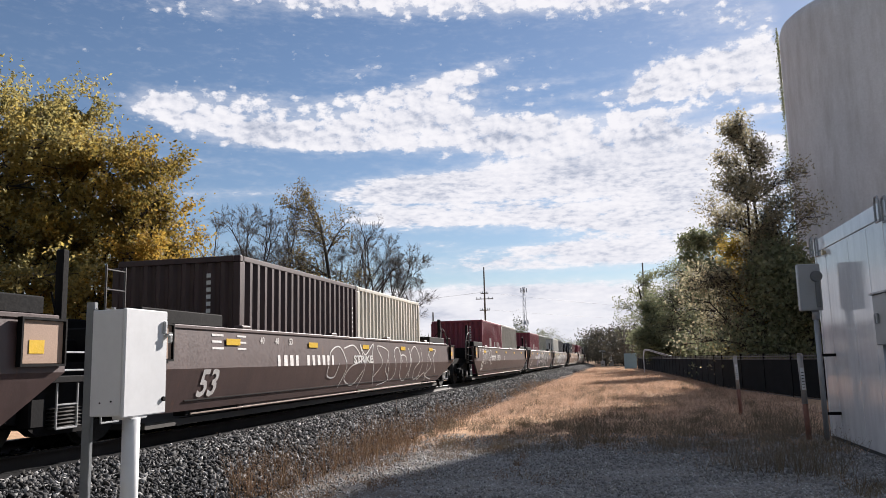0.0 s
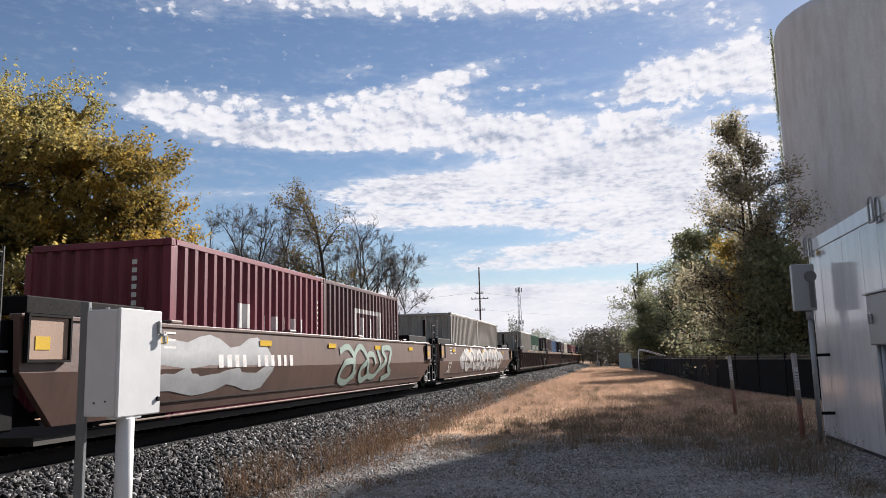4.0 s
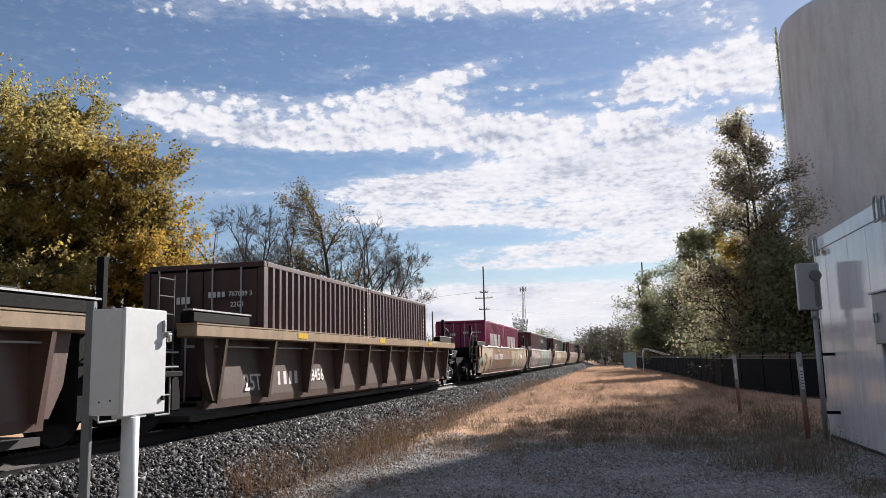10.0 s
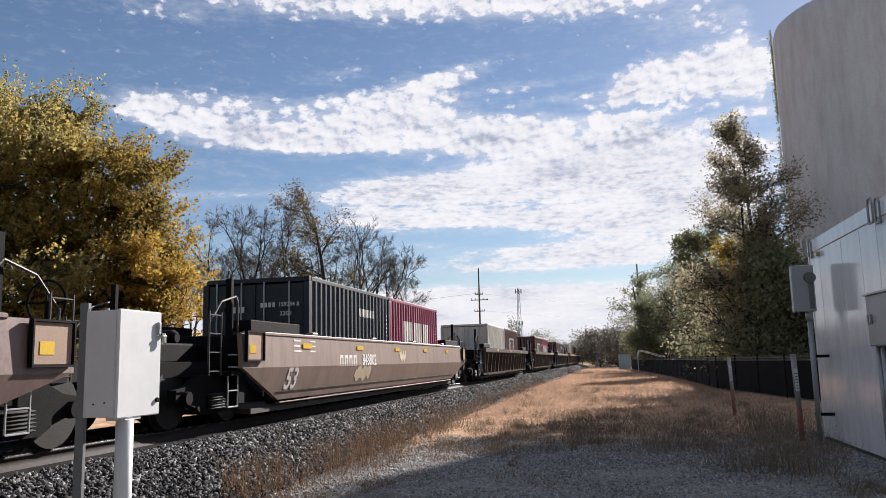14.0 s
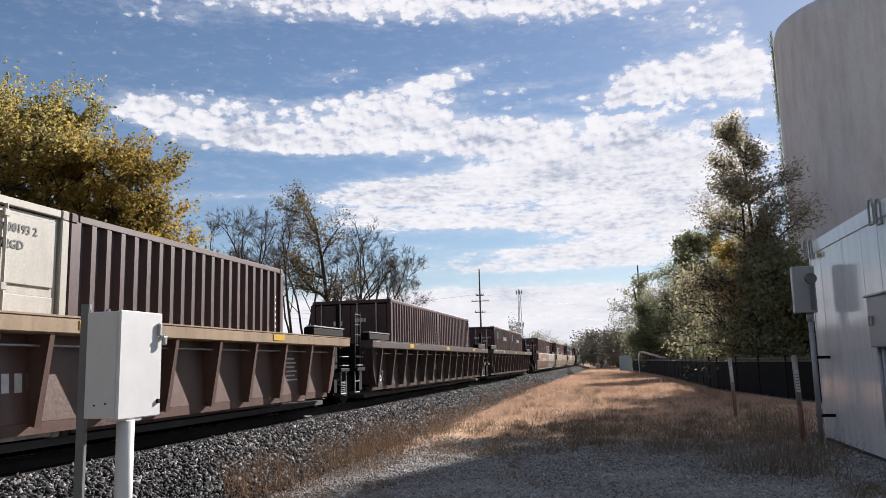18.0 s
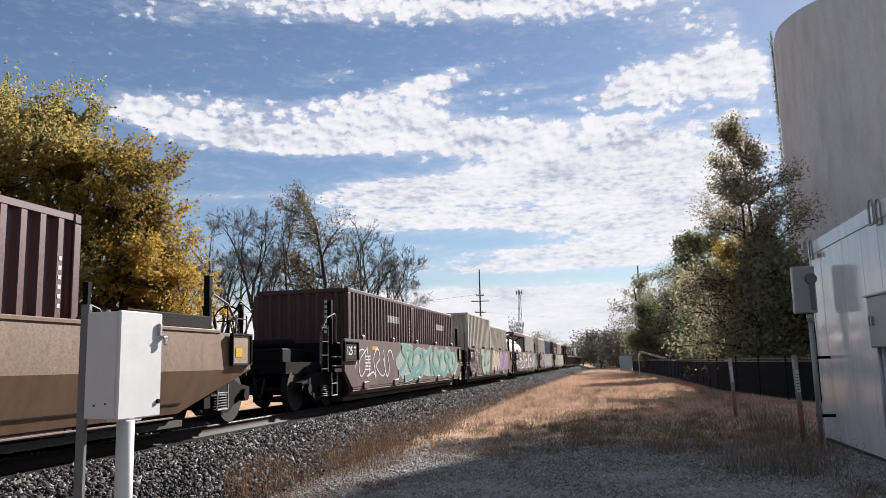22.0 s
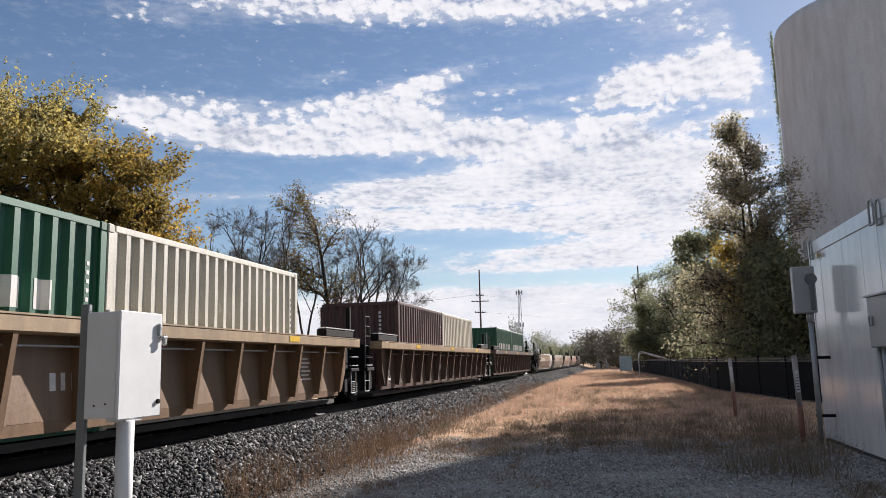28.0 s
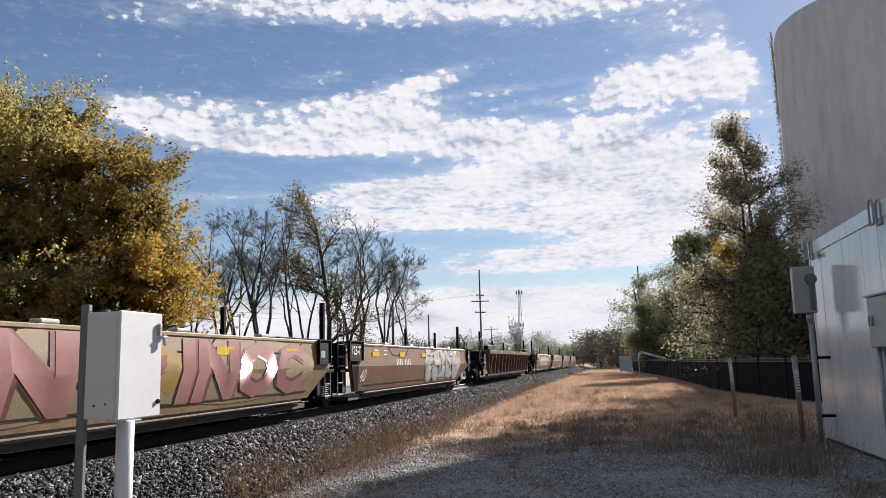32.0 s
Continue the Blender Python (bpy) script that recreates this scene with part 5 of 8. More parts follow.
# car in the train: patches (y0, y1, z0, z1, colour) and letters (y0, y1, z0, z1, fill, edge, count, half width, thin)
SPRAYED = {}
SPRAYED[1] = ((), ((-2.5, 7.5, 0.38, 1.35, WHITE_, WHITE_, 9, 0.014, True),))
SPRAYED[2] = ((), ((-7.2, -4.8, 0.75, 1.35, WHITE_, WHITE_, 4, 0.016, True), (-3.5, -0.5, 0.55, 1.3, BROWNISH, BROWNISH, 6, 0.01, True)))
SPRAYED[3] = (((-3.4, -1.2, 0.36, 1.3, (0.20, 0.17, 0.25)), (-2.2, 5.6, 0.34, 1.46, (0.46, 0.43, 0.43))), ((-2.4, 5.2, 0.42, 1.42, (0.05, 0.046, 0.046), (0.58, 0.55, 0.55), 6, 0.15, False),))
SPRAYED[4] = (((-5.8, 0.5, 0.45, 1.2, SILVER),), ((-6.2, -3.6, 0.42, 1.36, (0.34, 0.34, 0.24), BROWNISH, 3, 0.07, False), (-1.0, 6.5, 0.5, 1.3, SILVER, BROWNISH, 7, 0.1, False)))
SPRAYED[5] = ((), ((0.8, 6.8, 0.40, 1.42, WHITE_, WHITE_, 6, 0.018, True),))
SPRAYED[6] = (((-7.5, -3.0, 0.5, 1.4, SILVER),), ((0.5, 4.5, 0.5, 1.3, MINT, BROWNISH, 4, 0.07, False),))
SPRAYED[7] = (((-5.5, 6.5, 0.5, 1.4, SILVER),), ((-4.5, 5.5, 0.5, 1.35, WHITE_, SILVER, 7, 0.08, False),))
SPRAYED[15] = (((-9.0, -6.6, 0.36, 1.45, (0.20, 0.30, 0.24)), (-7.4, -5.2, 0.36, 1.46, (0.34, 0.25, 0.16)), (1.4, 2.9, 0.36, 1.46, (0.40, 0.31, 0.20)), (2.6, 8.6, 0.36, 1.46, (0.22, 0.25, 0.18))), ((-8.4, -7.0, 0.40, 1.42, (0.40, 0.31, 0.20), (0.06, 0.04, 0.03), 1, 0.2, False), (-6.9, -5.4, 0.42, 1.42, (0.42, 0.33, 0.22), (0.07, 0.05, 0.04), 1, 0.18, False)))
SPRAYED[16] = (((-2.8, -1.6, 0.7, 1.2, ORANGE), (-7.5, -3.2, 0.4, 1.3, PURPLE)), ((-7.5, -3.4, 0.45, 1.3, SILVER, PURPLE, 4, 0.1, False), (-1.2, 5.6, 0.45, 1.4, MINT, TEAL_, 6, 0.14, False)))
SPRAYED[17] = (((-5.5, 0.5, 0.6, 1.4, CREAM_),), ((-5.0, 5.5, 0.6, 1.35, CREAM_, CREAM_, 9, 0.012, True),))
SPRAYED[18] = ((), ((-8.4, -6.6, 0.4, 1.3, ROSE, CREAM_, 2, 0.05, False),))
SPRAYED[19] = (((-3.6, -2.4, 0.5, 0.95, CREAM_), (0.2, 0.9, 0.95, 1.3, CREAM_)), ())
SPRAYED[26] = ((), ((1.6, 7.4, 0.42, 1.4, SILVER, WHITE_, 5, 0.1, False),))
SPRAYED[27] = (((-8.9, 9.0, 0.33, 1.49, (0.34, 0.255, 0.155)), (-1.1, 1.5, 0.84, 1.2, (0.09, 0.075, 0.06))), ((-5.2, -1.9, 0.40, 1.44, (0.40, 0.32, 0.22), (0.13, 0.10, 0.08), 3, 0.15, False), (1.8, 6.6, 0.45, 1.42, (0.36, 0.30, 0.22), (0.44, 0.42, 0.38), 6, 0.06, False)))
SPRAYED[28] = ((), ((-3.8, 1.2, 0.6, 1.4, WHITE_, BROWNISH, 5, 0.07, False),))
SPRAYED[29] = (((-2.6, 6.3, 0.5, 1.42, MINT),), ((-6.0, -3.0, 0.6, 1.35, WHITE_, WHITE_, 4, 0.02, True), (-2.2, 5.8, 0.55, 1.4, TEAL_, SILVER, 6, 0.09, False)))
SPRAYED[30] = (((1.6, 5.2, 0.5, 1.42, PURPLE),), ((-6.4, -4.4, 0.55, 1.4, BROWNISH, WHITE_, 3, 0.07, False), (-3.8, -1.6, 0.5, 1.42, MINT, (0.06, 0.14, 0.05), 2, 0.17, False), (-0.8, 1.6, 0.6, 1.36, CREAM_, WHITE_, 4, 0.08, False), (1.9, 5.0, 0.5, 1.36, PURPLE, WHITE_, 3, 0.08, False)))
SPRAYED[31] = (((-6.4, 3.6, 0.44, 1.47, (0.55, 0.52, 0.47)), (-6.0, -2.7, 0.45, 1.46, (0.085, 0.08, 0.075)), (-2.4, 0.1, 0.45, 1.46, (0.085, 0.08, 0.075)), (0.6, 3.0, 0.45, 1.46, (0.085, 0.08, 0.075)), (3.5, 4.7, 0.5, 1.4, (0.22, 0.30, 0.26))), ((-5.8, -3.0, 0.5, 1.0, WHITE_, WHITE_, 2, 0.03, True), (-2.2, 0.0, 0.5, 1.0, WHITE_, WHITE_, 2, 0.03, True), (0.8, 2.8, 0.5, 1.0, WHITE_, WHITE_, 2, 0.03, True), (-4.9, -4.0, 1.02, 1.12, WHITE_, WHITE_, 1, 0.05, True), (-1.7, -0.9, 1.02, 1.12, WHITE_, WHITE_, 1, 0.05, True), (1.2, 1.9, 1.02, 1.12, WHITE_, WHITE_, 1, 0.05, True)))
SPRAYED[32] = (((-2.8, 4.8, 0.48, 1.42, (0.33, 0.32, 0.32)),), ((-5.0, -3.2, 1.0, 1.4, WHITE_, WHITE_, 5, 0.014, True), (-2.6, 4.6, 0.5, 1.42, (0.30, 0.28, 0.28), (0.40, 0.39, 0.39), 5, 0.09, False), (-2.6, 4.6, 0.5, 1.4, WHITE_, WHITE_, 9, 0.013, True)))
SPRAYED[33] = (((-6.6, -2.6, 0.44, 1.46, (0.15, 0.17, 0.14)), (-3.6, -2.5, 0.44, 1.46, (0.20, 0.07, 0.07)), (-2.4, 0.6, 0.46, 1.44, (0.25, 0.19, 0.17)), (0.8, 6.0, 0.46, 1.44, (0.16, 0.13, 0.12))), ((-6.2, -3.0, 0.5, 1.42, (0.42, 0.46, 0.16), (0.52, 0.54, 0.42), 3, 0.07, False), (-2.4, 0.7, 0.48, 1.44, (0.40, 0.45, 0.43), (0.16, 0.09, 0.07), 3, 0.15, False), (1.2, 5.7, 0.5, 1.42, (0.55, 0.53, 0.49), (0.30, 0.26, 0.24), 5, 0.12, False)))
SPRAYED[40] = (((3.4, 5.9, 0.4, 1.42, (0.42, 0.38, 0.35)),), ((-6.0, -4.6, 0.45, 0.85, BROWNISH, BROWNISH, 2, 0.03, True), (-3.6, -2.6, 0.9, 1.3, BROWNISH, BROWNISH, 2, 0.012, True), (0.8, 1.8, 0.9, 1.3, BROWNISH, BROWNISH, 2, 0.012, True), (4.2, 5.6, 0.45, 1.4, WHITE_, SILVER, 1, 0.2, False)))
SPRAYED[41] = (((-5.6, 6.2, 0.38, 1.46, (0.36, 0.28, 0.20)), (0.5, 1.9, 0.82, 1.22, (0.26, 0.07, 0.05)), (-5.8, -4.6, 0.9, 1.46, (0.36, 0.20, 0.12))), ((-5.0, -2.0, 0.42, 1.42, (0.38, 0.30, 0.22), (0.07, 0.05, 0.04), 2, 0.13, False), (-1.8, 0.3, 0.42, 1.42, (0.10, 0.07, 0.05), (0.10, 0.07, 0.05), 3, 0.018, True), (2.2, 5.8, 0.42, 1.42, (0.36, 0.29, 0.22), (0.10, 0.07, 0.06), 4, 0.06, False)))
SPRAYED[42] = (((-0.6, 1.3, 0.7, 1.2, (0.42, 0.09, 0.04)),), ((-2.6, -0.9, 0.4, 1.42, WHITE_, WHITE_, 2, 0.02, True), (1.5, 4.0, 0.45, 1.4, WHITE_, WHITE_, 3, 0.03, True), (-6.0, -4.4, 0.5, 1.3, SILVER, SILVER, 2, 0.02, True)))
SPRAYED[43] = (((-6.2, 6.3, 0.36, 1.47, (0.31, 0.235, 0.14)), (-0.9, 1.3, 0.5, 1.30, (0.36, 0.23, 0.05)), (-0.5, 0.9, 0.84, 1.24, (0.22, 0.04, 0.03))), ((-5.5, -2.4, 0.42, 1.42, (0.36, 0.165, 0.15), (0.22, 0.08, 0.075), 3, 0.15, False),))
SPRAYED[44] = (((0.2, 6.0, 0.36, 1.44, SILVER),), ((0.4, 5.8, 0.42, 1.4, SILVER, WHITE_, 5, 0.07, False),))
SPRAYED[46] = (((-4.0, 4.0, 0.5, 1.3, SILVER),), ())


SPRAYED_WORDS = {
    1: (("STRIKE", -0.9, 0.5, 0.92, 1.1, WHITE_, WHITE_, 0.0),),
    15: (("NOMAD", 3.0, 8.3, 0.42, 1.44, (0.44, 0.34, 0.23), (0.10, 0.07, 0.05), 0.06), ("UM", 1.9, 2.6, 0.52, 0.80, WHITE_, WHITE_, 0.01)),
    43: (("N", -2.3, -0.9, 0.42, 1.38, (0.36, 0.165, 0.15), (0.20, 0.07, 0.065), 0.06), ("INOC", 1.3, 5.7, 0.42, 1.38, (0.36, 0.165, 0.15), (0.20, 0.07, 0.065), 0.05)),
    30: (("MORE", -0.6, 1.5, 0.66, 1.36, (0.62, 0.60, 0.56), (0.45, 0.42, 0.40), 0.03),),
}
DARK_NUMERALS = (27, 40, 41, 43)
CAR_NUMBERS = {2: "57210", 5: "733197", 15: "732829", 19: "848802", 26: "732388", 40: "748808"}
CAR_WORDS = {2: (("B", -0.78, 0.99, 0.31), ("53", -7.75, 1.33, 0.2), ("48", -7.0, 1.33, 0.2)),
             3: (("57210  C", 0.2, 1.42, 0.15), ("WELL LD LMT 117,900", 0.0, 1.02, 0.15)),
             1: (("40", -5.6, 1.34, 0.16), ("48", -5.0, 1.34, 0.16), ("53", -4.4, 1.34, 0.16))}
BOX_CODES = {13: "193223 0", 14: "767089 3", 15: "248067 6", 19: "159234 8", 20: "002175 6", 25: "120484 7", 26: "323904 0"}


def dress_cars():
    for i, car, kind in DRESS:
        hl = 6.9 if kind in "EG" else 9.0
        if kind in "SEG":
            k = kind
            patches, words = SPRAYED.get(i, ((), ()))
            for j, (y0, y1, z0, z1, col) in enumerate(patches):
                paint_patch(car, k, y0, y1, z0, z1, col, i * 31 + j, 0.0018 + 0.0016 * j)
            for j, (y0, y1, z0, z1, fill, edge, n, th, thin) in enumerate(words):
                graffiti(car, k, y0, y1, z0, z1, fill, edge, n, i * 17 + j, th, thin, 0.0016 * len(patches))
            for word in SPRAYED_WORDS.get(i, ()):
                sprayed_word(car, k, *word, base=0.0016 * len(patches))
            if k != "G":
                if i in CAR_NUMBERS:
                    stencil(car, k, -4.75, 0.88, [(0.31 * j + d, 0, 0.06, 0.25) for j in range(4) for d in (0.0, 0.15)] + [(0.31 * j + 0.06, 0.19, 0.09, 0.06) for j in range(4)], "owner_code")
                    numeral(car, k, CAR_NUMBERS[i], -2.62, 1.01, 0.38)
                else:
                    stencil(car, k, -5.0 if k == "S" else -3.2, 0.9, block_word(11, 0.2, 0.19, 0.08, i) if k == "S" else block_word(9, 0.17, 0.13, 0.05, i))
                stencil(car, k, -hl + 1.7, 1.18, [(0, 0.1 * r, 0.35 - 0.06 * (r % 2), 0.035) for r in range(3)] + [(0.8, 0.1 * r, 0.3, 0.03) for r in range(3)])
                numeral(car, k, "53" if k == "S" else "40", -hl + 1.7 if k == "S" else -hl + 0.9, 0.66, 0.58 if k == "S" else 0.46, i in DARK_NUMERALS)
                for text, y, z, size in CAR_WORDS.get(i, ()):
                    numeral(car, k, text, y, z, size)
            if i == 27:
                stencil(car, k, -0.9, 0.93, [(0.75 * j + d, 0, 0.16, 0.2) for j in range(3) for d in (0.0, 0.3)] + [(0.75 * j, 0.17, 0.6, 0.06) for j in range(3)], "owner_code")
            if k == "G":
                stencil(car, k, -hl + 1.5, 0.8, [(0, 0.08 * r, 0.45, 0.035) for r in range(5)])
        else:
            if i == 14:
                stencil(car, "R", -5.6, 0.55, block_word(4, 0.24, 0.17, 0.08, i), "owner_code")
                numeral(car, "R", "428456", -3.85, 0.68, 0.33)
            else:
                stencil(car, "R", -1.0, 0.72, block_word(5, 0.2, 0.13, 0.05, i))
            numeral(car, "R", "53" if i in (8, 12, 20, 22, 38) else "25T", {8: 6.95, 12: 0.71, 14: -6.62}.get(i, -7.42), 0.62, 0.40)
            stencil(car, "R", hl - 2.9, 0.66, [(0, 0.08 * r, 0.5 - 0.1 * (r % 2), 0.03) for r in range(6)])


def on_ribs(rects, pitch, length=LEN20):
    """Painted blocks that follow a container's corrugation on its +x side."""
    lo, hi = -length / 2 + 0.1, length / 2 - 0.1
    n = max(3, round((hi - lo) / pitch))
    p = (hi - lo) / n

    def depth(y):
        k = ((y - lo) / p) % 1.0
        return 0.0 if k < 0.30 else (k - 0.30) / 0.20 if k < 0.50 else 1.0 if k < 0.80 else 1 - (k - 0.80) / 0.20
    vs, fs = [], []
    for y0, y1, z0, z1 in rects:
        cut = sorted({y0, y1, *[lo + (i + f) * p for i in range(n) for f in (0, 0.30, 0.50, 0.80) if y0 < lo + (i + f) * p < y1]})
        for a, b in zip(cut, cut[1:]):
            q = len(vs)
            for y, z in ((a, z0), (b, z0), (b, z1), (a, z1)):
                vs.append((1.213 - 0.07 * depth(y) + 0.004, y, z))
            fs.append((q, q + 1, q + 2, q + 3))
    return vs, fs


def tall_blocks(y, z, n, w, h, gap, seed):
    """Plain bars the size of a large word."""
    rng = random.Random(seed)
    return [(y + i * (w + gap), y + i * (w + gap) + w * rng.uniform(0.6, 0.95), z, z + h) for i in range(n)]


PINKRED = (0.50, 0.26, 0.29)


def dress_boxes():
    white = paint("container_lettering", (0.68, 0.68, 0.66), 0.5, var=0.1, dirt=(0.4, 0.38, 0.36), dirt_amount=0.4)
    ink = paint("container_dark_lettering", (0.05, 0.05, 0.055), 0.5, var=0.1)
    red = paint("container_red_mark", PINKRED, 0.5, var=0.12)
    blue = paint("container_blue_mark", (0.10, 0.40, 0.55), 0.5, var=0.12)
    for i, slot, box, key in LOADS:
        if key == "TANK" or key.startswith("SIDE"):
            continue
        pitch = 0.36 if key.startswith("TALL") else 0.29
        marks = [(2.66, 2.71, 2.0 - 0.11 * k, 2.05 - 0.11 * k) for k in range(6)]
        big, mark = [], None
        pale = key in ("cream", "white", "TALLcream", "grey", "ivory")
        if key == "green":
            big = tall_blocks(-2.2, 1.42, 9, 0.40, 0.34, 0.10, 3)
        elif key == "magenta":
            big = [(-1.5, -0.55, 1.34, 1.98), (-0.3, 0.65, 1.34, 1.98), (0.9, 1.6, 1.34, 1.98)]
        elif key == "teal":
            big = tall_blocks(-1.5, 1.95, 3, 0.36, 0.24, 0.1, 5) + [(0.05, 0.3, 1.95, 2.0)]
            mark = (red, [(-2.3, -1.75, 2.12, 2.22), (-2.3, -1.7, 1.98, 2.07), (-2.25, -1.7, 1.86, 1.93)])
        elif key == "red":
            big = tall_blocks(-0.9, 1.36, 1, 0.5, 0.42, 0.1, 2) + [(0.1 + 0.42 * k, 0.24 + 0.42 * k, 1.36, 1.62) for k in range(5)]
        elif key in ("pink", "maroon") and (i + slot) % 2 == 1:
            big = [(-0.9, 1.3, 1.95, 2.06), (-0.9, -0.65, 1.35, 1.95), (-0.35, -0.1, 1.35, 1.85), (0.3, 0.55, 1.35, 1.85), (1.05, 1.3, 1.35, 1.95)]
        elif key in ("navy", "oxide") and i % 2 and i != 23:
            big = tall_blocks(0.3, 1.9, 5, 0.2, 0.2, 0.06, i)
            if key == "oxide" and i % 3 == 1:
                mark = (blue, [(-1.9, -1.5, 1.95, 2.35)])
        elif key == "cobalt":
            big = []
        vs, fs = on_ribs(big + marks, pitch)
        tagged(shared("container_marking", np_mesh("container_marking", vs, fs, ink if pale else white), box, None, "dark painted marks as plain blocks" if pale else "white painted marks as plain blocks"), kind="stuff")
        if mark:
            tagged(shared("container_emblem", np_mesh("container_emblem", *on_ribs(mark[1], pitch), mark[0]), box, None, "coloured emblem as plain blocks"), kind="stuff")
        if slot == 0 and key not in ("cream", "white", "TALLcream"):
            bm = bmesh.new()
            for k in range(7):
                bm_box(bm, 0.62, 0.70, -LEN20 / 2 - 0.034, -LEN20 / 2 - 0.031, 1.5 + k * 0.12, 1.57 + k * 0.12) if i not in DOORS_FRONT else bm_box(bm, 0.14 + k * 0.09, 0.2 + k * 0.09, -LEN20 / 2 - 0.034, -LEN20 / 2 - 0.031, 1.95, 2.05) if k < 4 else bm_box(bm, -0.9 + k * 0.1, -0.83 + k * 0.1, -LEN20 / 2 - 0.034, -LEN20 / 2 - 0.031, 1.85, 1.98)
            tagged(part("end_marking", bm, white, box, "white painted marks as plain bars"), kind="stuff")
        if slot == 0 and i in BOX_CODES and i in DOORS_FRONT:
            for text, x, z in ((BOX_CODES[i], 0.78, 2.0), ("22G1", 0.72, 1.81)):
                me = keep(("box_code", text), lambda: text_mesh(text, 0.125, white))
                shared("box_code", me, box, Matrix.Translation((x, -LEN20 / 2 - 0.036, z)) @ Matrix.Rotation(radians(90), 4, "X"), "white painted container number")


dress_cars()
dress_boxes()


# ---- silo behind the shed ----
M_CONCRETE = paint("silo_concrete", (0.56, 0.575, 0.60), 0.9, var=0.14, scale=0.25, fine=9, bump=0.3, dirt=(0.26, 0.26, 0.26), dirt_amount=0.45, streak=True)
SILO_X, SILO_Y, SILO_R, SILO_H = 14.75, 45.5, 4.87, 20.2


def build_silo():
    silo = thing("silo", pose(SILO_X, SILO_Y, 0), "tall grey concrete silo with stained walls", "silo")
    rings = [(0.0, 0), (0.02, 0)] + [(SILO_H * k / 16, 0) for k in range(1, 16)] + [(SILO_H - 0.7, 0), (SILO_H - 0.3, 0.12), (SILO_H - 0.08, 0.4), (SILO_H, 0.8), (SILO_H + 0.5, 3.2), (SILO_H + 0.65, SILO_R - 0.01)]
    n = 72
    vs = [((SILO_R - inset) * math.cos(2 * math.pi * i / n), (SILO_R - inset) * math.sin(2 * math.pi * i / n), z) for z, inset in rings for i in range(n)]
    fs = [(j * n + i, j * n + (i + 1) % n, (j + 1) * n + (i + 1) % n, (j + 1) * n + i) for j in range(len(rings) - 1) for i in range(n)]
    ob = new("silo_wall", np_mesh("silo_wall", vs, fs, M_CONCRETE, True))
    ob.parent = silo
    bm = bmesh.new()
    for k in range(1, 8):
        z = SILO_H * k / 8
        bmesh.ops.create_cone(bm, cap_ends=False, segments=72, radius1=SILO_R + 0.012, radius2=SILO_R + 0.012, depth=0.05, matrix=Matrix.Translation((0, 0, z)))
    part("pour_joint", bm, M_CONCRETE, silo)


build_silo()

# ---- white signal shed ----
M_SHED = paint("shed_white_paint", (0.82, 0.83, 0.84), 0.10, var=0.05, scale=0.6, fine=12, bump=0.03, dirt=(0.45, 0.46, 0.47), dirt_amount=0.35, streak=True, spec=0.6)
M_GREYBOX = paint("grey_enclosure", (0.36, 0.37, 0.38), 0.4, 0.2, var=0.1, scale=2)
M_CONDUIT = paint("grey_conduit", (0.34, 0.35, 0.36), 0.45, 0.4, var=0.12, scale=3)
SX = 3.55


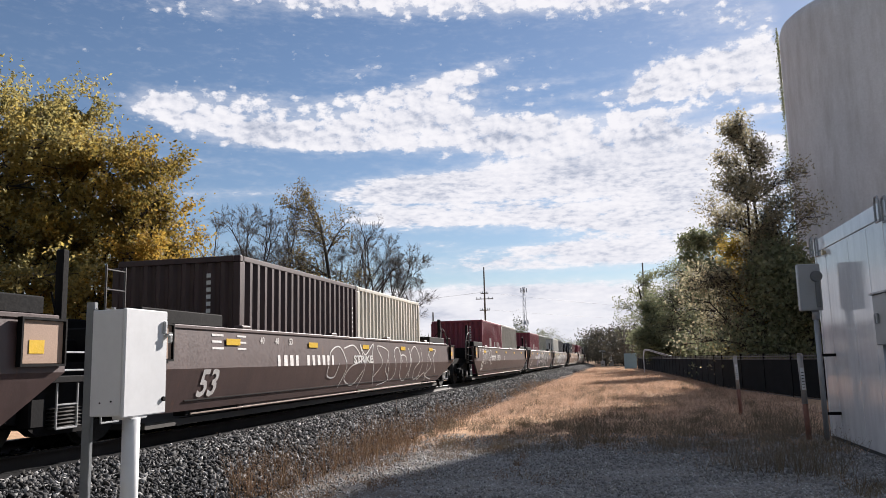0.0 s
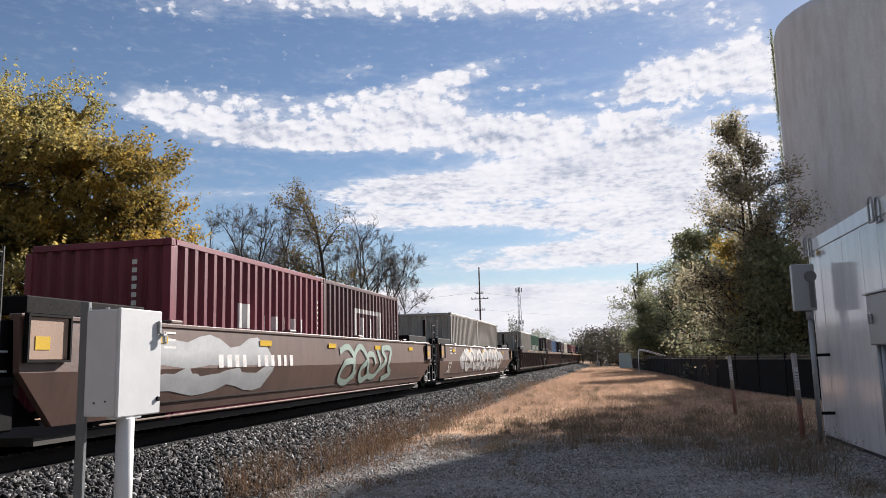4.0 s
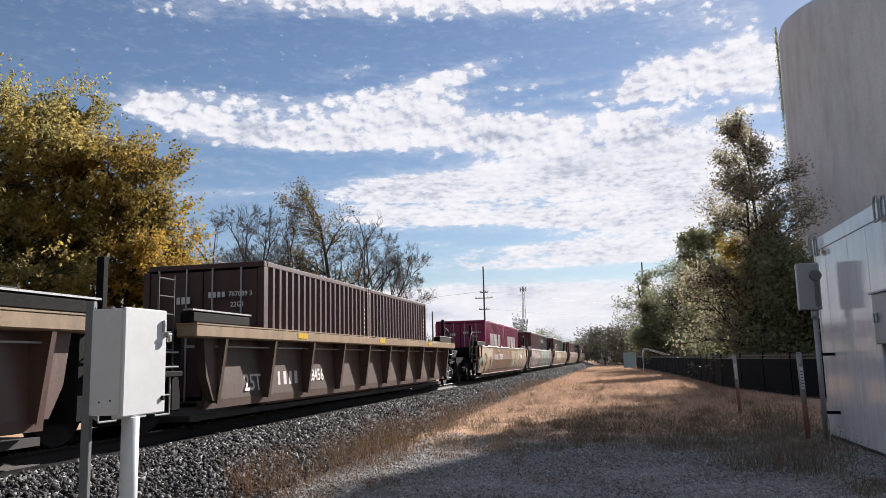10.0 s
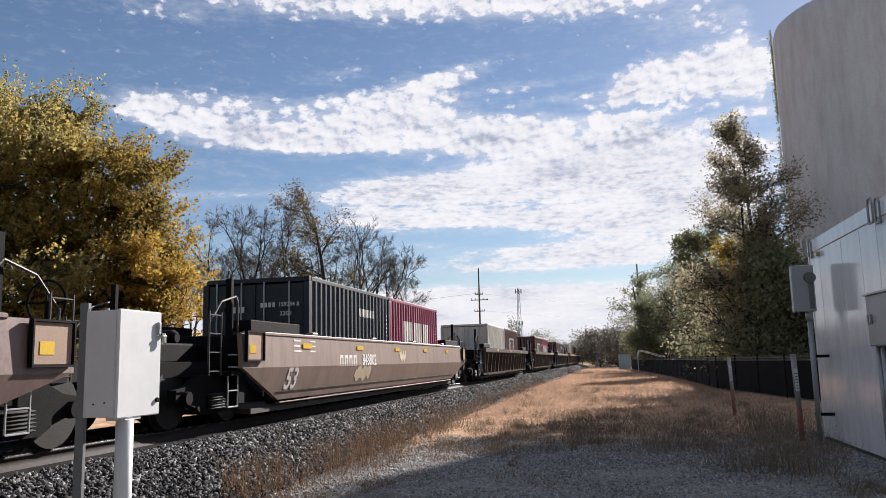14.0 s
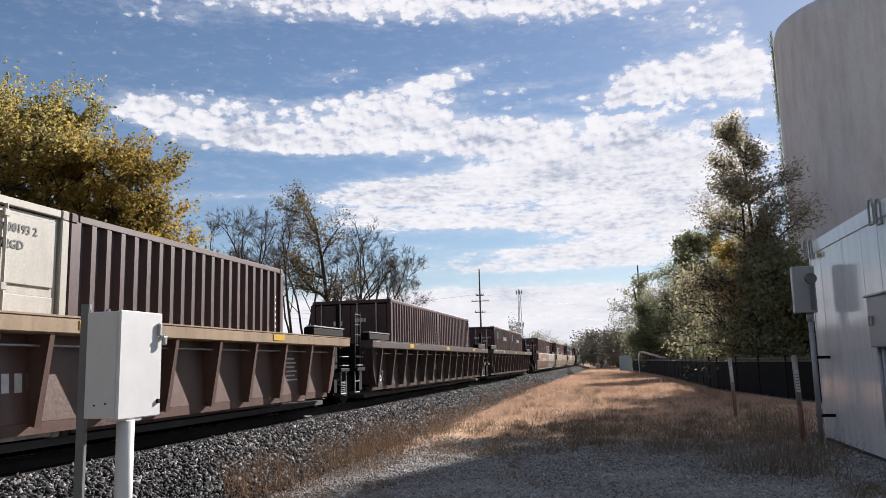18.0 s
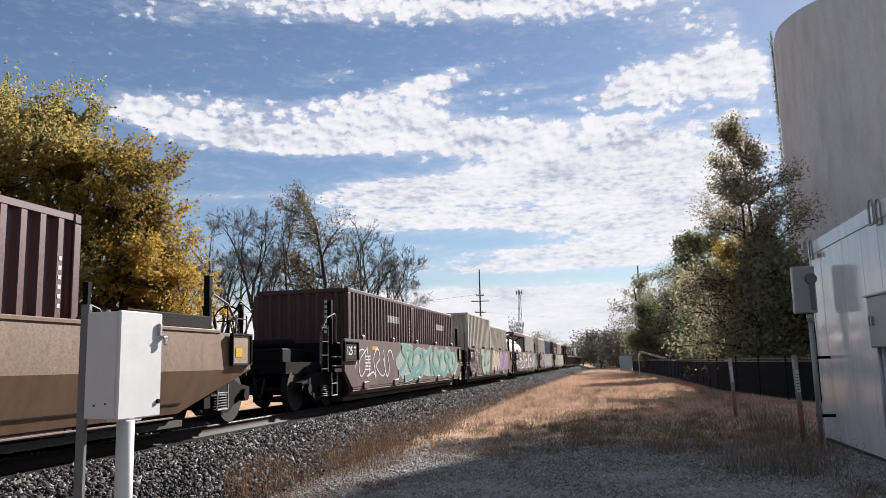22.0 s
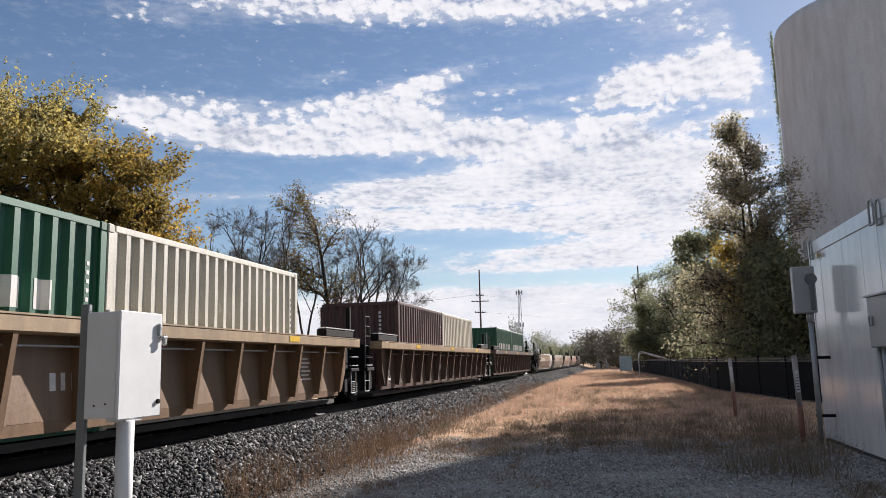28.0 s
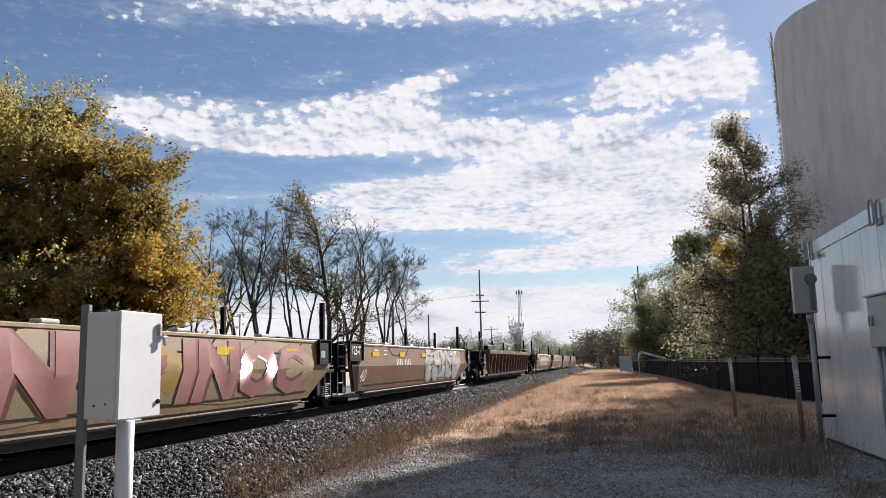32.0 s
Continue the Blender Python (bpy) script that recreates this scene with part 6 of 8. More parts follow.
def build_shed():
    shed = thing("signal_shed", pose(0, 0, 0), "white sheet-metal railway signal shed on a gravel pad", "shed")
    bm = bmesh.new()
    bm_box(bm, SX + 0.03, 6.4, 8.6, 15.18, 0.0, 3.44)
    part("shed_core", bm, M_SHED, shed)
    cuts = [15.2, 14.5, 13.15, 12.2, 11.45, 10.6, 9.75, 8.9, 8.58]
    for a, b in zip(cuts, cuts[1:]):
        bm = bmesh.new()
        bm_box(bm, SX, SX + 0.028, b + 0.006, a - 0.006, 0.05, 3.27, 0.004)
        part("wall_panel", bm, M_SHED, shed)
    for a, b in zip((3.58, 4.3, 5.0, 5.7), (4.3, 5.0, 5.7, 6.4)):
        bm = bmesh.new()
        bm_box(bm, a + 0.006, b - 0.006, 15.181, 15.205, 0.05, 3.27, 0.004)
        part("wall_panel", bm, M_SHED, shed)
    bm = bmesh.new()
    bm_box(bm, SX - 0.015, 6.43, 8.55, 15.22, 3.272, 3.50, 0.01)
    part("roof_fascia", bm, M_SHED, shed)
    bm = bmesh.new()
    bm_box(bm, SX - 0.012, SX + 0.04, 15.16, 15.215, 0.03, 3.27, 0.006)
    part("corner_trim", bm, M_SHED, shed)
    bm = bmesh.new()
    bm_box(bm, SX + 0.01, 6.45, 8.5, 15.25, -0.05, 0.05)
    part("skid", bm, paint("skid_dark", (0.05, 0.05, 0.05), 0.8), shed)
    for y in (14.98, 11.25):
        bm = bmesh.new()
        for dx in (-0.02, -0.11):
            pts = [(SX + dx, y - 0.09, 3.2), (SX + dx, y - 0.09, 3.46), (SX + dx, y - 0.05, 3.53), (SX + dx, y + 0.05, 3.53), (SX + dx, y + 0.09, 3.46), (SX + dx, y + 0.09, 3.2), (SX + dx, y - 0.09, 3.2)]
            for p, q in zip(pts, pts[1:]):
                bm_rod(bm, p, q, 0.016, None, 8)
        part("lifting_loop", bm, M_CONDUIT, shed, "grey bent-pipe lifting loop")
    bm = bmesh.new()
    bm_rod(bm, (SX - 0.07, 14.45, 3.2), (SX, 14.45, 3.2), 0.05, 0.03, 10)
    part("lamp_socket", bm, paint("brass_fitting", (0.6, 0.48, 0.3), 0.3, 0.8), shed)
    bm = bmesh.new()
    bm_box(bm, SX - 0.18, SX - 0.002, 10.6, 11.6, 1.57, 2.25, 0.015)
    cab = part("meter_enclosure", bm, M_GREYBOX, shed, "grey wall-mounted electrical enclosure")
    bm = bmesh.new()
    bm_box(bm, SX - 0.21, SX, 10.56, 11.64, 2.245, 2.27)
    part("drip_hood", bm, M_GREYBOX, cab)
    for y in (11.5, 11.4):
        bm = bmesh.new()
        bm_box(bm, SX - 0.21, SX - 0.181, y - 0.02, y + 0.02, 1.86, 1.99, 0.006)
        part("latch", bm, M_GALV, cab)
    for y, r in ((11.52, 0.04), (11.3, 0.05), (11.06, 0.045)):
        bm = bmesh.new()
        bm_rod(bm, (SX - 0.09, y, -0.05), (SX - 0.09, y, 1.57), r, None, 12)
        part("conduit", bm, M_CONDUIT, shed, smooth=True)
    for z in (0.45, 1.42):
        bm = bmesh.new()
        bm_box(bm, SX - 0.30, SX, 14.42, 14.47, z, z + 0.05)
        part("strut_bracket", bm, M_BLACK, shed)


build_shed()


def build_service_pole():
    pole = thing("service_pole", pose(3.29, 14.42, 0), "grey steel pole with a flat metal cabinet beside the shed", "pole")
    bm = bmesh.new()
    bm_rod(bm, (0, 0, -0.1), (0, 0, 2.25), 0.042, None, 14)
    part("pole_tube", bm, M_CONDUIT, pole, smooth=True)
    bm = bmesh.new()
    bm_rod(bm, (0, 0, 2.05), (0, 0, 2.22), 0.062, None, 14)
    part("collar", bm, M_GALV, pole, smooth=True)
    bm = bmesh.new()
    bm_box(bm, -0.255, 0.105, -0.11, 0.05, 2.20, 3.0, 0.015)
    cab = part("cabinet", bm, M_GREYBOX, pole)
    bm = bmesh.new()
    bm_rod(bm, (0.035, -0.115, 2.78), (0.035, -0.16, 2.78), 0.1, 0.09, 20)
    bm_box(bm, 0.0, 0.075, -0.14, -0.112, 2.25, 2.75, 0.01)
    part("meter_can", bm, paint("dark_meter", (0.16, 0.165, 0.17), 0.4, 0.3), cab)


build_service_pole()


# ---- white signal case on its post ----
M_CASE = paint("case_white", (0.68, 0.69, 0.70), 0.4, var=0.04, scale=1.5, fine=25, bump=0.03, dirt=(0.5, 0.5, 0.5), dirt_amount=0.25)


def build_case():
    case = thing("signal_case", pose(-3.49, 5.0, 0), "white steel signal case on a round post, padlocked", "cabinet")
    bm = bmesh.new()
    bm_box(bm, -0.255, 0.0, 0.0, 0.51, 1.165, 1.93, 0.008)
    part("case_body", bm, M_CASE, case)
    bm = bmesh.new()
    bm_box(bm, 0.004, 0.03, -0.012, 0.522, 1.155, 1.937, 0.008)
    door = part("case_door", bm, M_CASE, case)
    bm = bmesh.new()
    bm_box(bm, 0.03, 0.055, 0.45, 0.485, 1.76, 1.86, 0.006)
    bm_box(bm, 0.03, 0.075, 0.475, 0.53, 1.74, 1.76, 0.004)
    part("hasp", bm, M_GALV, door)
    bm = bmesh.new()
    bm_box(bm, 0.05, 0.075, 0.488, 0.528, 1.69, 1.745, 0.008)
    bm_rod(bm, (0.062, 0.495, 1.74), (0.062, 0.495, 1.775), 0.006, None, 6)
    bm_rod(bm, (0.062, 0.521, 1.74), (0.062, 0.521, 1.775), 0.006, None, 6)
    part("padlock", bm, M_BRIGHT, door, "small steel padlock")
    bm = bmesh.new()
    bm_rod(bm, (0.03, 0.475, 1.265), (0.048, 0.475, 1.265), 0.018, None, 10)
    part("key_lock", bm, M_BLACK, door)
    for y in (0.02, 0.26, 0.49):
        bm = bmesh.new()
        bm_rod(bm, (-0.1, y, 1.93), (-0.1, y, 1.945), 0.016, None, 8)
        part("bolt", bm, M_GALV, case)
    for y, z in ((0.0, 1.27), (0.0, 1.26)):
        bm = bmesh.new()
        bm_rod(bm, (-0.08 - (0.09 if z < 1.265 else 0), -0.004, z), (-0.08 - (0.09 if z < 1.265 else 0), 0.002, z), 0.007, None, 8)
        part("screw", bm, M_BLACK, case)
    bm = bmesh.new()
    bm_box(bm, -0.14, 0.02, 0.10, 0.30, 1.135, 1.165, 0.006)
    part("post_flange", bm, M_CASE, case)
    bm = bmesh.new()
    bm_rod(bm, (-0.02, 0.16, -0.1), (-0.02, 0.16, 1.14), 0.062, None, 20)
    part("post", bm, M_CASE, case, "white round steel post", smooth=True)


build_case()


def build_channel():
    m = paint("channel_galvanised", (0.20, 0.215, 0.225), 0.5, 0.3, var=0.15, scale=3)
    post = thing("channel_post", pose(-3.86, 5.12, 0), "grey galvanised steel channel post behind the white case", "post")
    bm = bmesh.new()
    bm_box(bm, -0.025, 0.04, -0.006, 0.0, -0.1, 2.0)
    bm_box(bm, 0.036, 0.042, 0.0, 0.03, -0.1, 2.0)
    bm_box(bm, -0.027, -0.021, 0.0, 0.03, -0.1, 2.0)
    part("channel", bm, m, post)
    for k in range(6):
        bm = bmesh.new()
        bm_rod(bm, (0.044, 0.015, 1.95 - k * 0.03), (0.043, 0.015, 1.95 - k * 0.03), 0.006, None, 6)
        part("punched_hole", bm, M_BLACK, post)


build_channel()


# ---- marker posts ----
def build_marker(x, y, h, lean, word):
    post = thing("marker_post", pose(x, y, 0, 0, lean, 0), word, "marker post", "marker posts by the shed")
    bm = bmesh.new()
    bm_rod(bm, (0, 0, -0.1), (0, 0, 0.62), 0.045, None, 14)
    part("post_foot", bm, paint("rust_red_post", (0.22, 0.10, 0.07), 0.7, var=0.25, scale=4), post, "rust-brown lower post", smooth=True)
    bm = bmesh.new()
    bm_rod(bm, (0, 0, 0.62), (0, 0, h - 0.03), 0.046, None, 14)
    bm_rod(bm, (0, 0, h - 0.03), (0, 0, h), 0.05, 0.036, 14)
    sleeve = part("post_sleeve", bm, paint("marker_grey", (0.36, 0.33, 0.31), 0.6, var=0.2, scale=3), post, smooth=True)
    bm = bmesh.new()
    bm_box(bm, -0.03, 0.03, -0.053, -0.047, 0.86, 1.24)
    decal = part("decal", bm, M_CASE, sleeve, "white warning decal with small dark writing")
    bm = bmesh.new()
    for k in range(6):
        bm_box(bm, -0.02, 0.02, -0.0565, -0.0532, 0.90 + k * 0.05, 0.912 + k * 0.05)
    tagged(part("decal_line", bm, M_BLACK, sleeve), kind="stuff")


build_marker(2.87, 21.1, 1.46, -2.0, "weathered steel marker post with a white decal, standing in dry grass")
build_marker(3.08, 14.75, 1.49, -1.5, "rust-brown marker post with a white decal beside the shed")


# ---- black screened fence ----
def build_fence():
    m = paint("fence_screen", (0.010, 0.011, 0.012), 0.95, var=0.4, scale=1.5, fine=120, bump=0.3, spec=0.15)
    fence = thing("fence", Matrix(), "black steel fence with dark screening along the grass strip", "fence", kind="structure")
    line = [(9.0, 17.5), (7.0, 22.5), (5.6, 28.5), (4.35, 36.6), (3.95, 53.5), (3.35, 72.5), (1.95, 98.0)]
    pts = []
    for (x0, y0), (x1, y1) in zip(line, line[1:]):
        n = max(1, round(math.hypot(x1 - x0, y1 - y0) / 2.4))
        pts += [(x0 + (x1 - x0) * i / n, y0 + (y1 - y0) * i / n) for i in range(n)]
    pts.append(line[-1])
    bm = bmesh.new()
    bm_box(bm, -0.03, 0.03, -0.03, 0.03, -0.1, 1.46, 0.006)
    bm_box(bm, -0.036, 0.036, -0.036, 0.036, 1.46, 1.49, 0.004)
    post = mesh_of("fence_post", bm, M_BLACK)
    for x, y in pts:
        shared("fence_post", post, fence, pose(x, y, 0))
    for (x0, y0), (x1, y1) in zip(pts, pts[1:]):
        d = math.hypot(x1 - x0, y1 - y0)
        a = math.degrees(math.atan2(y1 - y0, x1 - x0))
        bm = bmesh.new()
        bm_box(bm, 0.03, d - 0.03, -0.01, 0.01, 0.06, 1.27)
        part("screen", bm, m, fence).matrix_basis = pose(x0, y0, 0, 0, 0, a)
        bm = bmesh.new()
        for z in (1.29, 1.39):
            bm_box(bm, 0.03, d - 0.03, -0.018, 0.018, z - 0.016, z + 0.016)
        bm_box(bm, 0.03, d - 0.03, -0.02, 0.02, 0.02, 0.055)
        k = 0.15
        while k < d - 0.05:
            bm_box(bm, k - 0.009, k + 0.009, -0.009, 0.009, 1.27, 1.47)
            k += 0.2
        part("rail", bm, paint("fence_rail", (0.10, 0.10, 0.105), 0.35, 0.4, var=0.2), fence).matrix_basis = pose(x0, y0, 0, 0, 0, a)


build_fence()


# ---- poles, wires, mast, far fittings ----
M_WOOD = paint("weathered_pole", (0.10, 0.085, 0.07), 0.9, var=0.3, scale=1.5, fine=30, bump=0.4)


def utility_pole(x, y, h, arms, r=0.16):
    p = thing("utility_pole", pose(x, y, 0, 0, 0, 6), "tall weathered wooden utility pole with crossarms", "utility pole", "utility poles")
    bm = bmesh.new()
    bm_rod(bm, (0, 0, -0.3), (0, 0, h), r, r * 0.6, 12)
    part("pole_shaft", bm, M_WOOD, p, smooth=True)
    for z, half in arms:
        bm = bmesh.new()
        bm_box(bm, -half, half, -0.06 - r, -r + 0.05, z - 0.045, z + 0.045, 0.01)
        arm = part("crossarm", bm, M_WOOD, p)
        for k in (-1, -0.5, 0.5, 1):
            bm = bmesh.new()
            bm_rod(bm, (k * half * 0.92, -r, z + 0.06), (k * half * 0.92, -r, z + 0.22), 0.05, 0.035, 8)
            part("insulator", bm, M_GALV, arm)
    return p


utility_pole(-15.0, 89.0, 12.2, ((9.15, 0.45), (8.5, 1.0), (7.2, 0.6)), 0.13)
utility_pole(3.6, 110.0, 14.2, ())
utility_pole(-22.5, 145.0, 8.2, ((7.6, 1.3),), 0.14)
utility_pole(-19.5, 68.0, 7.2, ())
utility_pole(-25.0, 105.0, 8.2, ())
utility_pole(0.6, 112.0, 5.6, (), 0.11)
utility_pole(4.7, 108.0, 5.6, (), 0.09)


def wire(a, b, sag, r=0.011, n=14):
    bm = bmesh.new()
    pts = []
    for i in range(n + 1):
        k = i / n
        p = Vector(a).lerp(Vector(b), k)
        p.z -= sag * 4 * k * (1 - k)
        pts.append(p)
    for p, q in zip(pts, pts[1:]):
        bm_rod(bm, p, q, r, None, 5)
    return bm


M_WIRE = paint("aluminium_wire", (0.16, 0.16, 0.165), 0.6, 0.2, var=0.1)
for a, b, sag in (((-19.5, 68, 6.4), (-41, 66, 7.6), 0.6), ((-19.5, 68, 5.9), (-41, 66, 7.2), 0.6), ((-19.5, 68, 6.3), (-22.5, 145, 7.4), 0.9),
                  ((-15.2, 89, 9.3), (60, 260, 16), 2.0), ((-15.2, 89, 7.3), (60, 260, 14), 2.0), ((-15.2, 89, 9.3), (-90, 140, 14), 1.5)):
    solo("power_line", wire(a, b, sag), M_WIRE, Matrix(), "thin pale overhead power line strung between poles", "power line", "power lines")


def build_mast():
    h, base = 38.0, 1.6
    mast = thing("cell_mast", pose(-46.5, 396, 0), "slim grey lattice radio mast with antenna panels", "radio mast")
    m = paint("mast_steel", (0.35, 0.36, 0.38), 0.5, 0.4)
    bm = bmesh.new()
    leg = [(base * math.cos(a), base * math.sin(a)) for a in (0.5, 2.6, 4.7)]
    for x, y in leg:
        bm_rod(bm, (x, y, 0), (x * 0.35, y * 0.35, h), 0.16, 0.1, 6)
    for k in range(14):
        for i in range(3):
            f0, f1 = 1 - 0.65 * k / 14, 1 - 0.65 * (k + 1) / 14
            a, b = leg[i], leg[(i + 1) % 3]
            bm_rod(bm, (a[0] * f0, a[1] * f0, h * k / 14), (b[0] * f1, b[1] * f1, h * (k + 1) / 14), 0.05, None, 4)
    part("lattice", bm, m, mast)
    for z, r in ((36.3, 1.6), (20.0, 1.8)):
        for a in range(0, 360, 60):
            bm = bmesh.new()
            bm_box(bm, -0.2, 0.2, r - 0.1, r + 0.15, z - 1.1, z + 1.1, 0.03)
            bm_rod(bm, (0, 0.2, z), (0, r, z), 0.06, None, 6)
            part("antenna_panel", bm, m, mast).matrix_basis = pose(0, 0, 0, 0, 0, a)


build_mast()


def build_hut():
    hut = thing("utility_cabinet", pose(1.15, 101, 0), "pale blue-grey metal utility cabinet at the fence's end", "cabinet")
    m = paint("hut_blue_grey", (0.26, 0.38, 0.43), 0.5, var=0.12, scale=1.0)
    bm = bmesh.new()
    bm_box(bm, -0.75, 0.75, -0.6, 0.6, 0.0, 1.75, 0.03)
    part("cabinet_body", bm, m, hut)
    bm = bmesh.new()
    bm_prism(bm, [(-0.82, 1.75), (0.82, 1.75), (0.7, 1.9), (-0.7, 1.9)], 1, -0.66, 0.66)
    part("cabinet_roof", bm, m, hut)
    bm = bmesh.new()
    bm_box(bm, -0.6, 0.6, -0.62, -0.602, 0.12, 1.65, 0.004)
    part("cabinet_door", bm, m, hut)


build_hut()


def build_crossing():
    """Signal masts at the road crossing down the line."""
    for x, y, h in ((-2.9, 131, 4.6), (-1.6, 137, 4.0)):
        s = thing("crossing_signal", pose(x, y, 0), "grey crossing signal mast with dark lamp heads", "crossing signal", "crossing signals")
        bm = bmesh.new()
        bm_rod(bm, (0, 0, 0), (0, 0, h), 0.09, 0.07, 10)
        part("mast_tube", bm, M_GALV, s)
        for z in (h * 0.55, h * 0.88):
            bm = bmesh.new()
            bm_box(bm, -0.55, 0.55, -0.12, 0.12, z - 0.2, z + 0.2, 0.05)
            part("lamp_head", bm, M_GREYBOX, s)
        bm = bmesh.new()
        bm_box(bm, -0.35, 0.35, -0.3, 0.3, 0, 0.9, 0.03)
        part("gate_motor", bm, M_GREYBOX, s)
    bm = bmesh.new()
    bm_box(bm, -60, 60, -3.2, 3.2, -0.1, 0.035)
    solo("road", bm, paint("asphalt", (0.055, 0.054, 0.053), 0.9, var=0.25, scale=0.4, fine=20, bump=0.3, spec=0.05), pose(40, 140, 0), "grey asphalt road that meets the railway", "road", kind="structure")


build_crossing()


def build_pipe_frame():
    f = thing("pipe_barrier", pose(2.55, 70, 0), "white bent-pipe barrier leaning behind the fence", "barrier")
    for dz in (0.0, 0.32):
        bm = bmesh.new()
        pts = [(-0.6, 1.2, 1.55 + dz), (-0.5, 1.2, 1.95 + dz * 0.4), (-0.2, 1.2, 2.0 + dz * 0.3), (2.2, 1.2, 1.2 + dz * 0.4), (2.2, 1.2, 0.0)]
        for p, q in zip(pts, pts[1:]):
            bm_rod(bm, p, q, 0.032, None, 8)
        part("pipe_rail", bm, M_CASE, f)
    bm = bmesh.new()
    bm_rod(bm, (-0.6, 1.2, 0), (-0.6, 1.2, 1.9), 0.032, None, 8)
    part("pipe_leg", bm, M_CASE, f)


build_pipe_frame()


# ---- plants ----
M_BARK = paint("bark", (0.035, 0.03, 0.026), 0.95, var=0.35, scale=3.0, fine=25, bump=0.6)
M_TWIG = paint("grey_twig", (0.10, 0.09, 0.08), 0.95, var=0.3, scale=2.0, fine=20)


def tubes(segs, sides):
    """Tapered tubes for all segments (p, q, r0, r1) as arrays."""
    a = np.array([s[0] for s in segs], dtype=np.float32)
    b = np.array([s[1] for s in segs], dtype=np.float32)
    r0 = np.array([s[2] for s in segs], dtype=np.float32)[:, None]
    r1 = np.array([s[3] for s in segs], dtype=np.float32)[:, None]
    d = b - a
    d /= np.linalg.norm(d, axis=1, keepdims=True) + 1e-9
    ref = np.where(np.abs(d[:, 2:3]) < 0.9, np.array([[0, 0, 1.0]]), np.array([[1.0, 0, 0]]))
    u = np.cross(d, ref)
    u /= np.linalg.norm(u, axis=1, keepdims=True) + 1e-9
    v = np.cross(d, u)
    n = len(segs)
    vs = np.zeros((n, 2 * sides, 3), dtype=np.float32)
    for k in range(sides):
        w = 2 * math.pi * k / sides
        o = u * math.cos(w) + v * math.sin(w)
        vs[:, k] = a + o * r0
        vs[:, sides + k] = b + o * r1
    base = (np.arange(n) * 2 * sides)[:, None]
    fs = np.concatenate([base + np.array([[k, (k + 1) % sides, sides + (k + 1) % sides, sides + k]]) for k in range(sides)], axis=0)
    return vs.reshape(-1, 3), fs


def leaf_cards(centres, size, rng, flat=0.0):
    """Small four-cornered leaves, each turned its own way."""
    n = len(centres)
    nrm = rng.normal(size=(n, 3))
    nrm[:, 2] += flat
    nrm /= np.linalg.norm(nrm, axis=1, keepdims=True)
    u = np.cross(nrm, rng.normal(size=(n, 3)))
    u /= np.linalg.norm(u, axis=1, keepdims=True) + 1e-9
    v = np.cross(nrm, u)
    s = size * rng.uniform(0.6, 1.35, (n, 1))
    quad = np.stack([centres - u * s, centres + v * s * 0.55, centres + u * s, centres - v * s * 0.55], axis=1)
    return quad.reshape(-1, 3), np.arange(4 * n).reshape(n, 4)


def grow(rng, base, height, trunk_r, levels, spread, lift, first=0.25, kids=2, ratio=0.62, steps=5, wander=0.16, twig_steps=2, taper=0.45, twigs=True):
    """Limbs of a tree as segments, and the tips of its twigs."""
    segs, tips = [], []
    stack = [(np.array(base, dtype=float), np.array([rng.normal() * 0.04, rng.normal() * 0.04, 1.0]), height, trunk_r, levels)]
    while stack:
        p, d, ln, r, lev = stack.pop()
        n = steps if lev > 0 else twig_steps
        for i in range(n):
            d = d + rng.normal(size=3) * wander * (1.0 if lev < levels else 0.45) + np.array([0, 0, lift * (0.25 if lev < levels else 0.6)])
            d /= np.linalg.norm(d)
            q = p + d * ln / n
            r1 = r * (1 - 0.62 * (i + 1) / n) if lev else r * (1 - 0.85 * (i + 1) / n)
            r0 = r * (1 - 0.62 * i / n) if lev else r * (1 - 0.85 * i / n)
            if lev > 0 or twigs:
                segs.append((p, q, max(0.006, r0), max(0.0045, r1)))
            if lev > 0 and (i + 1) / n >= (first if lev == levels else 0.2):
                for _ in range(kids):
                    ang = rng.uniform(0, 2 * math.pi)
                    side = np.array([math.cos(ang), math.sin(ang), 0.0])
                    side -= d * (side @ d)
                    side /= np.linalg.norm(side) + 1e-9
                    nd = d * (1 - spread) + side * spread * rng.uniform(0.8, 1.3)
                    nd /= np.linalg.norm(nd)
                    long = ln * ratio * rng.uniform(0.75, 1.15) * (1 - taper * (i / n) * (lev == levels))
                    stack.append((q, nd, long, max(0.008, r1 * 0.62), lev - 1 if long > 0.5 else min(lev - 1, 1) if long > 0.2 else 0))
            p = q
        if lev == 0:
            tips.append(p)
    return segs, np.array(tips)


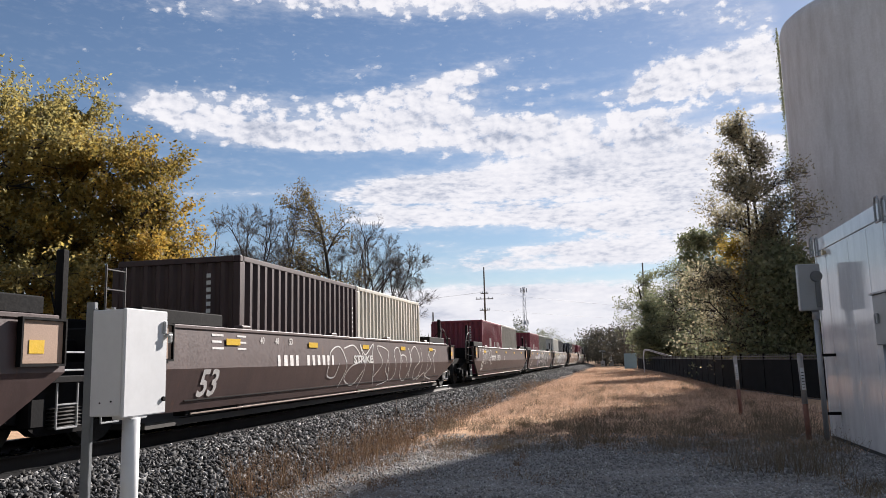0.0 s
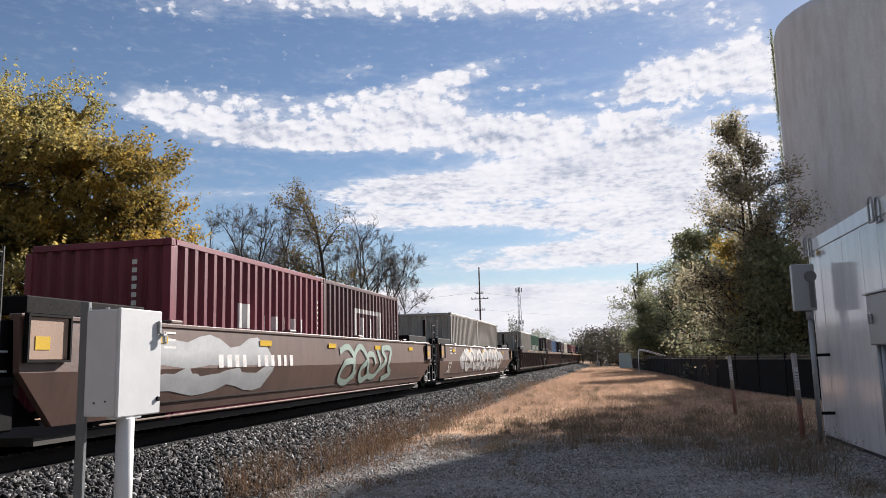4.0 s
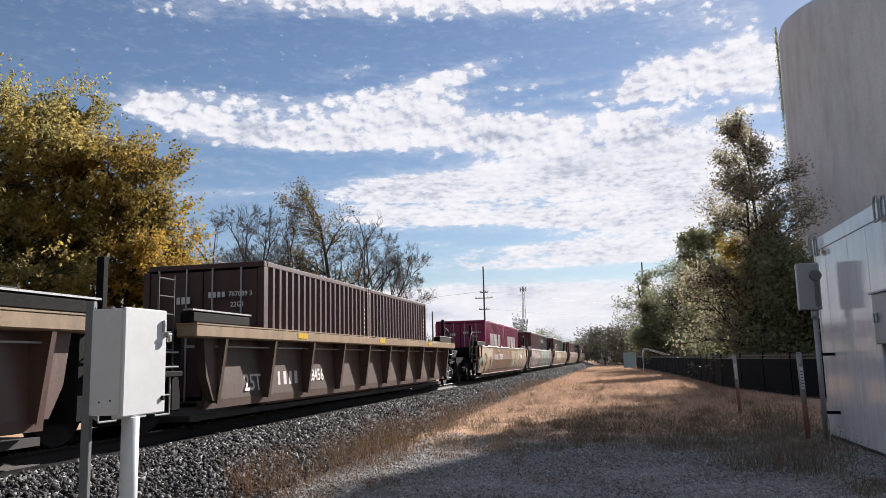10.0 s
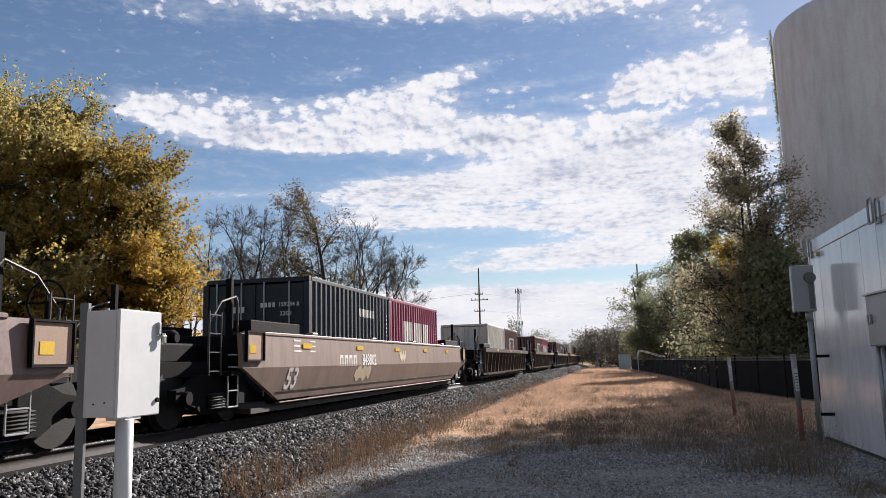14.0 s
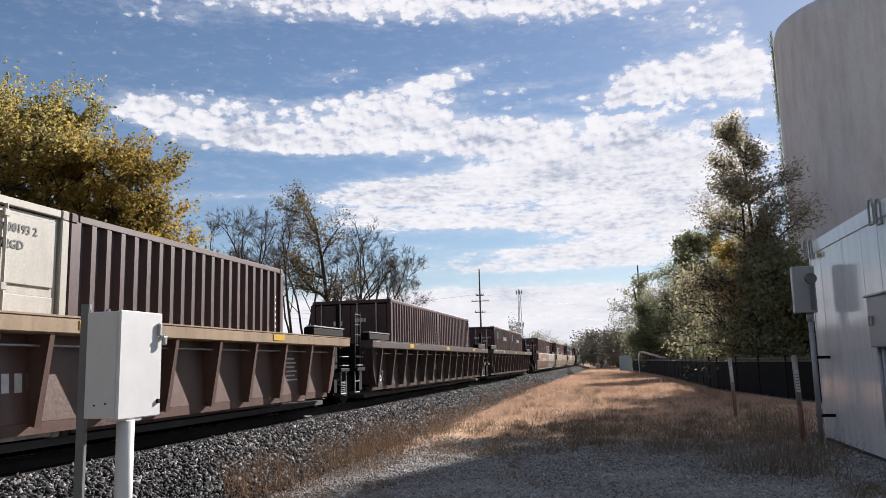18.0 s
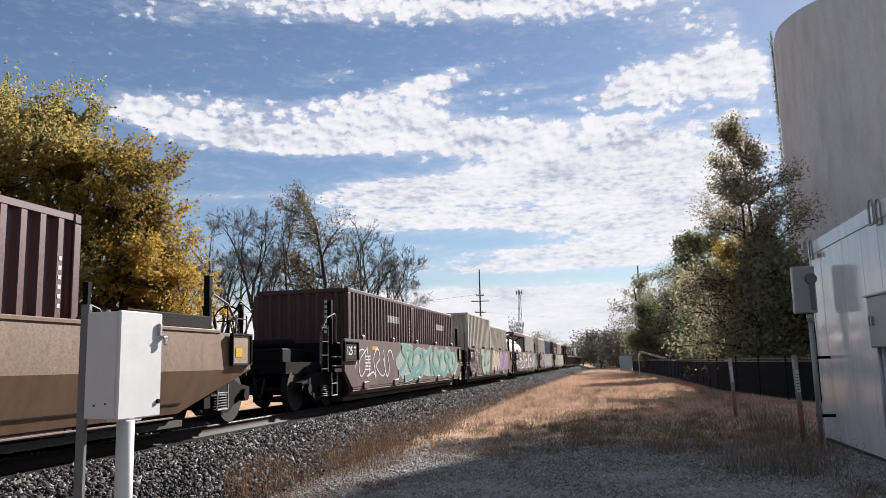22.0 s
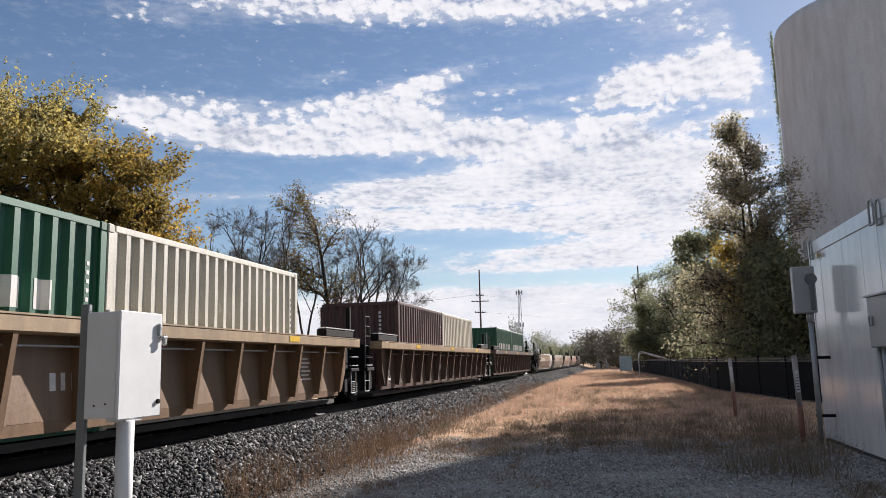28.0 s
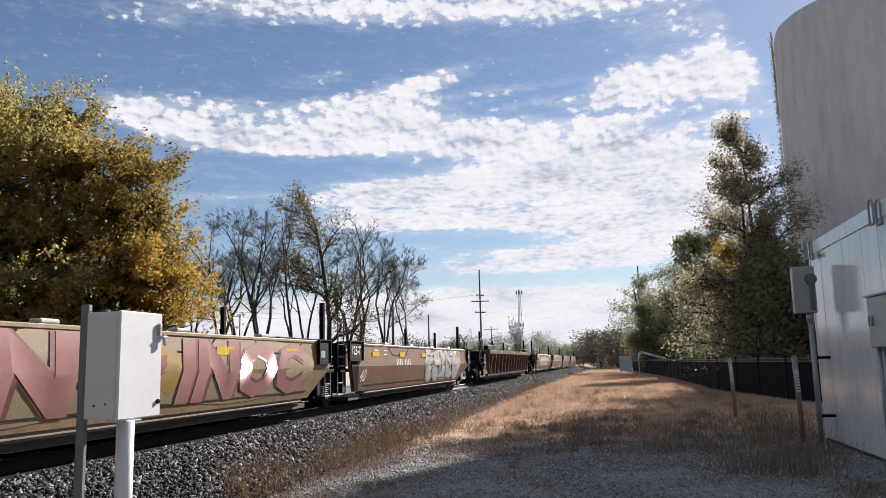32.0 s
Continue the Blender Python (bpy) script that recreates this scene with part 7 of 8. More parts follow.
def forked(rng, height, trunk_r, stems=3, levels=4, fork=0.5):
    """A tall tree with a clear stem, upright limbs and a rounded see-through crown of fine twigs."""
    d0 = np.array([rng.normal() * 0.05, rng.normal() * 0.05, 1.0])
    low = height * rng.uniform(0.22, 0.36)
    segs = [(np.array([0.0, 0.0, -0.1]), d0 * low, trunk_r, trunk_r * 0.85)]
    a0 = rng.uniform(0, 6.28)
    stack = []
    for k in range(stems):
        a = a0 + k * 6.283 / stems + rng.normal() * 0.3
        lean = rng.uniform(0.10, 0.36)
        d = np.array([math.cos(a) * lean, math.sin(a) * lean, 1.0])
        stack.append((d0 * low * rng.uniform(0.7, 1.0), d / np.linalg.norm(d), height * rng.uniform(0.42, 0.60), trunk_r * rng.uniform(0.55, 0.75), levels))
    while stack:
        p, d, ln, r, lev = stack.pop()
        n = 6 if lev > 2 else 4 if lev > 0 else 3
        for i in range(n):
            d = d + rng.normal(size=3) * (0.09 if lev > 2 else 0.15) + np.array([0, 0, 0.035 if lev > 1 else 0.0])
            d /= np.linalg.norm(d)
            q = p + d * ln / n
            r0, r1 = r * (1 - 0.45 * i / n), r * (1 - 0.45 * (i + 1) / n)
            segs.append((p, q, max(r0, 0.011), max(r1, 0.009)))
            if lev > 0 and i >= (2 if lev == levels else 1) and rng.random() < (0.58 if lev > 2 else 0.38):
                side = np.cross(d, rng.normal(size=3))
                side /= np.linalg.norm(side) + 1e-9
                nd = d + side * rng.uniform(0.5, 0.95)
                stack.append((q, nd / np.linalg.norm(nd), ln * rng.uniform(0.36, 0.56), max(0.011, r1 * 0.5), lev - 1))
            p = q
        if lev > 0:
            for k in range(2):
                side = np.cross(d, rng.normal(size=3))
                side /= np.linalg.norm(side) + 1e-9
                nd = d + side * fork * rng.uniform(0.4, 1.2)
                stack.append((p, nd / np.linalg.norm(nd), ln * rng.uniform(0.36, 0.55), max(0.011, r * 0.5), lev - 1))
        else:
            for k in range(4):
                a = d + rng.normal(size=3) * 0.7
                segs.append((p - d * ln * rng.uniform(0, 0.8), p + a / np.linalg.norm(a) * rng.uniform(0.15, 0.45), 0.009, 0.005))
    return segs


def bare_tree(base, height, label, seed, trunk_r=0.22, stems=3, levels=4, fork=0.6):
    rng = np.random.default_rng(seed)
    segs = forked(rng, height * 0.75, trunk_r * 0.92, stems, levels, fork)
    k = height / max(s[1][2] for s in segs)
    segs = [(p * k, q * k, a, b) for p, q, a, b in segs]
    ob = thing("bare_tree", pose(base[0], base[1], 0, 0, 0, 0), label, "tree", "bare trees")
    shared("trunk", np_mesh("trunk", *tubes([s for s in segs if s[2] > 0.02], 6), M_BARK, True), ob)
    tagged(shared("fine_branching", np_mesh("fine_branching", *tubes([s for s in segs if s[2] <= 0.02], 3), M_TWIG), ob), kind="stuff")
    return ob


def tree(name, base, height, label, seed, leaves=None, leaf_size=0.1, per_tip=10, blur=0.3, bark=None, trunk_r=0.25, levels=3,
         spread=0.62, lift=0.05, first=0.25, kids=2, ratio=0.55, steps=5, category="tree", group="", wander=0.16, lean=(0, 0), shoot=0.0, flat=0.0, taper=0.45, twigs=True, gaps=0.0):
    rng = np.random.default_rng(seed)
    segs, tips = grow(rng, (0, 0, -0.1), height * 0.82, trunk_r, levels, spread, lift, first, kids, ratio, steps, wander, 2, taper, twigs)
    top = max(t[2] for t in tips)
    k = height / top
    segs = [(p * k, q * k, a, b) for p, q, a, b in segs]
    tips = tips * k
    ob = thing(name, pose(base[0], base[1], base[2] if len(base) > 2 else 0, lean[0], lean[1], 0), label, category, group)
    thick = [s for s in segs if s[2] > 0.03]
    thin = [s for s in segs if s[2] <= 0.03]
    bark = bark or M_BARK
    shared("trunk", np_mesh("trunk", *tubes(thick, 7), bark, True), ob)
    if thin:
        tagged(shared("fine_branching", np_mesh("fine_branching", *tubes(thin, 3), M_TWIG if leaves is None else bark), ob), kind="stuff")
    if leaves is not None:
        c = np.repeat(tips, per_tip, axis=0) + rng.normal(size=(len(tips) * per_tip, 3)) * blur
        if shoot:
            # leaves along spiky shoots that point outwards and up
            out = tips - np.array([0, 0, height * 0.45])
            out[:, 2] *= 0.5
            out /= np.linalg.norm(out, axis=1, keepdims=True) + 1e-9
            aim = out + np.array([0, 0, 0.6]) + rng.normal(size=tips.shape) * 0.28
            aim /= np.linalg.norm(aim, axis=1, keepdims=True)
            far = aim * shoot * rng.uniform(0.5, 1.3, (len(tips), 1))
            k = rng.uniform(-0.35, 1.0, (len(c), 1))
            c = np.repeat(tips, per_tip, axis=0) + np.repeat(far, per_tip, axis=0) * k + rng.normal(size=c.shape) * blur * (1.15 - np.maximum(k, 0))
        c = c[c[:, 2] > 0.4]
        if gaps:
            c = c[np.array([noise.noise((p[0] * 0.75 + seed, p[1] * 0.75, p[2] * 1.1)) for p in c]) > gaps]
        shared("crown", np_mesh("crown", *leaf_cards(c, leaf_size, rng, flat), leaves), ob)
    return ob


L_GOLD = island_mat("leaves_gold", [(0.251, 0.196, 0.055), (0.399, 0.281, 0.069), (0.547, 0.359, 0.069), (0.310, 0.236, 0.055), (0.577, 0.372, 0.076), (0.415, 0.268, 0.062)], 0.6, translucent=0.62, scale=0.5,
                    other=[(0.148, 0.131, 0.042), (0.222, 0.176, 0.048), (0.325, 0.229, 0.055), (0.177, 0.150, 0.048), (0.370, 0.236, 0.048)], other_scale=0.28)
L_GREEN = island_mat("leaves_green_gold", [(0.212, 0.211, 0.108), (0.320, 0.292, 0.127), (0.444, 0.370, 0.127), (0.248, 0.246, 0.118), (0.515, 0.406, 0.137)], 0.6, translucent=0.62, scale=0.5,
                     other=[(0.409, 0.336, 0.118), (0.586, 0.440, 0.118), (0.301, 0.273, 0.118)], other_scale=0.3)
L_OLIVE = island_mat("leaves_olive", [(0.17, 0.18, 0.07), (0.28, 0.26, 0.09), (0.44, 0.33, 0.10), (0.20, 0.21, 0.08)], 0.6, translucent=0.6, scale=0.3)
L_PALE = island_mat("leaves_pale_olive", [(0.234, 0.225, 0.160), (0.306, 0.288, 0.200), (0.414, 0.360, 0.220), (0.270, 0.253, 0.180), (0.360, 0.297, 0.190)], 0.6, translucent=0.7, scale=0.3)
L_DARK = island_mat("leaves_dark_green", [(0.148, 0.173, 0.101), (0.216, 0.242, 0.137), (0.298, 0.304, 0.173), (0.203, 0.208, 0.129)], 0.6, translucent=0.5, scale=0.4)
L_RUST = island_mat("leaves_rust", [(0.105, 0.087, 0.052), (0.167, 0.130, 0.063), (0.236, 0.180, 0.070), (0.093, 0.084, 0.052)], 0.6, translucent=0.55, scale=0.4)

L_FAR = island_mat("leaves_grey_brown", [(0.083, 0.080, 0.065), (0.115, 0.109, 0.082), (0.154, 0.134, 0.098), (0.077, 0.077, 0.061)], 0.7, translucent=0.25, scale=0.2)


def at(az, dist):
    return (dist * math.sin(radians(az)), dist * math.cos(radians(az)), 0.0)


# golden maples on the far side of the line
for az, dist, h, label, seed, leaf, spread, first in (
        (-43.4, 36, 13.5, "large golden-green autumn maple beside the railway", 11, L_GREEN, 0.60, 0.16),
        (-46.6, 37, 13.9, "tall green-gold autumn maple with a broad crown", 15, L_GREEN, 0.62, 0.16),
        (-41.0, 37, 12.6, "golden-green autumn maple with dense low branches", 12, L_GREEN, 0.66, 0.12),
        (-38.2, 36, 12.1, "golden autumn maple with spiky upright shoots", 16, L_GOLD, 0.62, 0.12),
        (-35.2, 37, 9.6, "lower yellow autumn maple beside the railway", 13, L_GOLD, 0.62, 0.1),
        (-50.0, 34, 12.6, "green-gold autumn maple at the line's edge", 14, L_GREEN, 0.64, 0.12)):
    tree("maple_tree", at(az, dist), h, label, seed, leaf, 0.08, 20, 0.12, trunk_r=0.3, levels=3, spread=spread, first=first, kids=3, ratio=0.42, steps=5, group="golden maples", shoot=1.2, flat=0.6, twigs=False, gaps=-0.08)
# bare trees behind them
for az, dist, h, seed, stems, r in ((-28.4, 62, 14.2, 21, 3, 0.2), (-25.3, 62, 14.9, 22, 4, 0.26), (-23.3, 66, 14.6, 27, 2, 0.2), (-19.4, 64, 13.9, 24, 3, 0.24), (-18.2, 66, 13.6, 28, 3, 0.22),
                                    (-16.7, 66, 12.3, 25, 3, 0.2), (-14.7, 68, 11.5, 26, 2, 0.15), (-30.2, 66, 12.0, 29, 3, 0.2),
                                    (-27.0, 67, 13.6, 61, 3, 0.17), (-22.4, 64, 14.4, 63, 2, 0.18)):
    bare_tree(at(az, dist), h, "tall bare autumn tree with fine grey twigs", seed, r, stems)
tree("oak_tree", at(-20.7, 63), 15.6, "tall narrow tree keeping some brown-gold leaves among bare trees", 31, L_RUST, 0.085, 3, 0.3, trunk_r=0.24, levels=3, spread=0.5, lift=0.06, first=0.2, kids=2, ratio=0.33, steps=8, shoot=0.6, taper=0.5)
# right-hand side, behind the fence
tree("poplar_tree", at(10.6, 38), 12.4, "tall thin-leaved autumn tree beside the silo", 41, L_PALE, 0.062, 2, 0.22, trunk_r=0.13, levels=3, spread=0.55, lift=0.06, first=0.1, kids=3, ratio=0.33, steps=8, wander=0.1, shoot=0.55, taper=0.85, group="thin-leaved trees by the silo")
tree("poplar_tree", at(9.6, 39), 9.4, "tall thin-leaved autumn tree beside the silo", 47, L_PALE, 0.062, 3, 0.22, taper=0.8, trunk_r=0.13, levels=3, spread=0.55, lift=0.08, first=0.12, kids=3, ratio=0.38, steps=6, wander=0.12, shoot=0.5, group="thin-leaved trees by the silo")
tree("ash_tree", at(8.9, 41), 7.6, "autumn tree with yellowing leaves behind the fence", 42, L_GOLD, 0.075, 7, 0.25, trunk_r=0.18, levels=3, spread=0.62, first=0.12, kids=3, ratio=0.42, steps=5, shoot=0.5)
tree("ash_tree", at(11.6, 40), 5.4, "small yellow-green autumn tree beside the silo", 49, L_GREEN, 0.075, 6, 0.3, trunk_r=0.14, levels=3, spread=0.66, first=0.1, kids=3, ratio=0.5, steps=5, shoot=0.4)
tree("hackberry_tree", at(5.2, 76), 10.6, "dark half-bare tree behind the fence", 48, L_DARK, 0.09, 3, 0.3, trunk_r=0.18, levels=3, spread=0.6, first=0.1, kids=3, ratio=0.42, steps=6, shoot=0.6)
tree("cedar_tree", at(7.0, 66), 11.2, "dark dense evergreen behind the fence", 43, L_DARK, 0.11, 7, 0.3, trunk_r=0.2, levels=3, spread=0.5, first=0.06, kids=3, ratio=0.34, steps=6, shoot=0.7, twigs=False)
tree("hackberry_tree", at(4.0, 86), 9.4, "half-bare tree with grey twigs behind the fence", 44, L_FAR, 0.09, 3, 0.25, trunk_r=0.2, levels=3, spread=0.6, first=0.1, kids=3, ratio=0.46, steps=5)
tree("hackberry_tree", at(3.0, 82), 7.8, "leafy dark tree behind the fence", 50, L_DARK, 0.10, 5, 0.3, trunk_r=0.16, levels=3, spread=0.6, first=0.08, kids=3, ratio=0.46, steps=5, shoot=0.5)
tree("hackberry_tree", at(1.9, 97), 11.6, "half-bare tree with a few green leaves by the line", 45, L_DARK, 0.12, 5, 0.2, trunk_r=0.16, levels=3, spread=0.62, first=0.3, kids=2, ratio=0.42, steps=5, shoot=0.5)
tree("cedar_tree", at(12.5, 36), 6.2, "dark shrubby tree in front of the silo", 46, L_DARK, 0.09, 8, 0.35, trunk_r=0.16, levels=3, spread=0.66, first=0.08, kids=3, ratio=0.5, steps=5, shoot=0.4)


def thicket(name, places, leaves, size, per, label, seed):
    """A belt of shrubs and small trees, too many to count."""
    rng = np.random.default_rng(seed)
    segs, cs = [], []
    for x, y, h, w in places:
        for _ in range(7):
            a, r = rng.uniform(0, 6.28), rng.uniform(0.1, 0.8) * w
            segs.append((np.array([x, y, 0.0]), np.array([x + r * math.cos(a), y + r * math.sin(a), h * rng.uniform(0.5, 0.9)]), 0.06, 0.015))
        lobes = rng.normal(size=(14, 3)) * np.array([w * 0.55, w * 0.55, h * 0.25]) + np.array([x, y, h * 0.52])
        lobes[:, 2] = np.clip(lobes[:, 2], 0.25 * h, 0.92 * h)
        c = lobes[rng.integers(0, 14, per)] + rng.normal(size=(per, 3)) * np.array([w * 0.22, w * 0.22, h * 0.11])
        cs.append(c)
    c = np.concatenate(cs)
    c = c[(c[:, 2] > 0.1)]
    ob = thing(name, Matrix(), label, "shrubs", kind="stuff")
    shared("stem", np_mesh("stem", *tubes(segs, 4), M_BARK), ob)
    shared("foliage", np_mesh("foliage", *leaf_cards(c, size, rng), leaves), ob)


rg = random.Random(5)
thicket("undergrowth", [(*at(az, d)[:2], h, w) for az, d, h, w in [(rg.uniform(7.4, 15), rg.uniform(42, 64), rg.uniform(2.2, 4.4), rg.uniform(1.4, 2.2)) for _ in range(22)] + [(rg.uniform(2.4, 6.5), rg.uniform(75, 110), rg.uniform(3, 6), rg.uniform(2, 3)) for _ in range(12)]], L_DARK, 0.11, 1700, "dark tangled undergrowth behind the fence", 51)
thicket("far_woods", [(*at(az, d)[:2], h, w) for az, d, h, w in [(rg.uniform(-1.2, 3.2), rg.uniform(120, 190), rg.uniform(4.5, 8.0), rg.uniform(2.4, 4)) for _ in range(24)] + [(-2.3, 200, 5.5, 3.0), (-1.6, 180, 7.0, 3.2)]], L_FAR, 0.2, 1500, "autumn woods far down the line", 52)
thicket("far_woods", [(*at(az, d)[:2], h, w) for az, d, h, w in [(-7.1, 210, 11.5, 2.8), (-7.0, 212, 10, 3.4), (-5.6, 230, 10.5, 3.2), (-5.3, 232, 9.5, 3.6), (-6.4, 235, 8, 4), (-9.5, 240, 7, 5), (-4.0, 300, 8, 5), (-8.5, 230, 8.5, 4), (-11.5, 220, 7, 5), (-13, 200, 7, 5), (-15, 190, 6, 5), (-3, 330, 8, 6)] + [(rg.uniform(-25, -8.5), rg.uniform(200, 262), rg.uniform(5.5, 9.5), rg.uniform(3, 5)) for _ in range(30)] + [(rg.uniform(-4.6, -1.4), rg.uniform(285, 360), rg.uniform(7, 10), rg.uniform(3.5, 5)) for _ in range(10)]], L_DARK, 0.2, 1500, "dark far trees beyond the railway", 53)
thicket("undergrowth", [(*at(az, d)[:2], h, w) for az, d, h, w in [(rg.uniform(-34, -12), rg.uniform(58, 82), rg.uniform(1.2, 2.6), rg.uniform(1.6, 2.8)) for _ in range(26)]], L_OLIVE, 0.14, 700, "brown-green brush below the bare trees", 54)
thicket("undergrowth", [(*at(az, d)[:2], h, w) for az, d, h, w in [(rg.uniform(-56, -34), rg.uniform(30, 44), rg.uniform(2, 4.0), rg.uniform(1.8, 2.6)) for _ in range(16)]], L_OLIVE, 0.12, 900, "shady brush below the golden maples", 55)
# unseen belts added behind the camera to darken faces turned towards it
thicket("tree_belt", [(rg.uniform(-2, 40), rg.uniform(-26, -11), rg.uniform(14, 19), rg.uniform(3.0, 4.5)) for _ in range(60)], L_DARK, 0.36, 700, "unseen tall dark tree belt added behind the camera to cut fill light", 56)
thicket("tree_belt", [(rg.uniform(-44, -14), rg.uniform(-34, -12), rg.uniform(14, 20), rg.uniform(3.0, 4.5)) for _ in range(48)], L_DARK, 0.36, 700, "unseen tall dark tree belt added across the line to cut fill light", 57)
# ivy on the silo's edge
_r = np.random.default_rng(60)
_a = _r.uniform(math.radians(158), math.radians(173), 5200)
_z = SILO_H * _r.beta(1.0, 1.0, 5200)
_c = np.stack([SILO_X + (SILO_R + 0.06 + _r.exponential(0.05, 5200)) * np.cos(_a), SILO_Y + (SILO_R + 0.06) * np.sin(_a), _z], axis=1)
_c = _c[_r.random(5200) < np.where(_z > 15, 0.9, 0.45)]
tagged(new("ivy", np_mesh("ivy", *leaf_cards(_c, 0.055, _r), L_DARK)), "dry creeper clinging to the silo's edge", "ivy", kind="stuff")


# ---- stones, grass, weeds ----
def bed_z(x):
    """Height of the ballast bed at x across the world."""
    px = x - TRACK_X
    xs, zs = [p[0] for p in BED], [p[1] for p in BED]
    return np.interp(px, xs, zs)


def stones(n, rng, place, size, material, name, label):
    octa = np.array([[1, 0, 0], [-1, 0, 0], [0, 1, 0], [0, -1, 0], [0, 0, 1], [0, 0, -1]], dtype=np.float32)
    tri = np.array([[0, 2, 4], [2, 1, 4], [1, 3, 4], [3, 0, 4], [2, 0, 5], [1, 2, 5], [3, 1, 5], [0, 3, 5]])
    c, s = place(n)
    n = len(c)
    v = np.repeat(octa[None], n, axis=0) * rng.uniform(0.55, 1.25, (n, 6, 1)) + rng.normal(size=(n, 6, 3)) * 0.22
    a = rng.normal(size=(n, 4))
    a /= np.linalg.norm(a, axis=1, keepdims=True)
    w, x, y, z = a.T
    rot = np.stack([np.stack([1 - 2 * (y * y + z * z), 2 * (x * y - z * w), 2 * (x * z + y * w)], 1), np.stack([2 * (x * y + z * w), 1 - 2 * (x * x + z * z), 2 * (y * z - x * w)], 1), np.stack([2 * (x * z - y * w), 2 * (y * z + x * w), 1 - 2 * (x * x + y * y)], 1)], 1)
    v = np.einsum("nij,nkj->nki", rot, v * np.array([1.0, 0.8, 0.62])) * (size * s)[:, None, None] + c[:, None, :]
    f = (np.arange(n) * 6)[:, None, None] + tri[None]
    tagged(new(name, np_mesh(name, v.reshape(-1, 3), f.reshape(-1, 3), material)), label, "stones", kind="stuff")


_r = np.random.default_rng(70)
# near-black and bright tones: shaded gaps and sunlit tops put into the stones' colours
M_STONE = island_mat("ballast_stone", [(0.012, 0.012, 0.014), (0.04, 0.041, 0.044), (0.105, 0.105, 0.108), (0.014, 0.014, 0.015), (0.06, 0.055, 0.05), (0.38, 0.378, 0.375), (0.02, 0.02, 0.022)], 0.9, scale=6.0)


def on_slope(n):
    y = 2.5 + 62 * _r.beta(1.0, 2.4, n)
    x = np.where(_r.random(n) < 0.93, _r.uniform(TRACK_X + 1.3, TRACK_X + 3.35, n), _r.uniform(TRACK_X - 1.6, TRACK_X + 0.7, n))
    z = bed_z(x)
    edge = x > TRACK_X + 3.1
    keep_ = ~edge | (_r.random(n) < 0.4)
    c = np.stack([x, y, np.maximum(z, 0.0) + 0.012], 1)[keep_]
    return c, _r.uniform(0.45, 1.5, len(c)) * (0.9 + c[:, 1] * 0.008)


def on_apron(n):
    y = 5.5 + 10.5 * _r.beta(1.0, 1.3, n)
    x = -4.4 + 7.9 * _r.beta(1.35, 1.0, n)
    return np.stack([x, y, np.full(n, 0.006)], 1), _r.uniform(0.5, 1.6, n)


stones(47000, _r, on_slope, 0.038, M_STONE, "ballast_stones", "loose angular grey ballast stones on the track's shoulder")
M_GRAVEL = island_mat("gravel_stone", [(0.20, 0.20, 0.20), (0.29, 0.29, 0.288), (0.38, 0.38, 0.375), (0.58, 0.58, 0.575), (0.24, 0.23, 0.215)], 0.9, scale=3.0)


def far_slope(n):
    y = _r.uniform(50, 128, n)
    x = _r.uniform(TRACK_X + 0.9, TRACK_X + 3.3, n)
    return np.stack([x, y, np.maximum(bed_z(x), 0.0) + 0.02], 1), _r.uniform(0.6, 1.4, n)


stones(11000, _r, far_slope, 0.085, M_STONE, "ballast_stones", "grey ballast stones farther down the track")
stones(30000, _r, on_apron, 0.019, M_GRAVEL, "gravel_stones", "small pale gravel in front of the shed")


def blades(places, heights, rng, width, lean):
    """Three-cornered blades; several share a tuft."""
    n = len(places)
    a = rng.uniform(0, 2 * math.pi, n)
    side = np.stack([np.cos(a), np.sin(a), np.zeros(n)], 1) * width * rng.uniform(0.6, 1.4, (n, 1))
    tip = places + np.stack([rng.normal(size=n) * lean, rng.normal(size=n) * lean, np.ones(n)], 1) * heights[:, None]
    v = np.stack([places - side, places + side, tip], 1)
    return v.reshape(-1, 3), np.arange(3 * n).reshape(n, 3)


M_DRY = island_mat("dry_grass", [(0.454, 0.309, 0.214), (0.662, 0.460, 0.330), (0.850, 0.629, 0.480), (0.558, 0.382, 0.266), (0.299, 0.200, 0.139), (0.766, 0.544, 0.399)], 0.8, translucent=0.35, scale=0.5)
M_WEED = island_mat("brown_weed", [(0.20, 0.12, 0.075), (0.32, 0.20, 0.12), (0.14, 0.09, 0.055), (0.40, 0.27, 0.16)], 0.9, translucent=0.15, scale=1.0)
M_SCRUB = island_mat("grey_scrub", [(0.20, 0.16, 0.12), (0.30, 0.24, 0.17), (0.16, 0.14, 0.10), (0.36, 0.28, 0.19)], 0.9, translucent=0.15, scale=1.0)


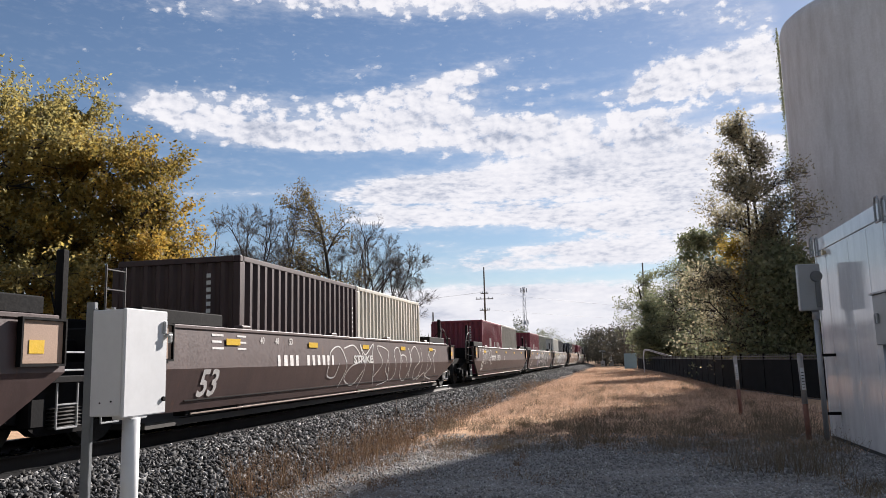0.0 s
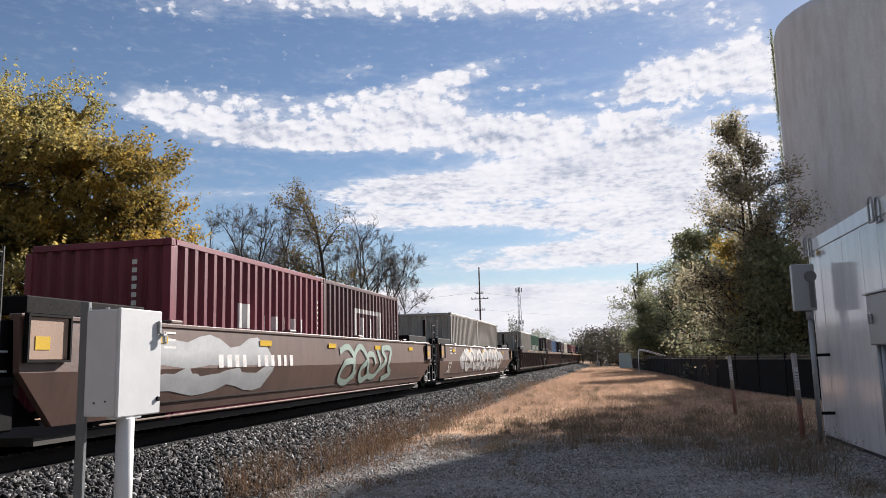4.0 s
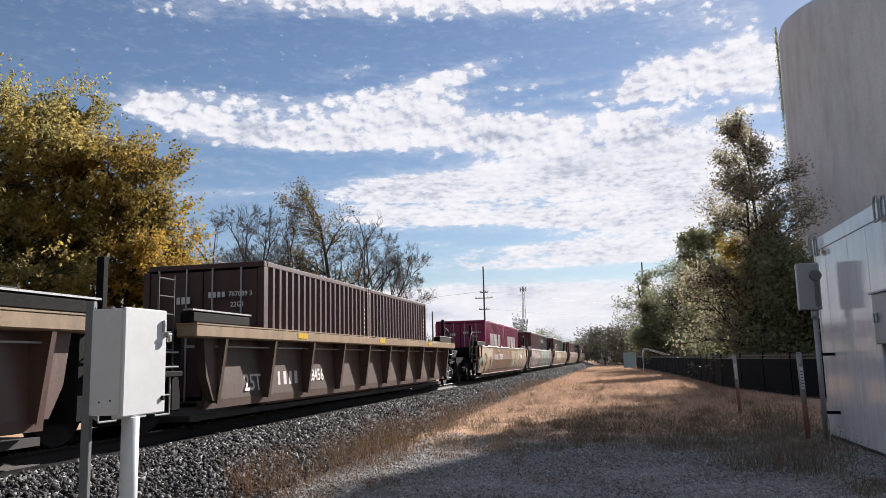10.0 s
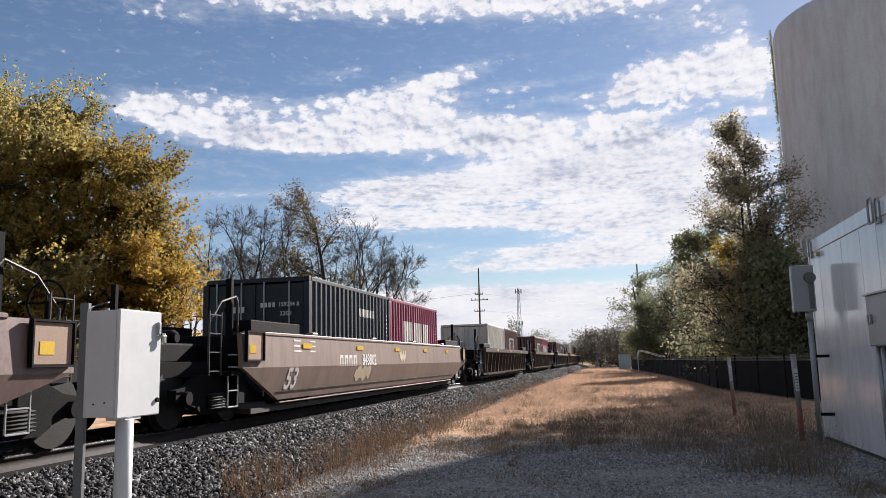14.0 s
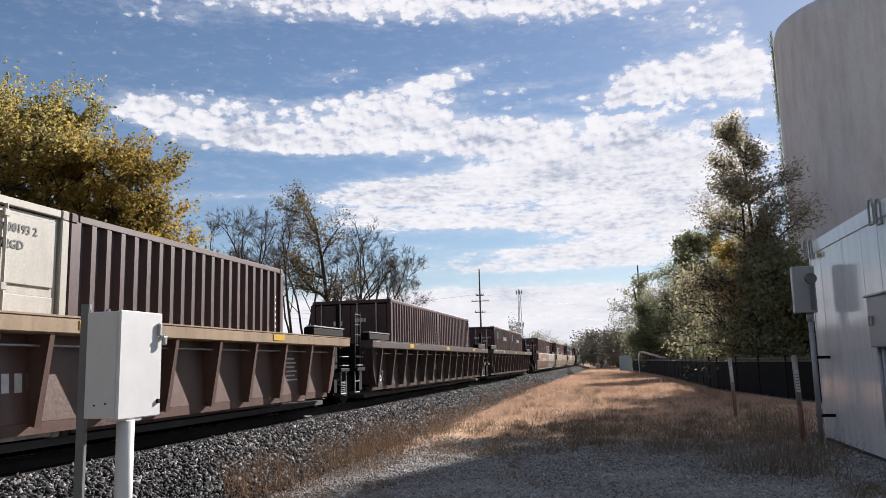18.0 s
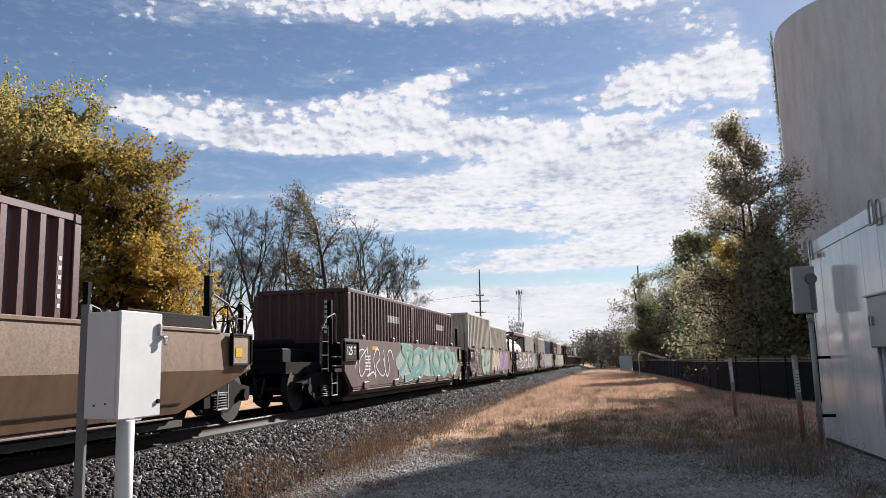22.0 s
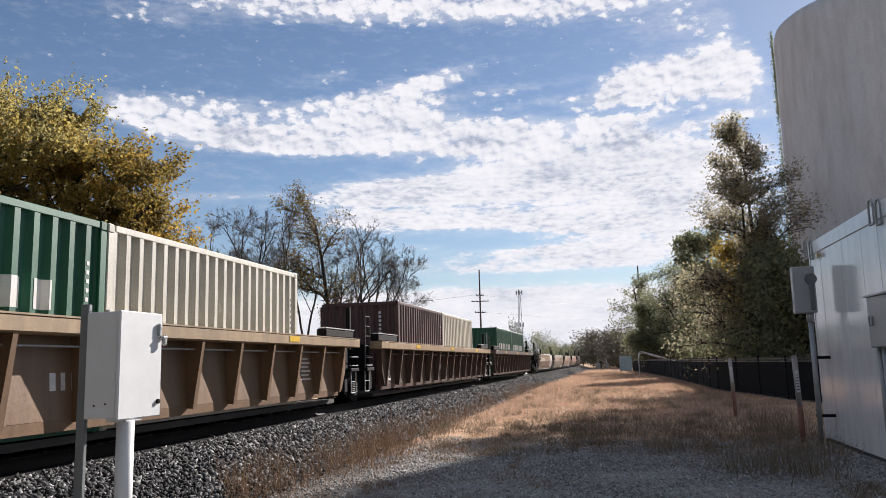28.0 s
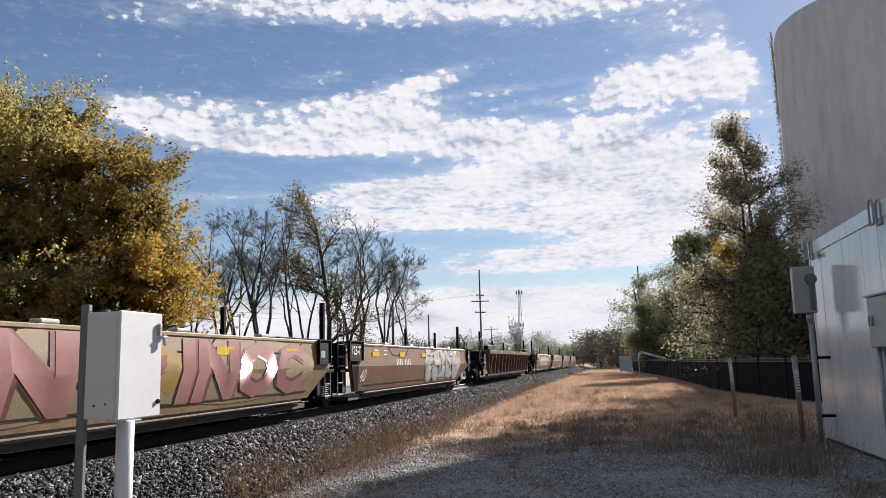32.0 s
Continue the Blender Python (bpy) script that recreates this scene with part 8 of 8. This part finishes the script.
def grass_patch(name, label, n_tufts, per, span, keep_fn, h0, h1, width, material, seed, lean=0.35, spread=0.07):
    rng = np.random.default_rng(seed)
    x0, x1, y0, y1 = span
    y = y0 + (y1 - y0) * rng.beta(1.0, 2.0, n_tufts)
    x = rng.uniform(x0, x1, n_tufts)
    ok = np.array([keep_fn(a, b) for a, b in zip(x, y)])
    x, y = x[ok], y[ok]
    hh = rng.uniform(h0, h1, len(x)) * np.array([0.45 + 0.55 * min(1.0, max(0.0, (b - 12) / 18)) + 0.5 * max(0.0, noise.noise((a * 1.1, b * 0.8, 2.0))) for a, b in zip(x, y)])
    c = np.repeat(np.stack([x, y, np.zeros(len(x))], 1), per, axis=0)
    c[:, :2] += rng.normal(size=(len(c), 2)) * spread
    v, f = blades(c, np.repeat(hh, per) * rng.uniform(0.5, 1.2, len(c)), rng, width, lean)
    tagged(new(name, np_mesh(name, v, f, material)), label, "grass", kind="stuff")


def grassy(x, y):
    k = noise.noise((x * 0.35, y * 0.35, 1.0)) * 2.2 + noise.noise((x * 1.3, y * 1.3, 5.0)) * 0.8
    deep = y - (13.4 + k * 1.6 - max(0.0, x + 1.0) * 0.12)
    clump = 0.5 + 1.3 * noise.noise((x * 2.3, y * 1.6, 12.0))
    bare = noise.noise((x * 0.9, y * 0.55, 21.0)) + 0.5 * noise.noise((x * 2.6, y * 1.9, 7.0))
    return deep > 0 and (deep > 9 or clump < 0.08 + deep * 0.10) and bare > -0.28 - 0.02 * max(0.0, deep) and x > -4.25 + k * 0.2 and x < 5.2 - 0.02 * (y - 30)


grass_patch("dry_grass", "short golden dry grass on the strip beside the track", 17000, 7, (-4.4, 5.4, 9.5, 62), grassy, 0.03, 0.16, 0.008, M_DRY, 81, 1.25, 0.11)
grass_patch("dry_grass", "pale dry grass farther along the strip", 7000, 6, (-4.4, 4.6, 38, 125), lambda x, y: True, 0.08, 0.2, 0.014, M_DRY, 82, 0.5, 0.2)
grass_patch("scrub_grass", "grey-brown scrubby grass in the shade by the shed", 3200, 9, (-2.5, 4.0, 9.0, 22), lambda x, y: noise.noise((x * 0.5, y * 0.5, 9.0)) + noise.noise((x * 1.7, y * 1.7, 4.0)) * 0.6 > 0.75 - 0.11 * (y - 9.0) - 0.1 * max(0.0, x), 0.08, 0.26, 0.006, M_SCRUB, 83, 0.6, 0.1)


def weed_clumps(name, label, spots, n_stalk, h0, h1, material, seed):
    rng = np.random.default_rng(seed)
    vs, fs, off = [], [], 0
    for x, y, w in spots:
        c = np.stack([x + rng.normal(size=n_stalk) * w, y + rng.normal(size=n_stalk) * w * 1.4, np.zeros(n_stalk)], 1)
        c[:, 2] = np.maximum(bed_z(c[:, 0]), 0) - 0.02
        h = rng.uniform(h0, h1, n_stalk)
        v, f = blades(c, h, rng, 0.004, 0.3)
        vs.append(v), fs.append(f + off)
        off += len(v)
        tipv = v.reshape(-1, 3, 3)
        k = rng.uniform(0.35, 1.0, (n_stalk * 5, 1))
        i = rng.integers(0, n_stalk, n_stalk * 5)
        q = tipv[i, 0] * (1 - k) + tipv[i, 2] * k + rng.normal(size=(n_stalk * 5, 3)) * 0.03
        lv, lf = leaf_cards(q, 0.013, rng)
        vs.append(lv[np.arange(len(lv)).reshape(-1, 4)[:, :3].ravel()]), fs.append(np.arange(len(lf) * 3).reshape(-1, 3) + off)
        off += len(lf) * 3
    tagged(new(name, np_mesh(name, np.concatenate(vs), np.concatenate(fs), material)), label, "weeds", kind="stuff")


rg = random.Random(9)
toe = [(-4.35 + rg.uniform(-0.35, 0.25), y, rg.uniform(0.1, 0.25)) for y in [9.0 + 0.8 * k + rg.uniform(-0.5, 0.5) for k in range(48)]]
weed_clumps("brown_weeds", "dry reddish-brown weeds along the foot of the ballast", toe, 46, 0.1, 0.45, M_WEED, 91)
weed_clumps("brown_weeds", "tall dry brown weed clumps beside the ballast", [(-4.25, 8.7, 0.16), (-4.1, 9.3, 0.14), (-4.2, 13.0, 0.28), (-4.05, 13.8, 0.3), (-4.3, 14.6, 0.3), (-4.2, 16.5, 0.3), (-4.0, 10.6, 0.22), (-3.8, 11.4, 0.2), (-4.15, 12.1, 0.26), (-3.75, 12.9, 0.2), (-4.0, 18.2, 0.3), (-4.1, 20.5, 0.3)], 95, 0.2, 0.6, M_WEED, 92)
weed_clumps("scrub_weeds", "dark straggly weeds in the shade before the shed", [(1.9, 11.0, 0.3), (2.2, 11.6, 0.3), (1.5, 11.3, 0.25), (2.3, 10.7, 0.2), (0.7, 13.4, 0.2), (-0.6, 14.6, 0.25)], 130, 0.2, 0.62, M_SCRUB, 93)


rg = random.Random(12)
tufts = [(rg.uniform(-3.9, 3.6), 13 + 30 * rg.random() ** 1.4, rg.uniform(0.06, 0.22)) for _ in range(150)]
weed_clumps("scrub_weeds", "low grey-brown scrub tufts scattered over the dry grass", tufts, 60, 0.08, 0.3, M_SCRUB, 94)
tufts = [(rg.uniform(-4.2, 3.2), rg.uniform(9.5, 16), rg.uniform(0.03, 0.12)) for _ in range(26)] + [(-4.3 + 1.7 * rg.random() ** 1.6, rg.uniform(7.0, 15), rg.uniform(0.05, 0.16)) for _ in range(60)]
weed_clumps("brown_weeds", "small dry weeds growing through the gravel", tufts, 26, 0.03, 0.14, M_WEED, 95)
weed_clumps("scrub_weeds", "leafless straggly bush in the shade near the marker posts", [(3.16, 15.90, 0.3), (2.78, 16.85, 0.28), (2.97, 16.87, 0.25)], 150, 0.2, 0.75, M_SCRUB, 96)


# ---- what moves ----
def motions():
    for ob, s, z in RIDERS:
        times = {-1.0, 0.0, 32.0, 33.0}
        t = 0.0
        while t < 32:
            u = s - travelled(t)
            t += 0.5 if 90 < u < 420 else 2.0
            times.add(min(32.0, t))
        walk(ob, [(t, train_pose(s, z, t)) for t in sorted(times)])
    walk(clouds, [(t, pose(-0.65 * (t - 16), 0, CLOUD_Z)) for t in (-4, 0, 8, 16, 24, 32, 36)])


motions()
